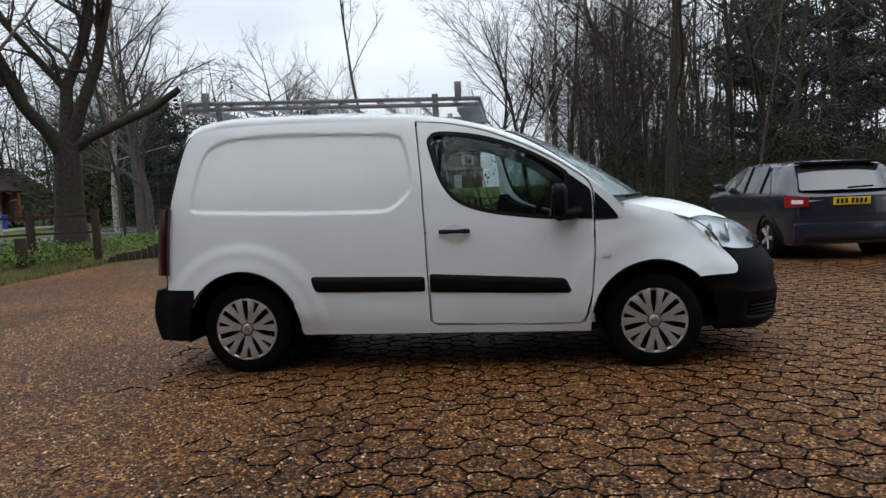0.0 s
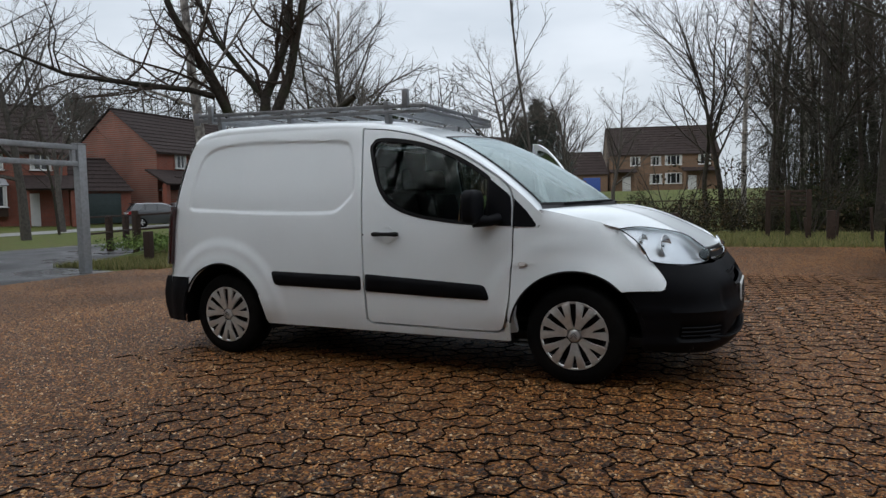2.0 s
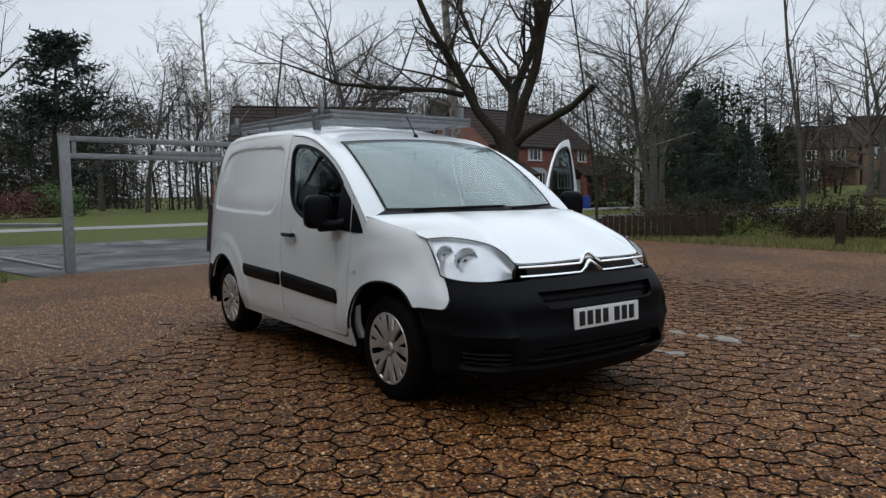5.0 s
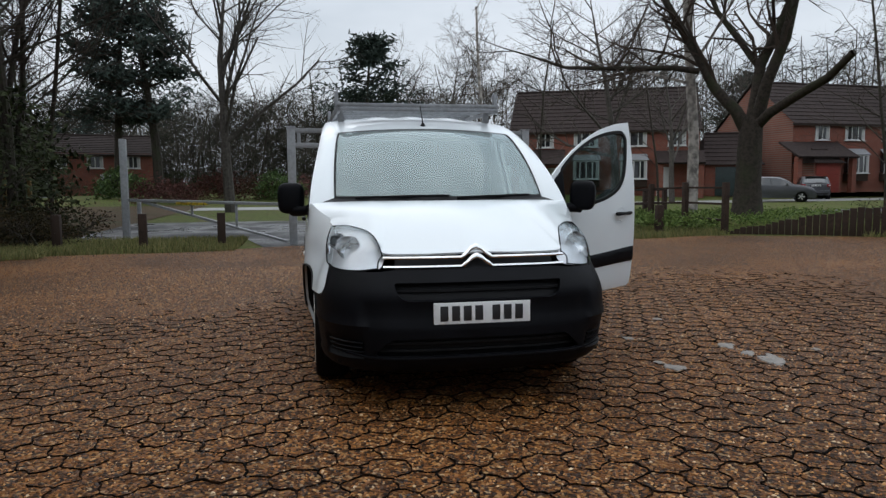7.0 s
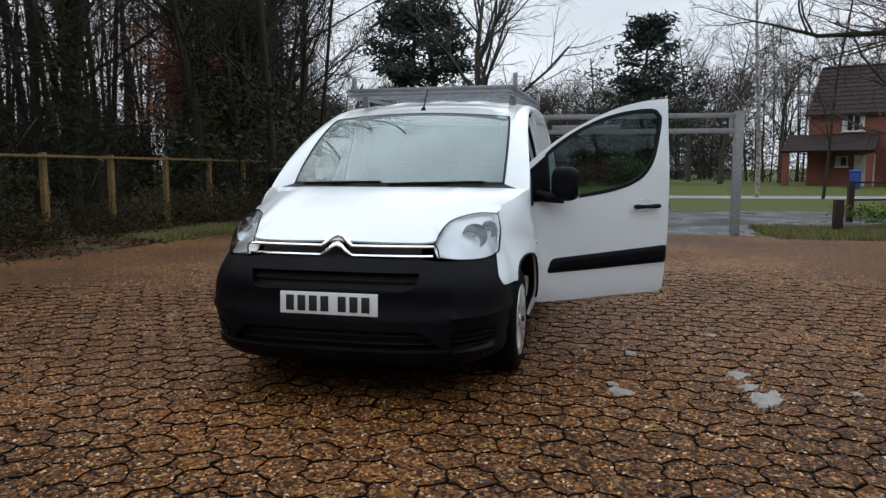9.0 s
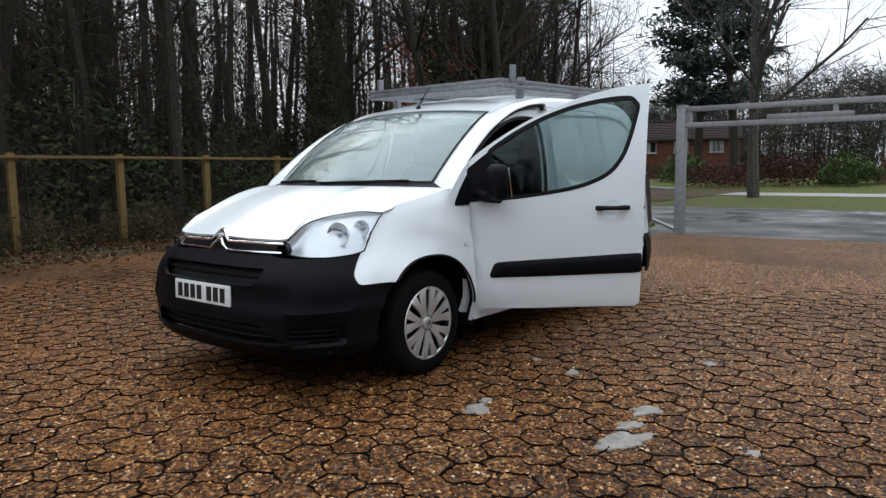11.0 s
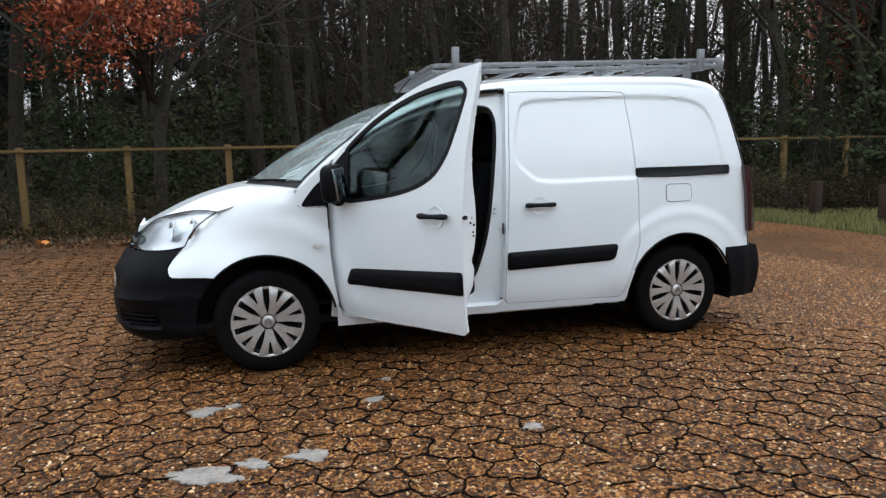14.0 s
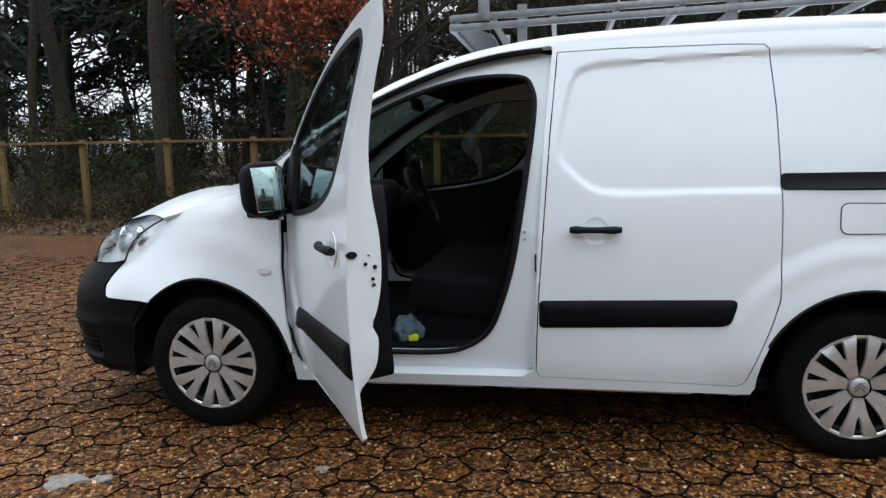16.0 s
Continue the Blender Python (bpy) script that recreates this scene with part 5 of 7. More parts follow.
    bmesh.ops.reverse_faces(bm, faces=bm.faces) if side > 0 else None
    part("roof_cant", bm, WHITE, van)
    # seam where the rear doors meet the flank
    seam = smooth_line([(-1.735, 1.635), (-1.772, 1.57), (-1.808, 1.45), (-1.843, 1.30), (-1.880, 1.12), (-1.898, 0.95)], 3)
    part("rear_door_seam", tube([(x, side * (flank(x, z) + 0.0005), z) for x, z in seam], 0.0035, 5), DARK_TRIM, van)
    # inner wheel arches
    for hx in (HUB, -HUB):
        bm = bmesh.new()
        a0 = [(hx + 0.43 * math.cos(radians(t)), HUBZ + 0.43 * math.sin(radians(t))) for t in range(-12, 193, 12)]
        r1 = [bm.verts.new((x, side * (flank(x, max(z, 0.3)) - 0.01), z)) for x, z in a0]
        r2 = [bm.verts.new((x, side * 0.55, z)) for x, z in a0]
        for i in range(len(a0) - 1):
            bm.faces.new((r1[i], r1[i + 1], r2[i + 1], r2[i]))
        bm.faces.new(r2)
        part("wheel_arch_liner", bm, DARK_TRIM, van)
        lip = circle(hx, HUBZ, 0.398, 170, 46 if hx > 0 else 25)
        tubeb = tube([(x, side * (flank(x, z) + 0.001), z) for x, z in lip], 0.007, 6)
        part("arch_lip", tubeb, DARK_TRIM, van)


def handle(side, x, z, parent):
    """A pull handle over a round finger recess."""
    flip = side > 0
    rec = circle(x, z - 0.005, 0.058, 0, 360, 24)[:-1]
    part("handle_recess", panel(rec, lambda a, b: (a, side * (flank(a, b) + 0.0025 - 0.014 * step01(1 - math.hypot(a - x, b - z + 0.005) / 0.056)), b), 0.014, flip=flip, thick=0.004), WHITE, parent)
    pts = [(x + dx, side * (flank(x, z) + 0.022 + 0.012 * math.cos(dx * 14)), z + 0.002) for dx in np.linspace(-0.1, 0.1, 9)]
    part("door_handle", tube(pts, [0.013, 0.016, 0.015, 0.013, 0.013, 0.013, 0.014, 0.017, 0.013], 10), DARK_TRIM, parent, "black pull handle")


def strip(side, outline, parent):
    def raised(a, b):
        d = edge_far(outline, a, b)
        return (a, side * (flank(a, b) + 0.004 + 0.014 * step01(d / 0.02)), b)
    part("rubbing_strip", panel(rounded(outline, 0.02, 3), raised, 0.02, flip=side > 0, thick=0.012), BLACK_PLASTIC, parent, "broad black plastic rubbing strip")


def screen(u, v):
    """The windscreen: u across from -1 to 1, v from its foot to the roof."""
    q = u * u
    foot = Vector((1.45 - 0.31 * q, 0.712 * u, 1.088))
    head = Vector((0.55 - 0.11 * q, 0.650 * u, 1.600 - 0.026 * q))
    p = foot.lerp(head, v)
    k = max(0.0, 4 * v * (1 - v)) ** 0.8
    return Vector((p.x, p.y + 0.012 * u * k, p.z + (0.045 + 0.010 * q) * k))


roof_mid = table([-1.90, -1.84, -1.76, -1.6, -1.2, -0.6, 0.0, 0.28, 0.42, 0.55], [1.60, 1.685, 1.742, 1.782, 1.800, 1.790, 1.735, 1.676, 1.640, 1.600])
roof_side = table([-1.9, -1.80, -1.72, -1.55, -1.2, -0.6, 0.0, 0.28, 0.44], [1.50, 1.628, 1.695, 1.738, 1.750, 1.738, 1.692, 1.630, 1.574])
roof_half = table([-1.9, -1.80, -1.6, -1.2, -0.6, 0.0, 0.44], [0.60, 0.64, 0.672, 0.685, 0.685, 0.678, 0.650])


def roof_edge(x):
    if x < 0.44:
        return (x, roof_half(x), roof_side(x))
    v = min(1.0, max(0.0, (1.14 - x) / 0.70))
    p = screen(1, v)
    return (max(p.x, min(x, p.x)), p.y, p.z)


def roof(u, v):
    q = abs(u)
    x = -1.84 + v * (0.55 + 1.84) - 0.11 * q * q * v ** 8
    y = roof_half(min(x, 0.44)) * u
    z = roof_mid(x + 0.11 * q * q * v ** 8) * (1 - q ** 2.6) + roof_side(min(x, 0.44)) * q ** 2.6
    rib = 0.006 * math.cos(q * 14) * step01((0.8 - q) / 0.1) * step01((-x + 0.1) / 0.2) * step01((x + 1.85) / 0.2)
    return (x, y, z + rib)


bm = grid_patch(lambda a, b: roof(2 * a - 1, b), 44, 60)
part("roof", bm, WHITE, van)
bm = grid_patch(lambda a, b: screen(1 - 2 * a, b), 30, 24, 0.005)
g = part("windscreen", bm, WINDSCREEN, van, "raked clear windscreen")
g.visible_shadow = False
# black band round the screen
for name, f, nu, nv in (("screen_band", lambda a, b: screen(1 - 2 * a, 0.965 + 0.05 * b) + Vector((0, 0, 0.004)), 24, 2), ("scuttle", lambda a, b: screen(1 - 2 * a, -0.015 + 0.055 * b) + Vector((0.01, 0, 0.005)), 24, 3)):
    part(name, grid_patch(f, nu, nv), DARK_TRIM, van)
for s in (-1, 1):
    part("screen_seal", tube([screen(s * 0.99, v) + Vector((0, 0, 0.004)) for v in np.linspace(0, 1, 16)], 0.008, 5), DARK_TRIM, van)
# wipers
for y0, y1, v1 in ((-0.60, 0.0, 0.034), (0.05, 0.62, 0.030)):
    a = [screen(y / 0.735, 0.015 + (v1 - 0.015) * k) + Vector((0.012, 0, 0.016)) for k, y in ((0, y0), (0.5, (y0 + y1) / 2), (1, y1))]
    part("wiper", tube([Vector(p) for p in a], [0.008, 0.009, 0.006], 5), DARK_TRIM, van)

# bonnet
nose = smooth_line([(0.0, 2.150, 0.842), (0.15, 2.142, 0.836), (0.32, 2.118, 0.832), (0.488, 2.088, 0.836), (0.505, 2.045, 0.870), (0.528, 1.97, 0.910), (0.572, 1.85, 0.944), (0.645, 1.745, 0.962), (0.692, 1.680, 0.965), (0.742, 1.622, 0.960)], 5)


def bonnet_plain(u, v):
    q = abs(u)
    k = q * (len(nose) - 1)
    i = min(int(k), len(nose) - 2)
    n = Vector(nose[i]).lerp(Vector(nose[i + 1]), k - i)
    front = Vector((n.y, math.copysign(n.x, u), n.z))
    back = Vector((1.480 - 0.30 * (0.76 * q / 0.735) ** 2, 0.770 * u, 1.098 - 0.014 * q ** 4))
    p = back.lerp(front, v)
    p.z += 0.048 * math.sin(math.pi * v) * (1 - 0.72 * q ** 4) * (1 - 0.25 * v)
    p.z += 0.007 * math.exp(-((q - 0.62) / 0.10) ** 2) * step01(v / 0.2)
    return p


def bonnet(u, v):
    """The bonnet, its sides drawn out to the tops of the wings."""
    p, q = bonnet_plain(u, v), abs(u)
    e = bonnet_plain(1, v)
    x = e.x
    z = wing_top(x)
    want = Vector((x, flank(x, z - 0.006) - 0.004, z - 0.003)).lerp(e, step01((v - 0.8) / 0.2))
    d = (want - e) * q ** 7
    return (p.x + d.x, p.y + math.copysign(d.y, u) if q > 0 else p.y, p.z + d.z)


part("bonnet", grid_patch(lambda a, b: bonnet(1 - 2 * a, b), 72, 28, 0.012), WHITE, van)
part("scuttle_panel", grid_patch(lambda a, b: Vector(bonnet(1 - 2 * a, 0.02)).lerp(screen(1 - 2 * a, 0.03), b) - Vector((0, 0, 0.014 * (1 - b))), 40, 3), DARK_TRIM, van)

# front end: a plan curve at each height
TH = np.linspace(0, math.pi / 2, 200)


def nose_curve(z, n=NP):
    w, xn = side_y(z), nose_x(z)
    return X0 + (xn - X0) * np.cos(TH) ** (2 / n), w * np.sin(TH) ** (2 / n)


ref_x, ref_y = nose_curve(0.5)
REF = np.r_[0, np.cumsum(np.hypot(np.diff(ref_x), np.diff(ref_y)))]


def front(s, z, out=0.0):
    """A place on the nose: s metres round it from the middle, at a height."""
    th = float(np.interp(abs(s), REF, TH))
    w = side_y(z) - 0.045 - 0.09 * step01((z - 0.55) / 0.35)
    x = X0 + (nose_x(z) + out - X0) * max(math.cos(th), 0.0) ** (2 / NP)
    y = (w + out) * math.sin(th) ** (2 / NP)
    return (x, math.copysign(y, s), z)


def front_s(x, z):
    f = max(0.0, min(1.0, (x - X0) / (nose_x(z) - X0)))
    return float(np.interp(math.acos(f ** (NP / 2)), TH, REF))


half = []
for z in np.linspace(0.235, 0.585, 8):
    xa = HUB + math.sqrt(max(0.0, 0.405 ** 2 - (z - HUBZ) ** 2))
    half.append((front_s(xa, z), z))
half += [(front_s(1.875, 0.588), 0.588), (front_s(1.905, 0.61), 0.61), (front_s(1.912, 0.65), 0.65), (front_s(1.876, 0.70), 0.70), (front_s(1.818, 0.762), 0.762), (front_s(1.88, 0.748), 0.748), (front_s(1.98, 0.738), 0.738), (0.60, 0.742), (0.50, 0.752), (0.30, 0.752)]
bump_out = [(0.0, 0.20), (0.6, 0.205)] + half + [(0.0, 0.758)] + [(-s, z) for s, z in half[::-1]] + [(-0.6, 0.205)]
slot_up = rounded([(-0.46, 0.622), (-0.42, 0.600), (0.42, 0.600), (0.46, 0.622), (0.50, 0.690), (-0.50, 0.690)], 0.02)
slot_low = rounded([(-0.62, 0.312), (0.62, 0.312), (0.50, 0.405), (-0.50, 0.405)], 0.03)


def bumper_skin(s, z):
    out = 0.012 * step01((0.31 - z) / 0.02) - 0.03 * step01((0.25 - z) / 0.06) - 0.016 * step01((z - 0.475) / 0.02) * step01((0.70 - abs(s)) / 0.05) * step01((0.60 - z) / 0.02)
    out += 0.012 * math.exp(-((z - 0.475) / 0.02) ** 2) * step01((abs(s) - 0.62) / 0.06)
    out -= 0.02 * step01((abs(s) - 0.66) / 0.03) * step01((0.98 - abs(s)) / 0.03) * step01((z - 0.30) / 0.015) * step01((0.40 - z) / 0.015)
    return front(s, z, out)


part("front_bumper", panel(bump_out, bumper_skin, 0.03, holes=[slot_up, slot_low], thick=0.02), BLACK_PLASTIC, van, "black grained plastic front bumper")
for name, lo, hi, w, bars in (("upper_grille", 0.59, 0.70, 0.52, 1), ("lower_grille", 0.295, 0.415, 0.64, 2)):
    bm = grid_patch(lambda a, b: front((2 * a - 1) * w, lo + (hi - lo) * b, -0.05), 20, 2)
    gr = part(name, bm, DARK_TRIM, van)
    for k in range(bars):
        z = lo + (hi - lo) * (k + 1) / (bars + 1)
        part("grille_bar", tube([front(s, z, -0.040) for s in np.linspace(-w * 0.97, w * 0.97, 15)], 0.008, 5), DARK_TRIM, gr)
part("bumper_lip", tube([front(s, 0.302 + 0.020 * step01((abs(s) - 0.58) / 0.2), 0.014) for s in np.linspace(-0.78, 0.78, 25)], 0.0065, 6), BLACK_PLASTIC, van, "narrow moulded lip along the bumper")
for s in (-1, 1):
    for z in (0.325, 0.350, 0.375):
        part("bumper_slat", tube([front(s * q, z, -0.008) for q in np.linspace(0.68, 0.95, 7)], 0.007, 5), BLACK_PLASTIC, van)

# chrome grille bars with the chevrons
grl = part("grille_panel", grid_patch(lambda a, b: front((2 * a - 1) * 0.515, 0.75 + 0.076 * b, -0.02), 20, 4), DARK_TRIM, van, "black grille with two chrome bars")


def chevron(y):
    return 0.052 * max(0.0, 1 - abs(y) / 0.085)


for z0, z1 in ((0.757, 0.773), (0.806, 0.821)):
    def bar(a, b, z0=z0, z1=z1):
        y = (2 * a - 1) * 0.565
        k = chevron(y)
        x, yy, _ = front(y, 0.78, 0.012 + 0.006 * math.sin(math.pi * b))
        zz = z0 + (z1 - z0 + 0.010 * (k > 0)) * b + k
        return (x - 0.5 * max(0.0, zz - 0.792), yy, zz)
    part("grille_chrome_bar", grid_patch(bar, 70, 4, 0.012), CHROME, grl, "chrome bar rising to a chevron")

# headlights
def headlight(side):
    low = smooth_line([(1.806, 0.785, 0.766), (1.885, 0.762, 0.750), (2.000, 0.702, 0.742), (2.076, 0.612, 0.746), (2.110, 0.528, 0.758)], 6)
    top = smooth_line([(1.620, 0.748, 0.956), (1.72, 0.665, 0.965), (1.85, 0.575, 0.946), (1.98, 0.530, 0.910), (2.094, 0.500, 0.824)], 6)

    def lens(a, b, back=0.0):
        k = a * (len(low) - 1)
        i = min(int(k), len(low) - 2)
        p = Vector(low[i]).lerp(Vector(low[i + 1]), k - i)
        q = Vector(top[i]).lerp(Vector(top[i + 1]), k - i)
        o = p.lerp(q, b) + Vector((0.034, 0.024, 0.022)) * math.sin(math.pi * b) * (0.4 + 0.6 * math.sin(math.pi * min(1, a + 0.15)))
        o -= Vector((0.9, 0.45, 0.25)) * back
        return (o.x, side * o.y, o.z)

    flipd = (lambda a, b: lens(a, b)) if side > 0 else (lambda a, b: lens(1 - a, b))
    hl = part("headlight", grid_patch(flipd, 24, 12, 0.004), LENS, van, "clear swept-back headlight")
    hl.visible_shadow = False
    part("lamp_housing", grid_patch(lambda a, b: lens(a if side > 0 else 1 - a, b, 0.066 * math.sin(math.pi * min(max(b, 0.02), 0.98)) ** 0.5 + 0.004), 24, 12), SILVER_LAMP, hl)
    for (a, b, r) in ((0.42, 0.47, 0.066), (0.20, 0.55, 0.047)):
        c = Vector(lens(a, b, 0.056))
        d = Vector((0.94, side * 0.30, 0.16)).normalized()
        m = Matrix.Translation(c) @ d.to_track_quat("Z", "Y").to_matrix().to_4x4()
        bm = lathe([(0.010, -0.030), (r * 0.45, -0.024), (r * 0.8, -0.006), (r, 0.014), (r * 1.03, 0.010)], 28, "z")
        bmesh.ops.transform(bm, matrix=m, verts=bm.verts)
        part("lamp_reflector", bm, REFLECTOR, hl)
        bm = lathe([(0.0005, 0.004), (0.007, 0.0), (0.009, -0.02)], 14, "z")
        bmesh.ops.transform(bm, matrix=m, verts=bm.verts)
        part("bulb_cap", bm, STEEL, hl)
    part("indicator", tube([lens(0.06, b, 0.022) for b in (0.2, 0.32, 0.45)], [0.008, 0.012, 0.008], 8), REFLECTOR, hl)
    rim = [lens(k / 20, 0) for k in range(21)] + [lens(1, k / 5) for k in range(1, 6)] + [lens(1 - k / 20, 1) for k in range(1, 21)] + [lens(0, 1 - k / 5) for k in range(1, 6)]
    part("headlight_seal", tube(rim, 0.004, 5), DARK_TRIM, hl)


REFLECTOR = mat("silvered_reflector", (0.70, 0.71, 0.72), 0.16, metal=1.0, grain=0.1, grain_scale=30)
SILVER_LAMP = mat("silvered_lamp_housing", (0.66, 0.67, 0.68), 0.28, metal=0.75, grain=0.1, grain_scale=15)
for s in (-1, 1):
    headlight(s)
    van_side(s)

# number plate, its writing as bars
pl = part("front_number_plate", box(0.012, 0.52, 0.112, pose(2.286, 0, 0.478, 0, -2, 0), 0.004), PLATE_WHITE, van, "white number plate with black characters")
for k in range(7):
    y = -0.205 + k * 0.062 + (0.03 if k > 3 else 0)
    part("plate_bar", box(0.004, 0.042, 0.078, pose(2.2925, y, 0.495, 0, -2, 0), 0.001), INK, pl)

# roof aerial
bm = lathe([(0.022, 0.0), (0.020, 0.012), (0.010, 0.03), (0.0005, 0.034)], 14, "z")
bmesh.ops.transform(bm, matrix=pose(0.41, 0, 1.634), verts=bm.verts)
ae = part("aerial", bm, DARK_TRIM, van)
part("aerial_rod", tube([(0.41, 0, 1.656), (0.33, 0, 1.756), (0.24, 0, 1.85)], [0.006, 0.004, 0.003], 6), DARK_TRIM, ae)


# rear bumper, tailgate and lamps
tail_lean = table([0.2, 0.85, 1.1, 1.3, 1.5, 1.65, 1.75], [0, 0, 0.018, 0.052, 0.105, 0.165, 0.22])


def rear_plan(s, z, out=0.0):
    """Round the tail: s from -1 (right) to 1 (left)."""
    a = abs(s)
    zz = min(max(z, 0.2), 1.6)
    x = -1.985 - out + 0.075 * max(0.0, (a - 0.55) / 0.45) ** 2.4 + tail_lean(z)
    y = (flank(-1.89 + tail_lean(zz), zz) + out) * a
    return (x, math.copysign(y, s), z)


part("tailgate", grid_patch(lambda a, b: rear_plan(1 - 2 * a, 0.55 + 1.06 * b), 24, 24), WHITE, van, "white twin rear doors")


def tail_top(a, b):
    """Joins the tailgate's top to the roof's rear edge."""
    p, q = Vector(rear_plan(1 - 2 * a, 1.61)), Vector(roof(1 - 2 * a, 0.0))
    m_ = (p + q) / 2 + Vector((-0.012, 0, 0.012))
    return (1 - b) ** 2 * p + 2 * b * (1 - b) * m_ + b * b * q


part("roof_rear_edge", grid_patch(tail_top, 24, 4), WHITE, van)


def rbump(a, b):
    # wraps from arch to arch round the tail
    s = (a - 0.5) * 2
    q = abs(s)
    z = 0.24 + 0.35 * b
    out = 0.045 * math.sin(math.pi * min(1, 0.15 + 0.8 * (1 - b))) + 0.012
    if q < 0.62:
        x, y = -1.995 - out + 0.02 * (q / 0.62) ** 2, (q / 0.62) * (flank(-1.93, 0.5) - 0.03)
    else:
        k = (q - 0.62) / 0.38
        x = -1.975 - out * (1 - k) + k * 0.27
        y = flank(max(x, -1.94), max(0.45, z)) + out * 0.25 - 0.03 * (1 - k) ** 4
        if x > -1.80:
            r = 0.40 ** 2 - (z - HUBZ) ** 2
            lim = -HUB - math.sqrt(max(r, 0.0))
            x = min(x, lim)
    return (x, -math.copysign(y, s), z)


part("rear_bumper", grid_patch(rbump, 60, 10, 0.015), BLACK_PLASTIC, van, "black plastic rear bumper")
for s in (-1, 1):
    def lamp(a, b, s=s):
        z = 0.69 + 0.45 * b
        x = -1.880 - 0.072 * a + tail_lean(z)
        y = flank(-1.89 + tail_lean(z), z) + 0.010 - 0.045 * a ** 2
        return (x, s * y, z)
    part("tail_lamp", grid_patch(lambda a, b, s=s: lamp(a if s < 0 else 1 - a, b), 8, 14, 0.03), RED_LENS, van, "tall dark red tail lamp")

# underside, so that no light comes through
part("underbody", box(3.9, 1.5, 0.06, pose(0.1, 0, 0.24), 0.02), DARK_TRIM, van)
part("bulkhead", box(0.03, 1.52, 1.25, pose(-0.42, 0, 0.33), 0.01), CABIN_GREY, van, "grey load-bay bulkhead")


# wheels
def wheel(x, side, steer=0.0):
    m = pose(x, side * 0.755, HUBZ, 0, 0, (0 if side < 0 else 180) + steer)
    wh = thing("wheel", "", "")
    for key in ("label", "category"):
        if key in wh:
            del wh[key]
    R, W = 0.312, 0.10
    tyre = lathe([(0.195, -W * 0.98), (0.235, -W * 1.04), (0.285, -W * 1.0), (0.302, -W * 0.86), (R, -W * 0.6), (R, W * 0.6), (0.30, W * 0.9), (0.27, W), (0.195, W * 0.9)], 56)
    t = part("tyre", tyre, RUBBER, wh)
    bm = lathe([(0.199, -0.080), (0.197, -0.093), (0.188, -0.096), (0.180, -0.088), (0.178, -0.04)], 56)
    part("trim_ring", bm, DARK_TRIM, wh)
    part("rim_edge", lathe([(0.197, -0.098), (0.202, -0.104), (0.210, -0.105), (0.213, -0.100)], 56), SILVER, wh)
    part("dark_backing", lathe([(0.0005, -0.045), (0.185, -0.050), (0.188, -0.02)], 40), DARK_TRIM, wh)
    for k in range(7):
        bm = bmesh.new()
        for off in (-1, 1):
            a = 2 * math.pi * k / 7 + 0.25
            pts = []
            for r, fan, wdt, h in ((0.045, 0.0095, 0.0105, -0.093), (0.090, 0.0140, 0.0165, -0.099), (0.118, 0.0180, 0.0212, -0.102), (0.128, 0.0235, 0.0200, -0.103), (0.196, 0.0445, 0.0300, -0.106), (0.205, 0.0460, 0.0300, -0.100)):
                c = Vector((math.cos(a), 0, math.sin(a)))
                t_ = Vector((-math.sin(a), 0, math.cos(a)))
                spread = off * fan
                pts.append([c * r + t_ * (spread - wdt) + Vector((0, h + 0.012, 0)), c * r + t_ * (spread - wdt * 0.86) + Vector((0, h, 0)), c * r + t_ * (spread + wdt * 0.86) + Vector((0, h, 0)), c * r + t_ * (spread + wdt) + Vector((0, h + 0.012, 0))])
            vs = [[bm.verts.new(p) for p in row] for row in pts]
            for i in range(5):
                for j in range(3):
                    bm.faces.new((vs[i][j], vs[i + 1][j], vs[i + 1][j + 1], vs[i][j + 1]))
        bmesh.ops.recalc_face_normals(bm, faces=bm.faces)
        part("spoke", bm, SILVER, wh)
    part("hub_cap", lathe([(0.0005, -0.104), (0.028, -0.103), (0.037, -0.098), (0.042, -0.085), (0.05, -0.07)], 28), SILVER, wh)
    bm = bmesh.new()
    for dz in (-0.006, 0.010):
        for s in (-1, 1):
            beam((0, -0.105, 0.010 + dz), (s * 0.020, -0.104, -0.012 + dz), 0.006, 0.004, 0, bm)
    part("cap_badge", bm, STEEL, wh)
    wh.parent = van
    wh.matrix_basis = m
    return wh


for x, s, st in ((HUB, -1, 0), (-HUB, -1, 0), (HUB, 1, 0), (-HUB, 1, 0)):
    wheel(x, s, st)


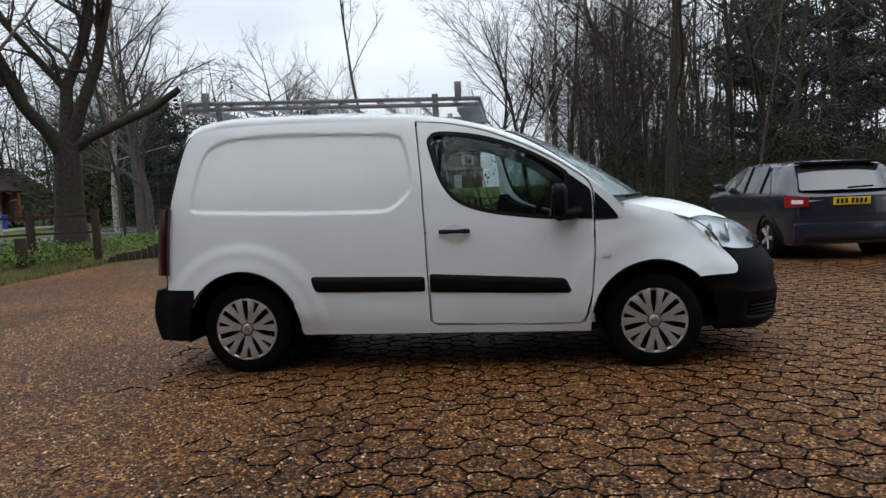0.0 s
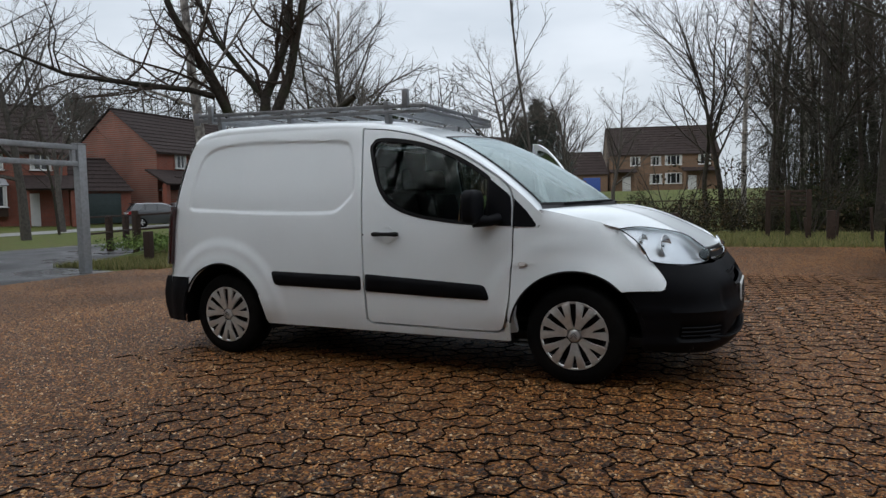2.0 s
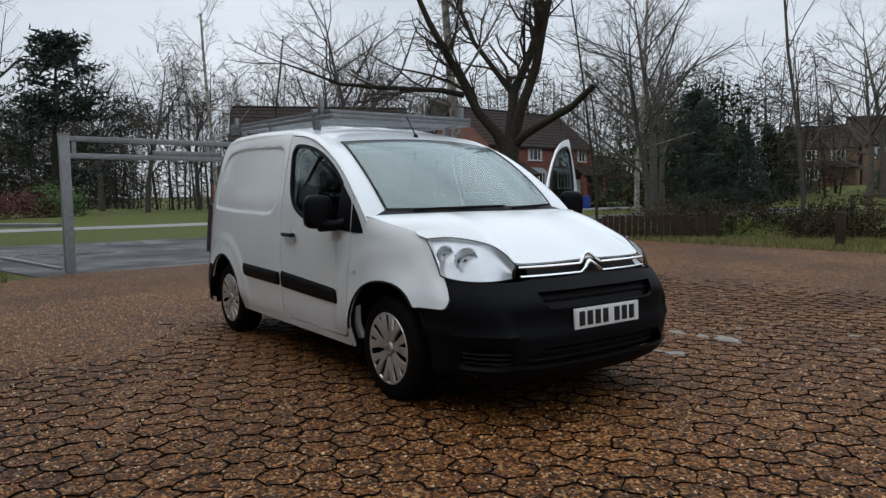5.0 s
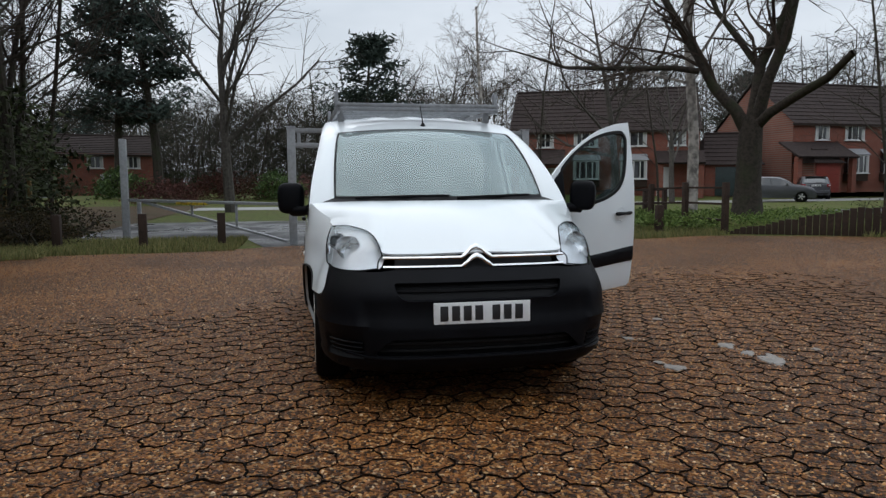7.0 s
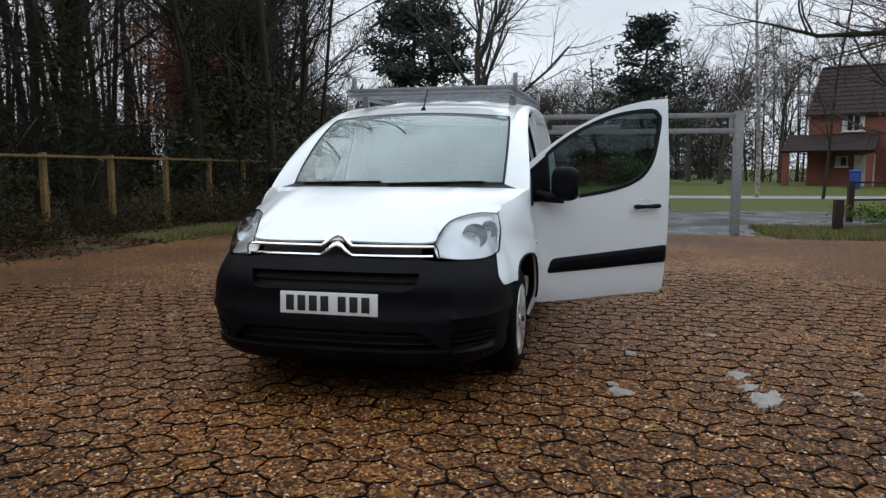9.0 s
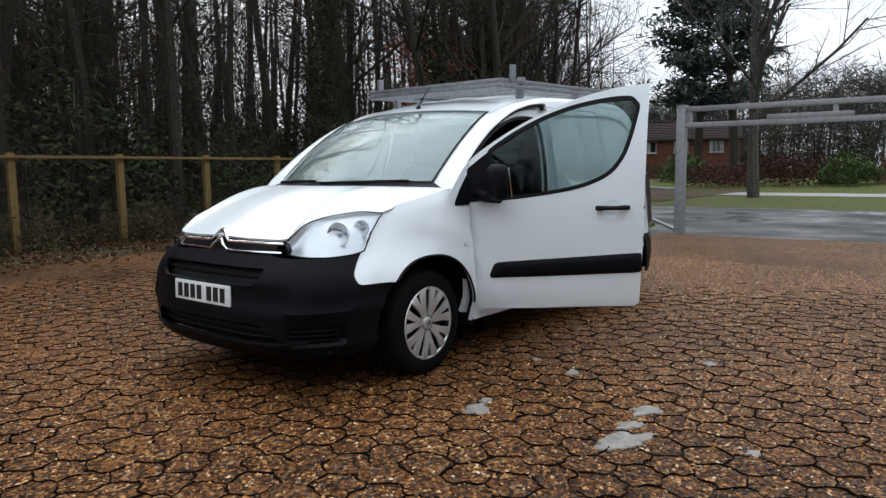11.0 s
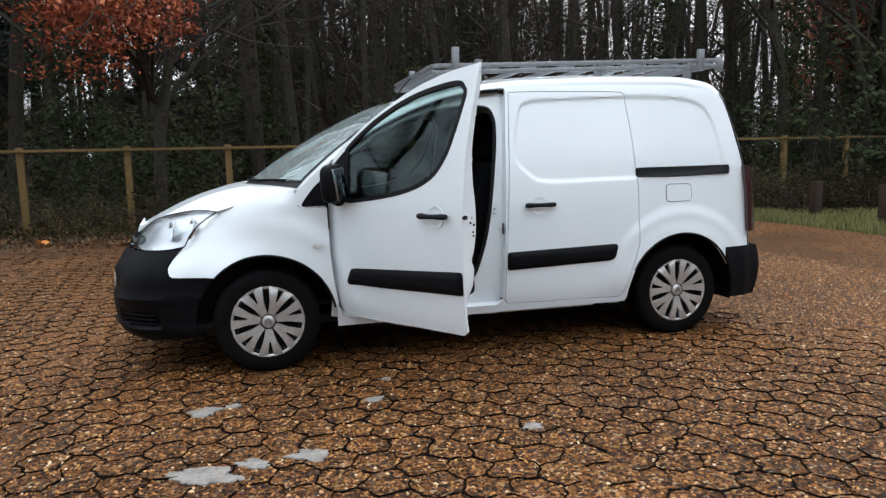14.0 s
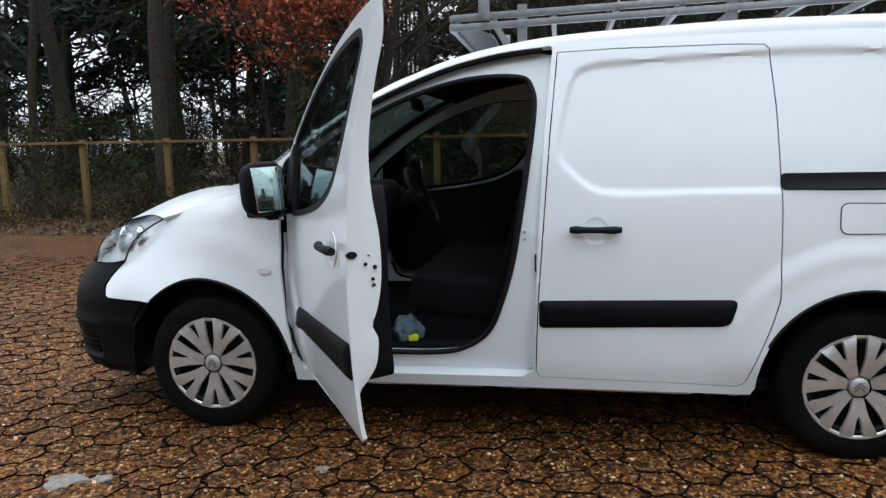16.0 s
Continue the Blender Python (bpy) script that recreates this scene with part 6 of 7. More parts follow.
# front doors
def front_door(side):
    """A front door built shut, on its own pivot at the hinge."""
    flip = side > 0
    hinge = Vector((0.94, side * 0.857, 0.8))
    d = new("front_door")
    d.parent = van
    tagged(d, "white passenger door standing wide open" if side > 0 else "white driver's door, shut")
    out = shrink(DOOR, 0.004)
    hole = shrink(WINDOW, -0.012)
    corner = CORNER
    bits = [part("door_skin", panel(out, skin(side), 0.03, holes=[hole], flip=flip, thick=0.014), WHITE, d)]
    g = part("door_glass", panel(shrink(WINDOW, -0.006), skin(side, -0.012), 0.05, flip=flip, thick=0.004), SIDE_GLASS, d, "tinted side window")
    g.visible_shadow = False
    bits.append(g)
    ring_o, ring_i = shrink(WINDOW, -0.014), shrink(WINDOW, 0.010)
    bits.append(part("window_seal", panel(ring_o, skin(side, 0.0015), 0.025, holes=[ring_i], flip=flip, thick=0.016), DARK_TRIM, d))
    bits.append(part("mirror_base", panel(corner, skin(side, 0.005), 0.04, flip=flip, thick=0.02), BLACK_PLASTIC, d))
    handle(side, 0.09, 0.928, d)
    strip(side, [(-0.084, 0.535), (-0.084, 0.656), (0.775, 0.607), (0.805, 0.595), (0.835, 0.525), (0.82, 0.508), (0.5, 0.515)], d)
    # inner trim panel
    trim = [(-0.02, 0.50), (0.84, 0.46), (0.91, 0.54), (0.93, 0.95), (0.70, 0.99), (0.45, 1.01), (0.20, 1.06), (0.04, 1.14), (-0.03, 1.0)]
    bits.append(part("inner_trim", panel(rounded(trim, 0.05), skin(side, -0.075), 0.06, flip=flip, thick=0.075), CABIN, d))
    # shut face: the door's depth on the lock side, with its latch slot and bolt holes
    depth = table([0.33, 0.43, 0.50, 0.525, 0.56, 0.62, 0.66, 0.70, 0.735, 0.80, 0.95, 1.10, 1.25, 1.40, 1.60, 1.66], [0.005, 0.014, 0.022, 0.045, 0.072, 0.088, 0.090, 0.074, 0.088, 0.104, 0.105, 0.074, 0.052, 0.044, 0.036, 0.018])
    rear = table([0.33, 0.62, 0.906, 1.30, 1.66], [-0.062, -0.084, -0.094, -0.113, -0.142])

    def shut(a, b):
        z = 0.335 + 1.322 * b
        return (rear(z) - 0.003 + 0.012 * a * a, side * (flank(rear(z), z) - 0.002 - depth(z) * a), z)

    face = grid_patch(shut, 5, 70, 0.004)
    bits.append(part("shut_face", face, WHITE, d))
    for z, r, k in ((0.925, 0.011, 0.12), (0.918, 0.003, 0.62), (0.893, 0.0055, 0.52), (0.880, 0.0065, 0.80), (0.845, 0.0050, 0.74), (0.826, 0.0050, 0.78)):
        bm = lathe([(0.0005, -0.004), (r, -0.004), (r, 0.004)], 12, "x")
        px, py, pz = shut(k, (z - 0.335) / 1.322)
        bmesh.ops.transform(bm, matrix=pose(px - 0.001, py, z) @ Matrix.Diagonal((1, 1.6 if r > 0.01 else 1, 1, 1)), verts=bm.verts)
        part("bolt_hole", bm, DARK_TRIM, d)
    # door mirror
    mx_, mz = 0.76, 1.105
    my = flank(mx_, 1.0) + 0.115
    bm = bmesh.new()
    bmesh.ops.create_uvsphere(bm, u_segments=24, v_segments=16, radius=1.0)
    for v in bm.verts:
        x, y, z = v.co
        e = 0.55
        v.co = (math.copysign(abs(x) ** e, x) * 0.058 * (1 if x > 0 else 0.6), math.copysign(abs(y) ** e, y) * 0.092, math.copysign(abs(z) ** e, z) * 0.108)
    bmesh.ops.transform(bm, matrix=pose(mx_, side * my, mz, 0, 0, 28 if side > 0 else -8), verts=bm.verts)
    mir = part("door_mirror", bm, BLACK_PLASTIC, d, "large black door mirror")
    bm = box(0.006, 0.145, 0.175, pose(mx_, side * my, mz, 0, 0, 28 if side > 0 else -8) @ pose(-0.050, 0, -0.088, 0, 7, 0), 0.002)
    part("mirror_glass", bm, MIRROR, mir)
    part("mirror_arm", tube([(0.90, side * (flank(0.90, 1.0) - 0.01), 1.03), (0.85, side * (my - 0.07), 1.015), (mx_, side * (my - 0.02), mz - 0.085)], [0.036, 0.034, 0.045], 10), BLACK_PLASTIC, mir)
    # move the door to its pivot
    d.matrix_basis = Matrix.Translation(hinge)
    for o in d.children:
        o.matrix_parent_inverse = Matrix.Translation(-hinge)
    return d, hinge


front_door(-1)
d, hinge = front_door(1)
# the hinge line leans, so the door tips as it swings
d.matrix_basis = Matrix.Translation(hinge + Vector((-0.014, -0.003, 0.012))) @ Matrix.Rotation(radians(59.0), 4, Vector((-0.036, 0.040, -0.998)))

# door opening on the passenger side: jamb and seal
seal = smooth_line([(0.93, 0.50), (0.86, 0.40), (0.6, 0.385), (0.31, 0.39), (0.19, 0.42), (0.10, 0.49), (0.05, 0.60), (-0.005, 0.80), (-0.055, 1.14), (-0.085, 1.40), (-0.075, 1.50), (-0.02, 1.55), (0.2, 1.545), (0.45, 1.475), (0.70, 1.35), (0.95, 1.17), (1.03, 1.08)], 4)
for s in (-1, 1):
    part("door_seal", tube([(x, s * (flank(x, z) - 0.055), z) for x, z in seal], 0.013, 6), DARK_TRIM, van)
    jamb = [(-0.098, 0.34), (-0.108, 0.62), (-0.118, 0.906), (-0.137, 1.30), (-0.165, 1.635)] + PILLAR[2:] + [(1.165, 1.0), (1.0, 0.96), (1.0, 0.76), (0.99, 0.52), (0.98, 0.40), (0.99, 0.30), (0.9, 0.285), (-0.05, 0.295)]
    part("door_jamb", panel(jamb, skin(s, -0.06), 0.05, holes=[seal], flip=s > 0, thick=0.03), WHITE, van)
    bm = bmesh.new()
    edge = [(x, z) for x, z in [(-0.098, 0.34), (-0.104, 0.62), (-0.112, 0.906), (-0.131, 1.30), (-0.160, 1.62)]]
    a = [bm.verts.new((x, s * (flank(x, z) - 0.004), z)) for x, z in edge]
    b = [bm.verts.new((x + 0.004, s * (flank(x, z) - 0.065), z)) for x, z in edge]
    for i in range(len(edge) - 1):
        bm.faces.new((a[i], a[i + 1], b[i + 1], b[i]))
    part("pillar_return", bm, WHITE, van)
    bm = bmesh.new()
    edge = [(-0.10, 0.300), (0.3, 0.302), (0.86, 0.296), (0.95, 0.32)]
    a = [bm.verts.new((x, s * (flank(x, z) - 0.004), z)) for x, z in edge]
    b = [bm.verts.new((x, s * (flank(x, z) - 0.10), z + 0.03)) for x, z in edge]
    for i in range(len(edge) - 1):
        bm.faces.new((a[i], a[i + 1], b[i + 1], b[i]))
    part("sill_step", bm, WHITE, van)

# passenger side, left bare by the open door: striker, latch slot and, under the roof edge, a black tube drawn as the
# shadow gap
part("aperture_seal", tube([(x, flank(x, z) - 0.022, z - 0.006) for x, z in DOOR_TOP[1:-3]], 0.013, 6), DARK_TRIM, van)
for z in (0.885, 0.915):
    part("door_striker", tube([(-0.055, flank(-0.05, z) - 0.062, z), (-0.052, flank(-0.05, z) - 0.045, z), (-0.045, flank(-0.05, z) - 0.045, z)], 0.005, 6), STEEL, van)
part("check_slot", box(0.006, 0.02, 0.07, pose(-0.098, flank(-0.1, 0.79) - 0.03, 0.755), 0.002), DARK_TRIM, van)

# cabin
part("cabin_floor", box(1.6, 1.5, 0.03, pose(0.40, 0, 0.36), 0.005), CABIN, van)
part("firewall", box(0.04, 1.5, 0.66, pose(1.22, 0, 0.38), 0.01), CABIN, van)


def dash(a, b):
    y = (a - 0.5) * 1.44
    prof = smooth_line([(1.24, 1.06), (1.02, 1.06), (0.84, 1.03), (0.77, 0.96), (0.80, 0.82), (0.88, 0.66), (0.98, 0.5)], 4)
    k = b * (len(prof) - 1)
    i = min(int(k), len(prof) - 2)
    p = Vector(prof[i]).lerp(Vector(prof[i + 1]), k - i)
    hump = 0.05 * math.exp(-((y + 0.36) / 0.16) ** 2) * math.exp(-((p.x - 0.84) / 0.1) ** 2)
    return (p.x - hump - 0.05 * math.exp(-(y / 0.14) ** 2) * step01(b * 2 - 0.5), y, p.y + hump)


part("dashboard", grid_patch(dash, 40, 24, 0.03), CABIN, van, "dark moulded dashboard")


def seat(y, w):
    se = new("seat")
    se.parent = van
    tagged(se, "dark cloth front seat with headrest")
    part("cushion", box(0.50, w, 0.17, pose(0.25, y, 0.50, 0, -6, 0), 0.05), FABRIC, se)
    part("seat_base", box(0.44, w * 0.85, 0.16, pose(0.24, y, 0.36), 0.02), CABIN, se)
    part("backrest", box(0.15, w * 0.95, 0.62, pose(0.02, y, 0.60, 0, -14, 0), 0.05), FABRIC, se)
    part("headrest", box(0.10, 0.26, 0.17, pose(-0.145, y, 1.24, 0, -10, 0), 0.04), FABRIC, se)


seat(-0.38, 0.50)
seat(0.42, 0.48)
seat(0.02, 0.28)
# steering wheel on the right
st = new("steering_wheel")
st.parent = van
m = pose(0.62, -0.38, 0.98, 0, -62, 0)
bm = bmesh.new()
ring = [m @ Vector((0.18 * math.cos(t), 0.18 * math.sin(t), 0)) for t in np.linspace(0, 2 * math.pi, 33)]
part("wheel_rim", tube(ring, 0.016, 8, caps=False), DARK_TRIM, st)
bm = tube([m @ Vector((0.18, 0, 0)), m @ Vector((-0.18, 0, 0))], 0.018, 6)
tube([m @ Vector((0, 0, 0)), m @ Vector((0, 0.18, 0))], 0.018, 6, bm)
part("wheel_spoke", bm, DARK_TRIM, st)
part("steering_column", tube([m @ Vector((0, 0, 0.01)), m @ Vector((0, 0, -0.25))], [0.06, 0.05], 10), CABIN, st)
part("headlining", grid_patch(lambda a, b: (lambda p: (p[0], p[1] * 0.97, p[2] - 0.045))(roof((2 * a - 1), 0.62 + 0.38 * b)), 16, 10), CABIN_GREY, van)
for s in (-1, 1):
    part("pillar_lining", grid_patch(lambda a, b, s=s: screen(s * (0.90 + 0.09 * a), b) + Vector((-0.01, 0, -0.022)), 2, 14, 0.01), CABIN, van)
part("rear_view_mirror", box(0.03, 0.22, 0.065, pose(0.55, 0, 1.46, 0, 15, 0), 0.012), DARK_TRIM, van)

# roof rack, bolted to the roof
rack = thing("roof_rack", "galvanised steel roof rack with cross bars and a front deflector", "roof rack")
for s in (-1, 1):
    for z in (1.835, 1.875):
        part("side_rail", beam((0.27, s * 0.63, z - 0.062), (-1.78, s * 0.63, z), 0.028, 0.022, 0.004), STEEL, rack)
    for x, zt in ((0.13, 1.93), (-1.64, 1.945)):
        part("corner_post", beam((x, s * 0.645, 1.80), (x, s * 0.645, zt), 0.045, 0.03, 0.004), STEEL, rack)
    for x in (-1.56, -0.88, -0.03):
        part("roof_foot", beam((x, s * 0.60, roof_side(x) - 0.01), (x, s * 0.62, 1.86), 0.05, 0.04, 0.004), STEEL, rack)
    part("end_plate", box(0.06, 0.012, 0.10, pose(-1.80, s * 0.63, 1.80), 0.003), STEEL, rack)
for k in range(8):
    x = 0.10 - k * 0.262
    part("cross_bar", beam((x, -0.63, 1.818 - 0.024 * x), (x, 0.63, 1.818 - 0.024 * x), 0.030, 0.022, 0.004), STEEL, rack)
for x, z in ((0.27, 1.778), (0.27, 1.813), (-1.78, 1.84), (-1.78, 1.875)):
    part("end_bar", beam((x, -0.63, z), (x, 0.63, z), 0.026, 0.026, 0.004), STEEL, rack)
part("wind_deflector", grid_patch(lambda a, b: (0.265 - 0.16 * b, (a - 0.5) * (1.18 - 0.2 * b), 1.785 - 0.025 * b + 0.01 * math.sin(math.pi * b)), 8, 6, 0.004), STEEL, rack, "sheet metal wind deflector")

# ---- houses, fences, barrier and cars round the car park ----
def brick_mat(name, a, b, mortar):
    m = bpy.data.materials.new(name)
    m.use_nodes = True
    n, l = m.node_tree.nodes, m.node_tree.links
    p = n["Principled BSDF"]
    p.inputs["Roughness"].default_value = 0.85
    tcx = n.new("ShaderNodeTexCoord")
    mpx = n.new("ShaderNodeMapping")
    mpx.inputs["Rotation"].default_value = (radians(90), 0, 0)
    br = n.new("ShaderNodeTexBrick")
    br.inputs["Color1"].default_value, br.inputs["Color2"].default_value, br.inputs["Mortar"].default_value = (*a, 1), (*b, 1), (*mortar, 1)
    br.inputs["Scale"].default_value = 1.0
    br.inputs["Brick Width"].default_value, br.inputs["Row Height"].default_value, br.inputs["Mortar Size"].default_value = 0.225, 0.075, 0.008
    l.new(tcx.outputs["Object"], mpx.inputs["Vector"])
    l.new(mpx.outputs["Vector"], br.inputs["Vector"])
    ns = n.new("ShaderNodeTexNoise")
    ns.inputs["Scale"].default_value = 0.9
    l.new(tcx.outputs["Object"], ns.inputs["Vector"])
    hs = n.new("ShaderNodeHueSaturation")
    rg = n.new("ShaderNodeMapRange")
    rg.inputs["To Min"].default_value, rg.inputs["To Max"].default_value = 0.65, 1.3
    l.new(ns.outputs["Fac"], rg.inputs["Value"])
    l.new(rg.outputs[0], hs.inputs["Value"])
    l.new(br.outputs["Color"], hs.inputs["Color"])
    l.new(hs.outputs["Color"], p.inputs["Base Color"])
    return m


RED_BRICK = brick_mat("red_brick", (0.20, 0.050, 0.027), (0.15, 0.038, 0.022), (0.15, 0.10, 0.08))
BUFF_BRICK = brick_mat("buff_brick", (0.165, 0.092, 0.052), (0.125, 0.070, 0.040), (0.12, 0.095, 0.07))
ROOF_TILE = mat("brown_roof_tiles", (0.034, 0.024, 0.022), 0.9, spec=0.2, grain=0.4, grain_scale=5, stain=0.35, stain_scale=0.8)
WHITE_PVC = mat("white_window_frame", (0.55, 0.55, 0.54), 0.4, grain=0.06, grain_scale=5)
PANE = mat("dark_window_pane", (0.02, 0.022, 0.025), 0.05, grain=0.2, grain_scale=2, spec=0.8)
NET = mat("pale_curtain", (0.42, 0.42, 0.41), 0.8, grain=0.2, grain_scale=8)
LEAD = mat("grey_lead_roof", (0.22, 0.225, 0.235), 0.6, grain=0.2, grain_scale=8)
BLUE_DOOR = mat("blue_garage_door", (0.025, 0.07, 0.28), 0.5, grain=0.15, grain_scale=6)
RED_DOOR = mat("red_garage_door", (0.20, 0.03, 0.02), 0.5, grain=0.15, grain_scale=6)
DARK_DOOR = mat("dark_green_garage_door", (0.02, 0.035, 0.035), 0.5, grain=0.2, grain_scale=6)
DARK_WOOD = mat("dark_wet_timber", (0.045, 0.026, 0.018), 0.8, grain=0.5, grain_scale=16, stain=0.4, stain_scale=3, bump=0.5, bump_scale=40, spec=0.3, vary=0.35)
FENCE_WOOD = mat("mossy_timber", (0.21, 0.135, 0.052), 0.85, grain=0.4, grain_scale=14, stain=0.5, stain_scale=2.5, stain_color=(0.085, 0.085, 0.03), bump=0.5, bump_scale=40, spec=0.25, vary=0.25)


def window(parent, x, z, w, h, panes=2, name="window", y=0.0):
    """A white-framed window standing a little proud of the wall (local -y is outward)."""
    wn_ = new(name)
    wn_.parent = parent
    for zz in (z, z + h):
        part("frame_rail", box(w + 0.07, 0.07, 0.07, pose(x, y - 0.035, zz - 0.035), 0.01), WHITE_PVC, wn_)
    for k in range(panes + 1):
        part("frame_bar", box(0.065, 0.07, h - 0.07, pose(x - w / 2 + w * k / panes, y - 0.035, z + 0.035), 0.01), WHITE_PVC, wn_)
    for k in range(panes):
        part("pane", box(w / panes - 0.06, 0.01, h - 0.06, pose(x - w / 2 + w * (k + 0.5) / panes, y - 0.02, z + 0.03)), PANE, wn_, smooth=False)
        if k in (0, panes - 1):
            part("curtain", box(w / panes * 0.35, 0.01, h - 0.08, pose(x - w / 2 + w * (k + (0.25 if k == 0 else 0.75)) / panes, y - 0.028, z + 0.04)), NET, wn_, smooth=False)
    part("window_sill", box(w + 0.2, 0.12, 0.05, pose(x, y - 0.06, z - 0.085), 0.01), WHITE_PVC, wn_)


def bay(parent, x, z, w, h):
    window(parent, x, z, w, h, 4, "bay_window", -0.35)
    part("bay_side", box(w + 0.1, 0.38, 0.55, pose(x, -0.18, z - 0.60)), DARK_WOOD, parent)
    part("bay_roof", grid_patch(lambda a, b: (x + (a - 0.5) * (w + 0.3) * (1 - 0.12 * b), -0.48 + 0.48 * b, z + h + 0.06 + 0.42 * b), 2, 2, 0.06), LEAD, parent)
    part("bay_core", box(w, 0.30, h, pose(x, -0.16, z)), PANE, parent)


def pitched(parent, x0, x1, y0, y1, z0, z1, over=0.25, hip=0.0, rows=11, name="roof"):
    """A tiled roof with its ridge along x, in stepped courses."""
    ym = (y0 + y1) / 2
    bm = bmesh.new()
    for sgn, ya in ((-1, y0 - over), (1, y1 + over)):
        prev = None
        for k in range(rows + 1):
            t = k / rows
            y = ya + (ym - ya) * t
            zz = z0 - over * 0.6 + (z1 - z0 + over * 0.6) * t
            h = hip * t
            row = [bm.verts.new((x0 - over * 0.6 + h, y, zz)), bm.verts.new((x1 + over * 0.6 - h, y, zz))]
            if prev:
                bm.faces.new((prev[0], prev[1], row[1], row[0]) if sgn < 0 else (prev[1], prev[0], row[0], row[1]))
            if k < rows:
                lip = [bm.verts.new((v.co.x, v.co.y, v.co.z + 0.05)) for v in row]
                bm.faces.new((row[0], row[1], lip[1], lip[0]) if sgn < 0 else (row[1], row[0], lip[0], lip[1]))
                prev = lip
    if hip:
        for xs, s in ((x0 - over * 0.6, 1), (x1 + over * 0.6, -1)):
            bm.faces.new([bm.verts.new(c) for c in ((xs, y0 - over, z0 - over * 0.6), (xs, y1 + over, z0 - over * 0.6), (xs + s * hip, ym, z1))][:: (-1 if s > 0 else 1)])
    r = part(name, bm, ROOF_TILE, parent, smooth=False)
    part("ridge_tile", tube([(x0 + hip - over * 0.5, ym, z1 + 0.02), (x1 - hip + over * 0.5, ym, z1 + 0.02)], 0.10, 8), ROOF_TILE, r)
    return r


def house(label, a, b, z0, eaves, ridge, depth, brick, windows=(), bays=(), doors=(), leans=(), chimney=None, bargeboard=True):
    """A two-storey house. a, b: ends of its front on the plan, left to right as seen from the car park."""
    a, b = Vector(a), Vector(b)
    w = (b - a).length
    d = (b - a).normalized()
    h = thing("house", label, "house", at=Matrix.Translation((a.x, a.y, z0)) @ pose(0, 0, 0, 0, 0, math.degrees(math.atan2(d.y, d.x))))
    E, R = eaves - z0, ridge - z0
    bm = box(w, depth, E, pose(w / 2, depth / 2, 0))
    for x in (0.0, w):
        vs = [bm.verts.new(c) for c in ((x, 0, E), (x, depth, E), (x, depth / 2, R - 0.08))]
        bm.faces.new(vs if x else vs[::-1])
    part("wall", bm, brick, h, smooth=False)
    pitched(h, 0, w, 0, depth, E, R)
    part("fascia_board", box(w + 0.4, 0.05, 0.18, pose(w / 2, -0.2, E - 0.26)), DARK_WOOD, h)
    for x, z, ww, hh, n in windows:
        window(h, x * w, z * E, ww, hh, n)
    for x, z, ww, hh in bays:
        bay(h, x * w, z * E, ww, hh)
    for x, ww, hh, m in doors:
        dr = part("door", box(ww, 0.06, hh, pose(x * w, -0.02, 0.02), 0.01), m, h)
        part("door_frame", box(ww + 0.14, 0.04, hh + 0.08, pose(x * w, -0.005, 0)), WHITE_PVC, dr)
    for x0, x1, out, low, high in leans:
        part("porch_roof", grid_patch(lambda u, v: (x0 * w + (x1 - x0) * w * u, -out + out * v, low * E + (high - low) * E * v), 2, 5, 0.12), ROOF_TILE, h, smooth=False)
        part("porch_pier", box(0.35, 0.35, low * E - 0.02, pose(x0 * w + 0.25, -out + 0.35, 0)), brick, h)
        part("porch_pier", box(0.35, 0.35, low * E - 0.02, pose(x1 * w - 0.25, -out + 0.35, 0)), brick, h)
    if chimney:
        c = part("chimney", box(0.7, 0.5, 1.6, pose(chimney * w, depth / 2, R - 0.5), 0.02), brick, h)
        part("chimney_pot", lathe([(0.12, 0), (0.13, 0.35), (0.10, 0.36)], 12, "z"), ROOF_TILE, c).location = (chimney * w, depth / 2, R + 1.1)
    return h


def outbuilding(label, a, b, z0, eaves, ridge, depth, brick, door, door_at, dw=2.3):
    a, b = Vector(a), Vector(b)
    w = (b - a).length
    d = (b - a).normalized()
    g = thing("garage", label, "garage", at=Matrix.Translation((a.x, a.y, z0)) @ pose(0, 0, 0, 0, 0, math.degrees(math.atan2(d.y, d.x))))
    bm = box(w, depth, eaves - z0, pose(w / 2, depth / 2, 0))
    part("wall", bm, brick, g, smooth=False)
    pitched(g, 0, w, 0, depth, eaves - z0, ridge - z0, hip=0.6, rows=8)
    for k in door_at:
        dr = part("garage_door", box(dw, 0.06, 2.0, pose(k * w, -0.03, 0.03), 0.01), door, g)
        for q in range(4):
            part("door_rib", box(dw - 0.1, 0.02, 0.04, pose(k * w, -0.065, 0.3 + 0.45 * q)), door, dr)
    return g


W = [(0.19, 0.755, 1.1, 0.95, 2), (0.41, 0.755, 1.6, 0.95, 3), (0.665, 0.755, 1.6, 0.95, 3), (0.885, 0.755, 1.1, 0.95, 2)]
BAYS = [(0.415, 0.28, 1.7, 1.2), (0.665, 0.28, 1.7, 1.2)]
DOORS = [(0.245, 0.95, 2.0, WHITE_PVC), (0.83, 0.95, 2.0, WHITE_PVC)]
PORCHES = [(-0.09, 0.30, 1.9, 0.50, 0.72), (0.78, 1.02, 1.5, 0.50, 0.68)]
house("red-brick terraced house with brown tiled roof and white bay windows", (-42.8, 13.5), (-37.5, 25.1), 0.05, 4.75, 7.9, 8.0, RED_BRICK, W + [(0.15, 0.30, 0.6, 0.6, 1)], BAYS, DOORS, PORCHES)
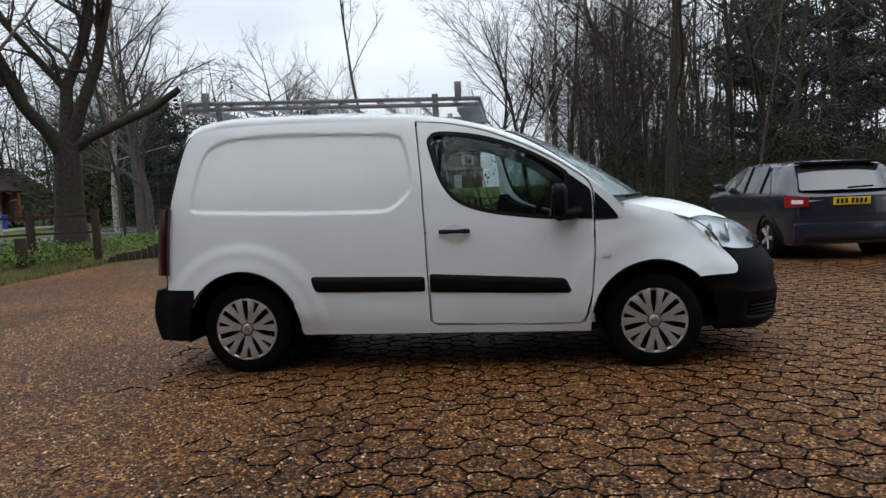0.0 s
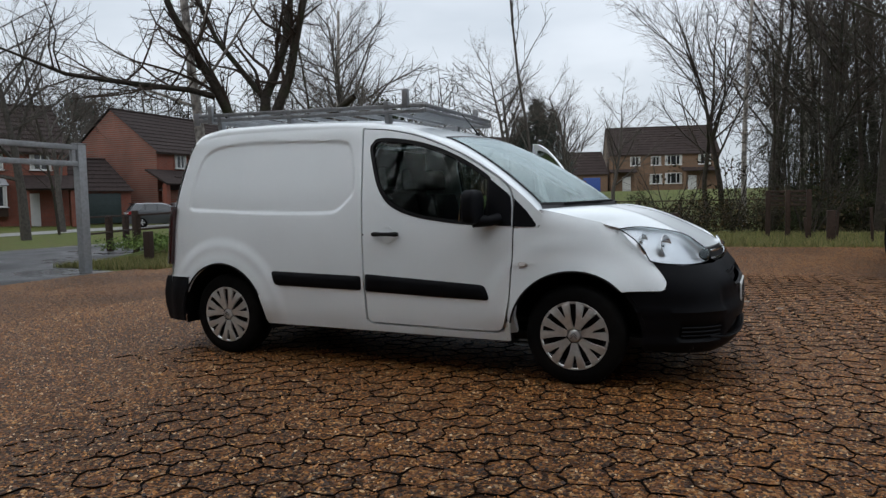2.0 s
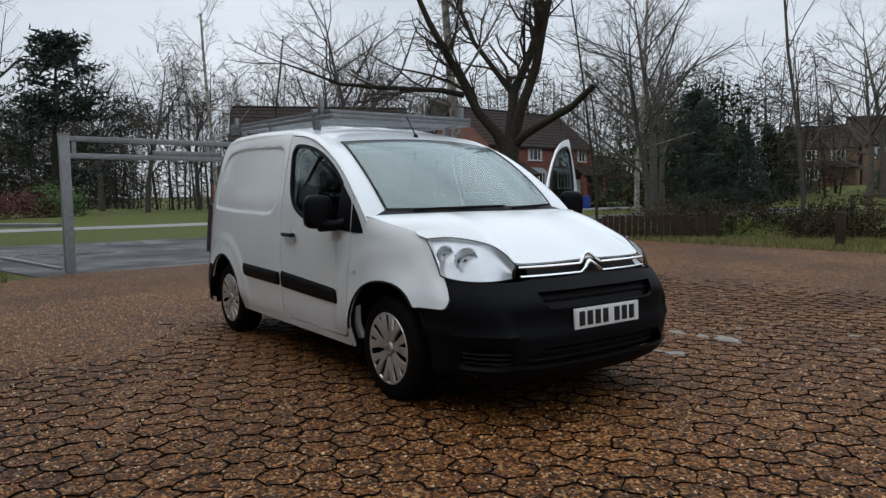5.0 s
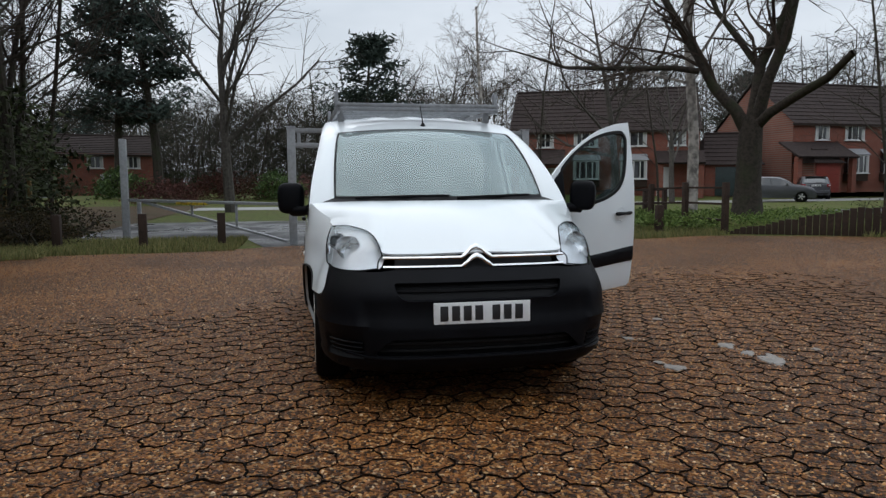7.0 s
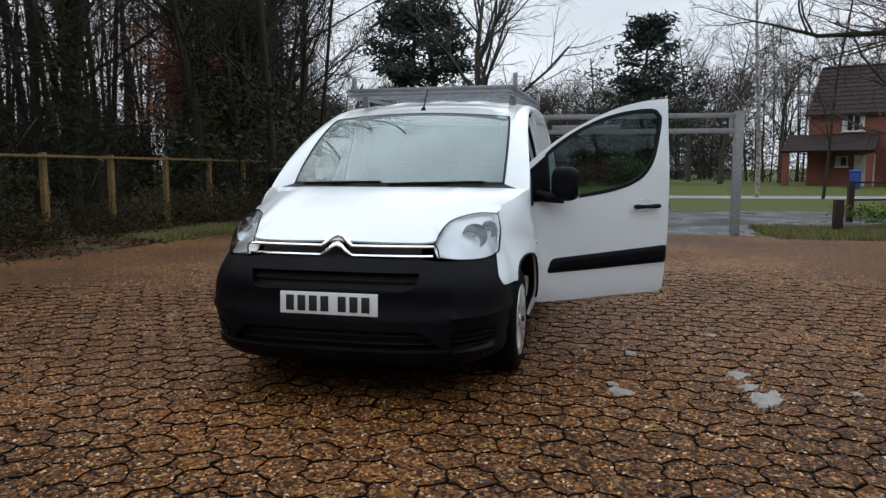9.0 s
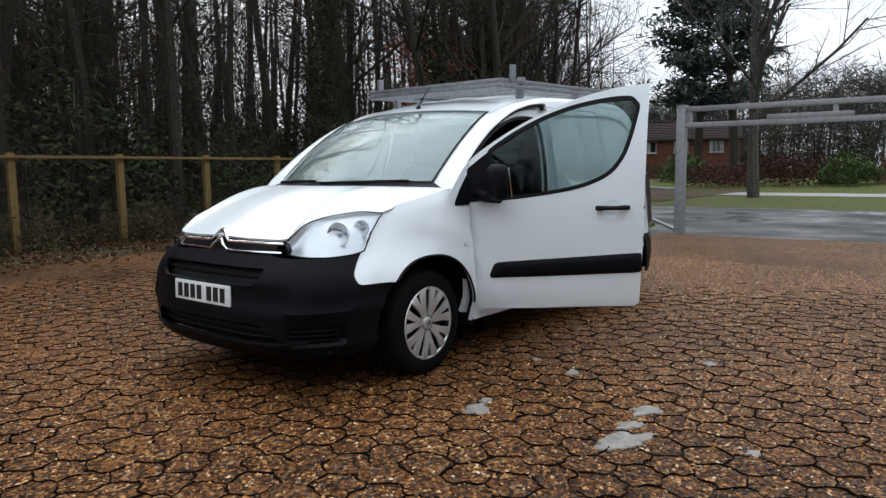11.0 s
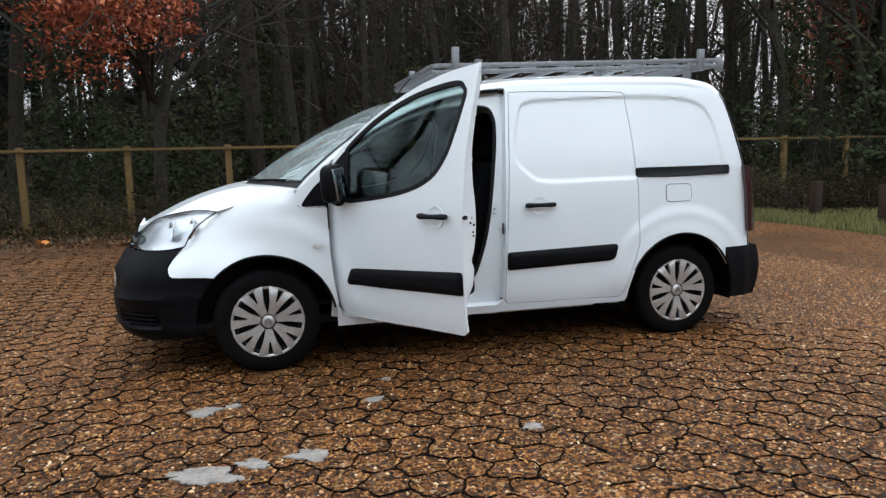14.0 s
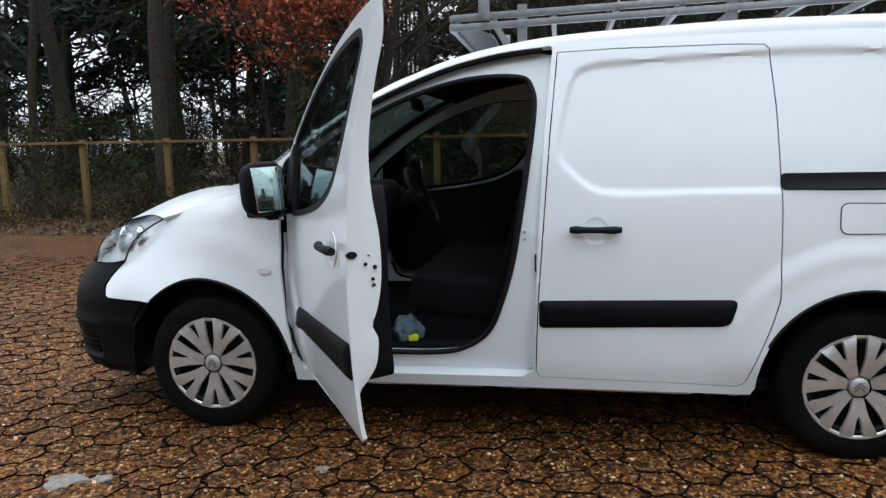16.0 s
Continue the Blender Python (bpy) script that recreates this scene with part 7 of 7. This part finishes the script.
outbuilding("low brick garage with a tiled roof between houses", (-38.6, 26.2), (-37.2, 29.6), 0.1, 2.4, 4.6, 7, RED_BRICK, DARK_DOOR, (0.5,))
house("red-brick house with brown tiled roof and white windows", (-36.8, 31.6), (-37.8, 44.2), 0.35, 5.15, 8.3, 8.0, RED_BRICK, W + [(0.13, 0.30, 0.6, 0.6, 1)], BAYS, DOORS, PORCHES)
outbuilding("brick garage with a red door", (-35.0, 31.9), (-35.2, 34.1), 0.35, 2.45, 3.2, 1.6, RED_BRICK, RED_DOOR, (0.5,), 1.9)
outbuilding("low red-brick garage with a tiled roof", (-37.6, 44.6), (-36.6, 48.6), 0.4, 2.6, 4.6, 6.5, RED_BRICK, DARK_DOOR, (0.3,))
house("buff-brick house with dark tiled roof", (-35.6, 50.5), (-30.6, 55.5), 0.5, 4.9, 7.6, 8.0, BUFF_BRICK, [(0.2, 0.7, 0.9, 0.9, 2), (0.6, 0.7, 1.3, 0.9, 3), (0.85, 0.7, 0.9, 0.9, 2), (0.25, 0.22, 1.3, 1.1, 3), (0.7, 0.22, 1.3, 1.1, 3)], (), [(0.48, 0.9, 1.9, WHITE_PVC)])
house("buff-brick house with dark tiled roof and white windows", (-17.6, 93.7), (-3.6, 98.0), 1.9, 7.1, 11.1, 9.0, BUFF_BRICK, [(0.24, 0.69, 1.3, 1.2, 2), (0.43, 0.69, 1.3, 1.2, 2), (0.59, 0.69, 2.2, 1.3, 3), (0.87, 0.69, 1.6, 1.3, 2), (0.43, 0.20, 1.6, 1.3, 2), (0.59, 0.20, 2.2, 1.4, 3)], (), [(0.76, 1.0, 2.0, WHITE_PVC), (0.16, 1.0, 2.0, WHITE_PVC)], [(0.0, 0.25, 1.4, 0.52, 0.60), (0.66, 1.0, 1.4, 0.52, 0.62)])
outbuilding("buff-brick garage with a blue door", (-23.0, 90.8), (-17.6, 92.5), 1.9, 4.5, 7.6, 7, BUFF_BRICK, BLUE_DOOR, (0.62,), 2.3)
house("distant buff-brick house with a dark roof", (-37.2, 77.4), (-32.0, 81.7), 1.4, 6.2, 8.8, 9.0, BUFF_BRICK, [(0.25, 0.68, 1.5, 1.1, 3), (0.7, 0.68, 1.5, 1.1, 3), (0.3, 0.22, 1.5, 1.2, 3)], (), [(0.6, 1.0, 2.0, RED_DOOR)], [(0.4, 1.0, 1.3, 0.5, 0.66)])
house("distant red-brick house among the trees", (-41.6, 81.0), (-37.6, 83.0), 1.5, 6.2, 8.6, 9.0, RED_BRICK, [(0.5, 0.68, 1.5, 1.1, 3), (0.5, 0.2, 1.6, 1.2, 3)], (), ())
house("distant buff-brick house behind a brick wall", (-31.6, 81.9), (-25.0, 88.0), 1.5, 6.4, 9.8, 9.0, BUFF_BRICK, [(0.2, 0.68, 1.2, 1.1, 2), (0.6, 0.68, 1.5, 1.1, 3)], (), [(0.4, 1.0, 2.0, WHITE_PVC)])
house("red-brick house glimpsed between woodland trunks", (10.5, -40.0), (3.5, -40.0), 0.0, 3.4, 5.2, 8.0, RED_BRICK, [(0.3, 0.66, 1.0, 0.9, 2), (0.7, 0.66, 1.0, 0.9, 2), (0.5, 0.2, 1.2, 1.0, 2)], (), ())
house("red-brick house seen through trees beyond the green", (-52.0, -24.5), (-55.5, -13.0), 0.2, 3.6, 5.2, 8.0, RED_BRICK, [(0.2, 0.66, 1.0, 0.9, 2), (0.42, 0.66, 0.8, 0.9, 1), (0.62, 0.66, 1.1, 0.9, 2), (0.85, 0.66, 1.0, 0.9, 2), (0.3, 0.2, 1.2, 1.0, 2), (0.7, 0.2, 1.2, 1.0, 2)], (), ())
w_ = part("garden_wall", box(8.5, 0.25, 1.9, pose(-21.0, 76.0, 1.3, 0, 0, 25)), RED_BRICK, None, smooth=False)
tagged(w_, "red-brick garden wall", "wall", kind="structure")

# galvanised height barrier and swing gate
PA, PB, PT = (-8.49, -1.18), (-8.84, 3.74), (-10.87, -4.88)
bar = thing("height_barrier", "grey galvanised height barrier over the entrance", "barrier")
for x, y in (PA, PB):
    p_ = part("post", beam((x, y, -0.05), (x, y, 2.30), 0.16, 0.16, 0.01), GREY_STEEL, bar)
    part("post_cap", box(0.18, 0.18, 0.02, pose(x, y, 2.30), 0.004), GREY_STEEL, p_)
for z in (1.95, 2.24):
    part("cross_beam", beam((*PA, z), (*PB, z), 0.09, 0.10, 0.006), GREY_STEEL, bar)
for t in (0.03, 0.5, 0.97):
    x, y = PA[0] + (PB[0] - PA[0]) * t, PA[1] + (PB[1] - PA[1]) * t
    part("spacer", beam((x, y, 1.95), (x, y, 2.24), 0.07, 0.07, 0.004), GREY_STEEL, bar)
part("hanging_plate", box(0.03, 1.3, 0.09, pose(-8.60, 0.9, 1.99, 0, 0, 4), 0.004), STEEL, bar)
gate = thing("swing_gate", "low galvanised swing gate with a diagonal brace", "gate")
part("tall_post", beam((*PT, -0.05), (*PT, 2.19), 0.14, 0.14, 0.01), GREY_STEEL, gate)
ga, gb = Vector((PT[0] + 0.05, PT[1] + 0.1, 0)), Vector((PA[0] - 0.1, PA[1] - 0.12, 0))
part("top_rail", beam(ga + Vector((0, 0, 0.84)), gb + Vector((0, 0, 0.78)), 0.06, 0.10, 0.006), GREY_STEEL, gate)
part("brace", beam(ga.lerp(gb, 0.1) + Vector((0, 0, 0.80)), gb + Vector((0, 0, 0.03)), 0.05, 0.08, 0.006), GREY_STEEL, gate)
for t in (0.42, 0.70):
    q = ga.lerp(gb, t)
    part("upright", beam(q + Vector((0, 0, 0.80 - 0.80 * (t - 0.1) / 0.9)), q + Vector((0, 0, 0.80)), 0.05, 0.05, 0.004), GREY_STEEL, gate)
TAPE = mat("hazard_tape", (0.55, 0.38, 0.02), 0.5, grain=0.85, grain_scale=18)
part("hazard_tape", beam(ga.lerp(gb, 0.33) + Vector((0.04, 0, 0.785)), ga.lerp(gb, 0.52) + Vector((0.04, 0, 0.775)), 0.05, 0.11, 0.002), TAPE, gate, "worn yellow and black tape")
p2 = thing("steel_post", "short grey galvanised post by the verge", "post")
part("post", beam((-10.9, -4.6, -0.05), (-10.9, -4.6, 0.8), 0.08, 0.08, 0.006), GREY_STEEL, p2)


# timber bollards
def bollard(x, y, h=0.69, w=0.15):
    b_ = thing("timber_bollard", "short square dark wooden bollard beside the gravel", "bollard", "timber bollards round the car park", at=pose(x, y, ground_z(x, y) - 0.05, 0, 0, (x * 50) % 20))
    bm = box(w, w, h, None, 0.012)
    for v in bm.verts:
        if v.co.z > h - 0.001:
            v.co.x *= 0.7
            v.co.y *= 0.7
    part("bollard_post", bm, DARK_WOOD, b_)


for x, y in ((-8.28, -3.97), (-8.30, -2.54), (-8.35, -5.5), (-8.7, -7.6), (0.69, 10.2), (-1.28, 10.5), (-9.4, 5.7), (-8.75, 6.89), (6.3, 11.0), (3.6, 11.0)):
    bollard(x, y)


def rail_fence(name, label, pts, post_h, rails, wood, post_w=0.11, z0=-0.05):
    f = thing(name, label, "fence")
    for i, (x, y, z) in enumerate(pts):
        part("post", box(post_w, post_w * 0.8, post_h, pose(x, y, z + z0, 0, 0, (x * 37) % 9), 0.008), wood, f)
        if i:
            xa, ya, za = pts[i - 1]
            for h in rails:
                part("rail", beam((xa, ya + 0.06, za + h), (x, y + 0.06, z + h), 0.045, 0.085, 0.006), wood, f)
    return f


rail_fence("woodland_fence", "mossy timber post and rail fence along the wood", [(13.64 - 1.68 * k, -8.2 + 0.06 * math.sin(k), 0.06) for k in range(18)], 1.50, (1.39,), FENCE_WOOD)
rail_fence("timber_fence", "dark wet timber rail fence under the old tree", [(-7.9, 7.98, 0.10), (-9.15, 7.75, 0.10), (-10.5, 7.6, 0.06), (-11.8, 7.5, 0.0)], 1.12, (0.95, 0.60, 0.25), DARK_WOOD, 0.13)
rail_fence("timber_fence", "dark broken timber rail fence by the road", [(-13.0, 7.0, 0.0), (-13.7, 8.3, 0.0), (-14.35, 9.4, 0.0), (-15.0, 10.4, 0)], 1.0, (0.92, 0.5), DARK_WOOD, 0.15)
rail_fence("paddock_fence", "dark three-rail fence round the far green", [(-8.6, 27.5, 0), (-6.6, 27.4, 0), (-4.5, 26.6, 0), (-2.6, 26, 0), (-0.8, 25.2, 0), (1.0, 24.6, 0), (2.8, 24, 0)], 1.05, (0.95, 0.62, 0.3), DARK_WOOD, 0.12)
rail_fence("board_fence", "short dark board fence standing in scrub", [(2.45, 12.6, 0.16), (2.85, 12.35, 0.16), (3.25, 12.05, 0.16)], 1.12, (1.04, 0.94, 0.84, 0.74), DARK_WOOD, 0.10)
for k in range(9):
    s_ = thing("stake", "thin leaning dark stake in the grass", "stake", "old stakes in the scrub", at=pose(3.2 + 0.55 * k, 11.2 + 0.5 * math.sin(k * 2.1), 0.10, 0, (k * 37) % 14 - 7, 0))
    part("stake_post", box(0.05, 0.05, 0.55 + 0.1 * (k % 3), None, 0.005), DARK_WOOD, s_)

# low timber edging with upright boards
edge_pts = [(-7.95, 7.95), (-6.9, 8.85), (-5.8, 9.75), (-4.9, 10.4), (-4.0, 10.9)]
edging = tagged(new("timber_edging"), "low retaining edge of dark upright boards", "edging", kind="structure")
for (xa, ya), (xb, yb) in zip(edge_pts, edge_pts[1:]):
    a, b = Vector((xa, ya, 0)), Vector((xb, yb, 0))
    n_ = int((b - a).length / 0.125)
    ang = math.degrees(math.atan2(yb - ya, xb - xa))
    for k in range(n_):
        q = a.lerp(b, (k + 0.5) / n_)
        run = (q - Vector((edge_pts[0][0], edge_pts[0][1], 0))).length
        hgt = 0.05 + 0.50 * min(1.0, run / 2.6) + 0.02 * math.sin(k * 7.3 + xa)
        part("board", box(0.115, 0.035, hgt, pose(q.x, q.y, ground_z(q.x, q.y) - 0.03, 0, 0, ang), 0.004), DARK_WOOD, edging)


# soil bank behind the edging and under the old tree
def bank(a, b):
    x = -11.6 + 11.5 * a
    y = 5.2 + 9.0 * b
    line = float(np.interp(x, [p[0] for p in edge_pts], [p[1] for p in edge_pts], left=7.9, right=11.2))
    inn = step01((y - line - 0.02) / 1.2) if x > -7.95 else step01((y - 6.2) / 3.0) * step01((-x - 8.0) / 1.2)
    h = 0.46 * inn * (step01((x + 8.1) / 3.0) * step01((-2.4 - x) / 1.6) if x > -7.95 else 0.55)
    h = h * step01((14.2 - y) / 2.0) + 0.03 * noise.noise((x * 1.5, y * 1.5, 0)) * inn
    return (x, y, ground_z(x, y) - 0.030 + h)


tagged(part("grass_bank", grid_patch(bank, 60, 50), GRASS), "low grassy bank behind the timber edging", "ground", kind="structure")


# dark blue hatchback parked beyond the van
CAR_PAINT = mat("dark_blue_grey_paint", (0.012, 0.016, 0.028), 0.22, coat=0.8, grain=0.15, grain_scale=150, stain=0.2)
# base paler than the side glass, lifted for the sky reflected in it
REAR_GLASS = mat("sloping_tinted_glass", (0.035, 0.042, 0.048), 0.05, spec=1.0, coat=1.0, grain=0.1, grain_scale=2)
CAR_GLASS = mat("dark_car_glass", (0.015, 0.017, 0.018), 0.04, spec=0.9, grain=0.1, grain_scale=2)


def hatchback(label, paint, m, plate, lit=False):
    """A five-door hatchback, built along +x with its tail at x = 0."""
    L = 3.98
    car = thing("car", label, "car", at=m @ Matrix.Diagonal((1, 1, 0.985, 1)))
    top = table([0, 0.10, 0.35, 0.8, 1.5, 2.1, 2.5, 2.75, 3.2, 3.6, 3.85, 3.98], [0.90, 1.02, 1.38, 1.46, 1.47, 1.42, 1.24, 1.06, 0.98, 0.88, 0.74, 0.55])
    belt = table([0, 0.3, 1.0, 2.0, 2.75, 3.4, 3.98], [0.96, 0.98, 0.95, 0.91, 0.90, 0.82, 0.55])
    plan = table([0, 0.08, 0.3, 0.8, 2.0, 3.0, 3.6, 3.85, 3.98], [0.70, 0.78, 0.84, 0.862, 0.865, 0.85, 0.79, 0.68, 0.52])

    def shell(u, v):
        x = L * u
        w, zb, zt = plan(x), belt(x), top(x)
        t = 2 * v - 1
        a = abs(t)
        if a > 0.55:
            k = (a - 0.55) / 0.45
            z, y = zb + (0.22 - zb) * k, w * (1 - 0.05 * k ** 2) + 0.015 * math.sin(math.pi * k)
        elif a > 0.28:
            k = (a - 0.28) / 0.27
            z, y = zt - 0.05 + (zb - zt + 0.05) * k, w - (0.17 * min(1.0, max(0.05, (zt - zb) / 0.5))) * (1 - k)
        else:
            k = a / 0.28
            z, y = zt - 0.05 * k ** 2.5, (w - 0.17 * min(1.0, max(0.05, (zt - zb) / 0.5))) * k
        return (x, math.copysign(y, t), z)

    bm = grid_patch(lambda a, b: shell(a, b), 60, 40)
    body = part("body", bm, paint, car)
    # tail panel and nose
    part("tail_panel", grid_patch(lambda a, b: (0.0 - 0.03 * math.sin(math.pi * b) + 0.06 * abs(2 * a - 1) ** 3, (2 * a - 1) * 0.76, 0.24 + 0.70 * b), 16, 8), paint, body)
    part("nose_panel", grid_patch(lambda a, b: (L - 0.02 - 0.1 * abs(2 * a - 1) ** 3, (2 * a - 1) * 0.6, 0.22 + 0.36 * b), 12, 5), paint, body)
    for y in (-1, 1):
        q = rounded([(0.62, 0.985), (2.62, 0.955), (2.40, 1.14), (2.05, 1.33), (1.5, 1.40), (0.95, 1.38)], 0.05)

        def glass(x, z):
            w, zb, zt = plan(x), belt(x), top(x) - 0.05
            k = min(1.0, max(0.0, (zt - z) / max(zt - zb, 0.05)))
            return (x, y * (w - (0.17 * min(1.0, max(0.05, (zt + 0.05 - zb) / 0.5))) * (1 - k) + 0.010), z)
        part("side_window", panel(q, glass, 0.05, flip=y > 0, thick=0.01), CAR_GLASS, car)
        for x in (0.98, 1.62):
            part("pillar", beam(glass(x, 0.97), glass(x - 0.04, 1.385), 0.045, 0.018, 0.004), DARK_TRIM, car)
        part("wing_mirror", box(0.10, 0.20, 0.13, pose(2.45, y * 0.98, 0.97, 0, 0, 0), 0.035), paint, car)
        # lamp wrapped round the corner, with its clear lens
        def corner(a, b, out=0.0, y=y):
            x = 0.26 * a ** 2
            return (x - 0.045 - out, y * (0.60 + 0.235 * min(1.0, a * 1.3) ** 0.8 + out), 0.785 + 0.02 * (1 - a) + (0.19 - 0.05 * (1 - a)) * b)
        tl_ = part("tail_light", grid_patch(corner if y < 0 else (lambda a, b: corner(1 - a, b)), 12, 5, 0.012), CAR_RED, car)
        part("reverse_lens", grid_patch(lambda a, b: corner(0.18 + 0.44 * (a if y < 0 else 1 - a), 0.30 + 0.34 * b, 0.010), 6, 3, 0.006), PLATE_WHITE, tl_)
        for x in (0.72, 3.19):
            m_ = pose(x, y * 0.775, 0.30, 0, 0, 0 if y < 0 else 180)
            wh = new("wheel")
            wh.parent = car
            wh.matrix_basis = m_
            part("tyre", lathe([(0.20, -0.09), (0.27, -0.10), (0.298, -0.07), (0.30, 0.06), (0.27, 0.09), (0.2, 0.08)], 36), RUBBER, wh)
            part("rim", lathe([(0.20, -0.085), (0.19, -0.09), (0.18, -0.05), (0.0005, -0.045)], 36), DARK_TRIM, wh)
            for k in range(5):
                a = 2 * math.pi * k / 5
                part("spoke", beam((0.02 * math.cos(a), -0.085, 0.02 * math.sin(a)), (0.19 * math.cos(a), -0.09, 0.19 * math.sin(a)), 0.05, 0.02, 0.005), SILVER, wh)
            part("wheel_well", lathe([(0.345, -0.115), (0.345, 0.1), (0.0005, 0.1)], 30), DARK_TRIM, wh)
    rw = [(-0.67, 1.035), (0.67, 1.035), (0.60, 1.385), (-0.60, 1.385)]
    part("rear_window", panel(rounded(rw, 0.04), lambda a, b: (float(np.interp(b, [0.9, 1.02, 1.38], [0.0, 0.085, 0.335])) - 0.050 + 0.05 * abs(a / 0.66) ** 3, a, b), 0.08, flip=True, thick=0.0), REAR_GLASS, car)
    part("spoiler", box(0.24, 1.22, 0.035, pose(0.31, 0, 1.415, 0, 2, 0), 0.015), DARK_TRIM, car)
    part("rear_wiper", beam((0.055, 0.0, 1.06), (0.075, -0.36, 1.075), 0.02, 0.02), DARK_TRIM, car)
    pl_ = part("number_plate", box(0.012, 0.52, 0.11, pose(-0.045, 0, 0.815, 0, -6, 0), 0.003), plate, car)
    for k in range(7):
        part("plate_bar", box(0.004, 0.04, 0.072, pose(-0.053, -0.19 + k * 0.06 + (0.03 if k > 3 else 0), 0.835, 0, -6, 0)), INK, pl_)
    part("rear_bumper", box(0.10, 1.60, 0.26, pose(0.0, 0, 0.30), 0.04), paint, car)
    part("bumper_insert", box(0.10, 1.35, 0.10, pose(-0.012, 0, 0.29), 0.03), DARK_TRIM, car)
    return car


hatchback("dark blue-grey hatchback parked facing away on gravel", CAR_PAINT, pose(5.31, 5.13, 0.0, 0, -1.6, 93.5), PLATE_YELLOW)
SILVER_PAINT = mat("silver_car_paint", (0.42, 0.44, 0.46), 0.3, metal=0.4, coat=0.6, grain=0.1, grain_scale=40)
GREY_PAINT = mat("dark_grey_car_paint", (0.05, 0.052, 0.06), 0.3, coat=0.6, grain=0.1, grain_scale=40)
hatchback("dark car parked in front of brick houses", GREY_PAINT, pose(-31.5, 24.2, -0.03, 0, 0, 55), PLATE_WHITE)
hatchback("silver car parked on the far estate road", SILVER_PAINT, pose(-33.0, 70.0, ground_z(-33.0, 70.0), 0, 0, 108), PLATE_YELLOW)
hatchback("silver car parked beside the red-brick house", SILVER_PAINT, pose(-47.5, -22.0, -0.03, 0, 0, 75), PLATE_WHITE)
hatchback("dark car parked beside the houses", GREY_PAINT, pose(-33.0, 30.5, 0.0, 0, 0, 150), PLATE_WHITE)

# wheelie bins and bits on the ground
BIN_BLUE = mat("blue_plastic", (0.02, 0.06, 0.32), 0.5, grain=0.2, grain_scale=10)
for x, y in ((-38.3, 14.9), (-35.2, 40.6)):
    b_ = thing("wheelie_bin", "blue plastic wheelie bin by a house", "bin", at=pose(x, y, ground_z(x, y) - 0.04, 0, 0, 70))
    part("bin_body", box(0.55, 0.6, 0.95, None, 0.04), BIN_BLUE, b_)
    part("bin_lid", box(0.58, 0.66, 0.08, pose(0, 0, 0.95, 4, 0, 0), 0.02), BIN_BLUE, b_)
ORANGE = mat("orange_scrap", (0.65, 0.22, 0.02), 0.6, grain=0.2, grain_scale=30)
o = part("litter_scrap", grid_patch(lambda a, b: (0.16 * a, 0.07 * b, 0.05 + 0.03 * math.sin(5 * a + 3 * b)), 6, 4, 0.004), ORANGE)
o.matrix_world = pose(4.55, -6.75, 0.0, 0, -12, 30)
tagged(o, "crumpled orange scrap of plastic among leaves", "litter")

# things left in the footwell
CLOTH = mat("blue_grey_cloth", (0.085, 0.13, 0.165), 0.9, grain=0.3, grain_scale=40)
HIVIS = mat("bright_yellow_plastic", (0.62, 0.72, 0.02), 0.5, grain=0.1, grain_scale=30)
bm = bmesh.new()
bmesh.ops.create_icosphere(bm, subdivisions=4, radius=1.0)
for v in bm.verts:
    f = 1 + 0.35 * noise.noise(v.co * 1.6) + 0.18 * noise.noise(v.co * 4)
    v.co = (v.co.x * 0.075 * f, v.co.y * 0.08 * f, max(-0.02, v.co.z * 0.075 * f))
cl_ = part("crumpled_cloth", bm, CLOTH)
cl_.matrix_world = pose(0.50, 0.62, 0.415)
tagged(cl_, "crumpled blue-grey cloth on the cab floor", "cloth")
y_ = part("tape_block", box(0.045, 0.03, 0.028, None, 0.005), HIVIS)
y_.matrix_world = pose(0.46, 0.69, 0.395, 0, 0, 20)
tagged(y_, "small bright yellow block on the cab floor", "clutter")
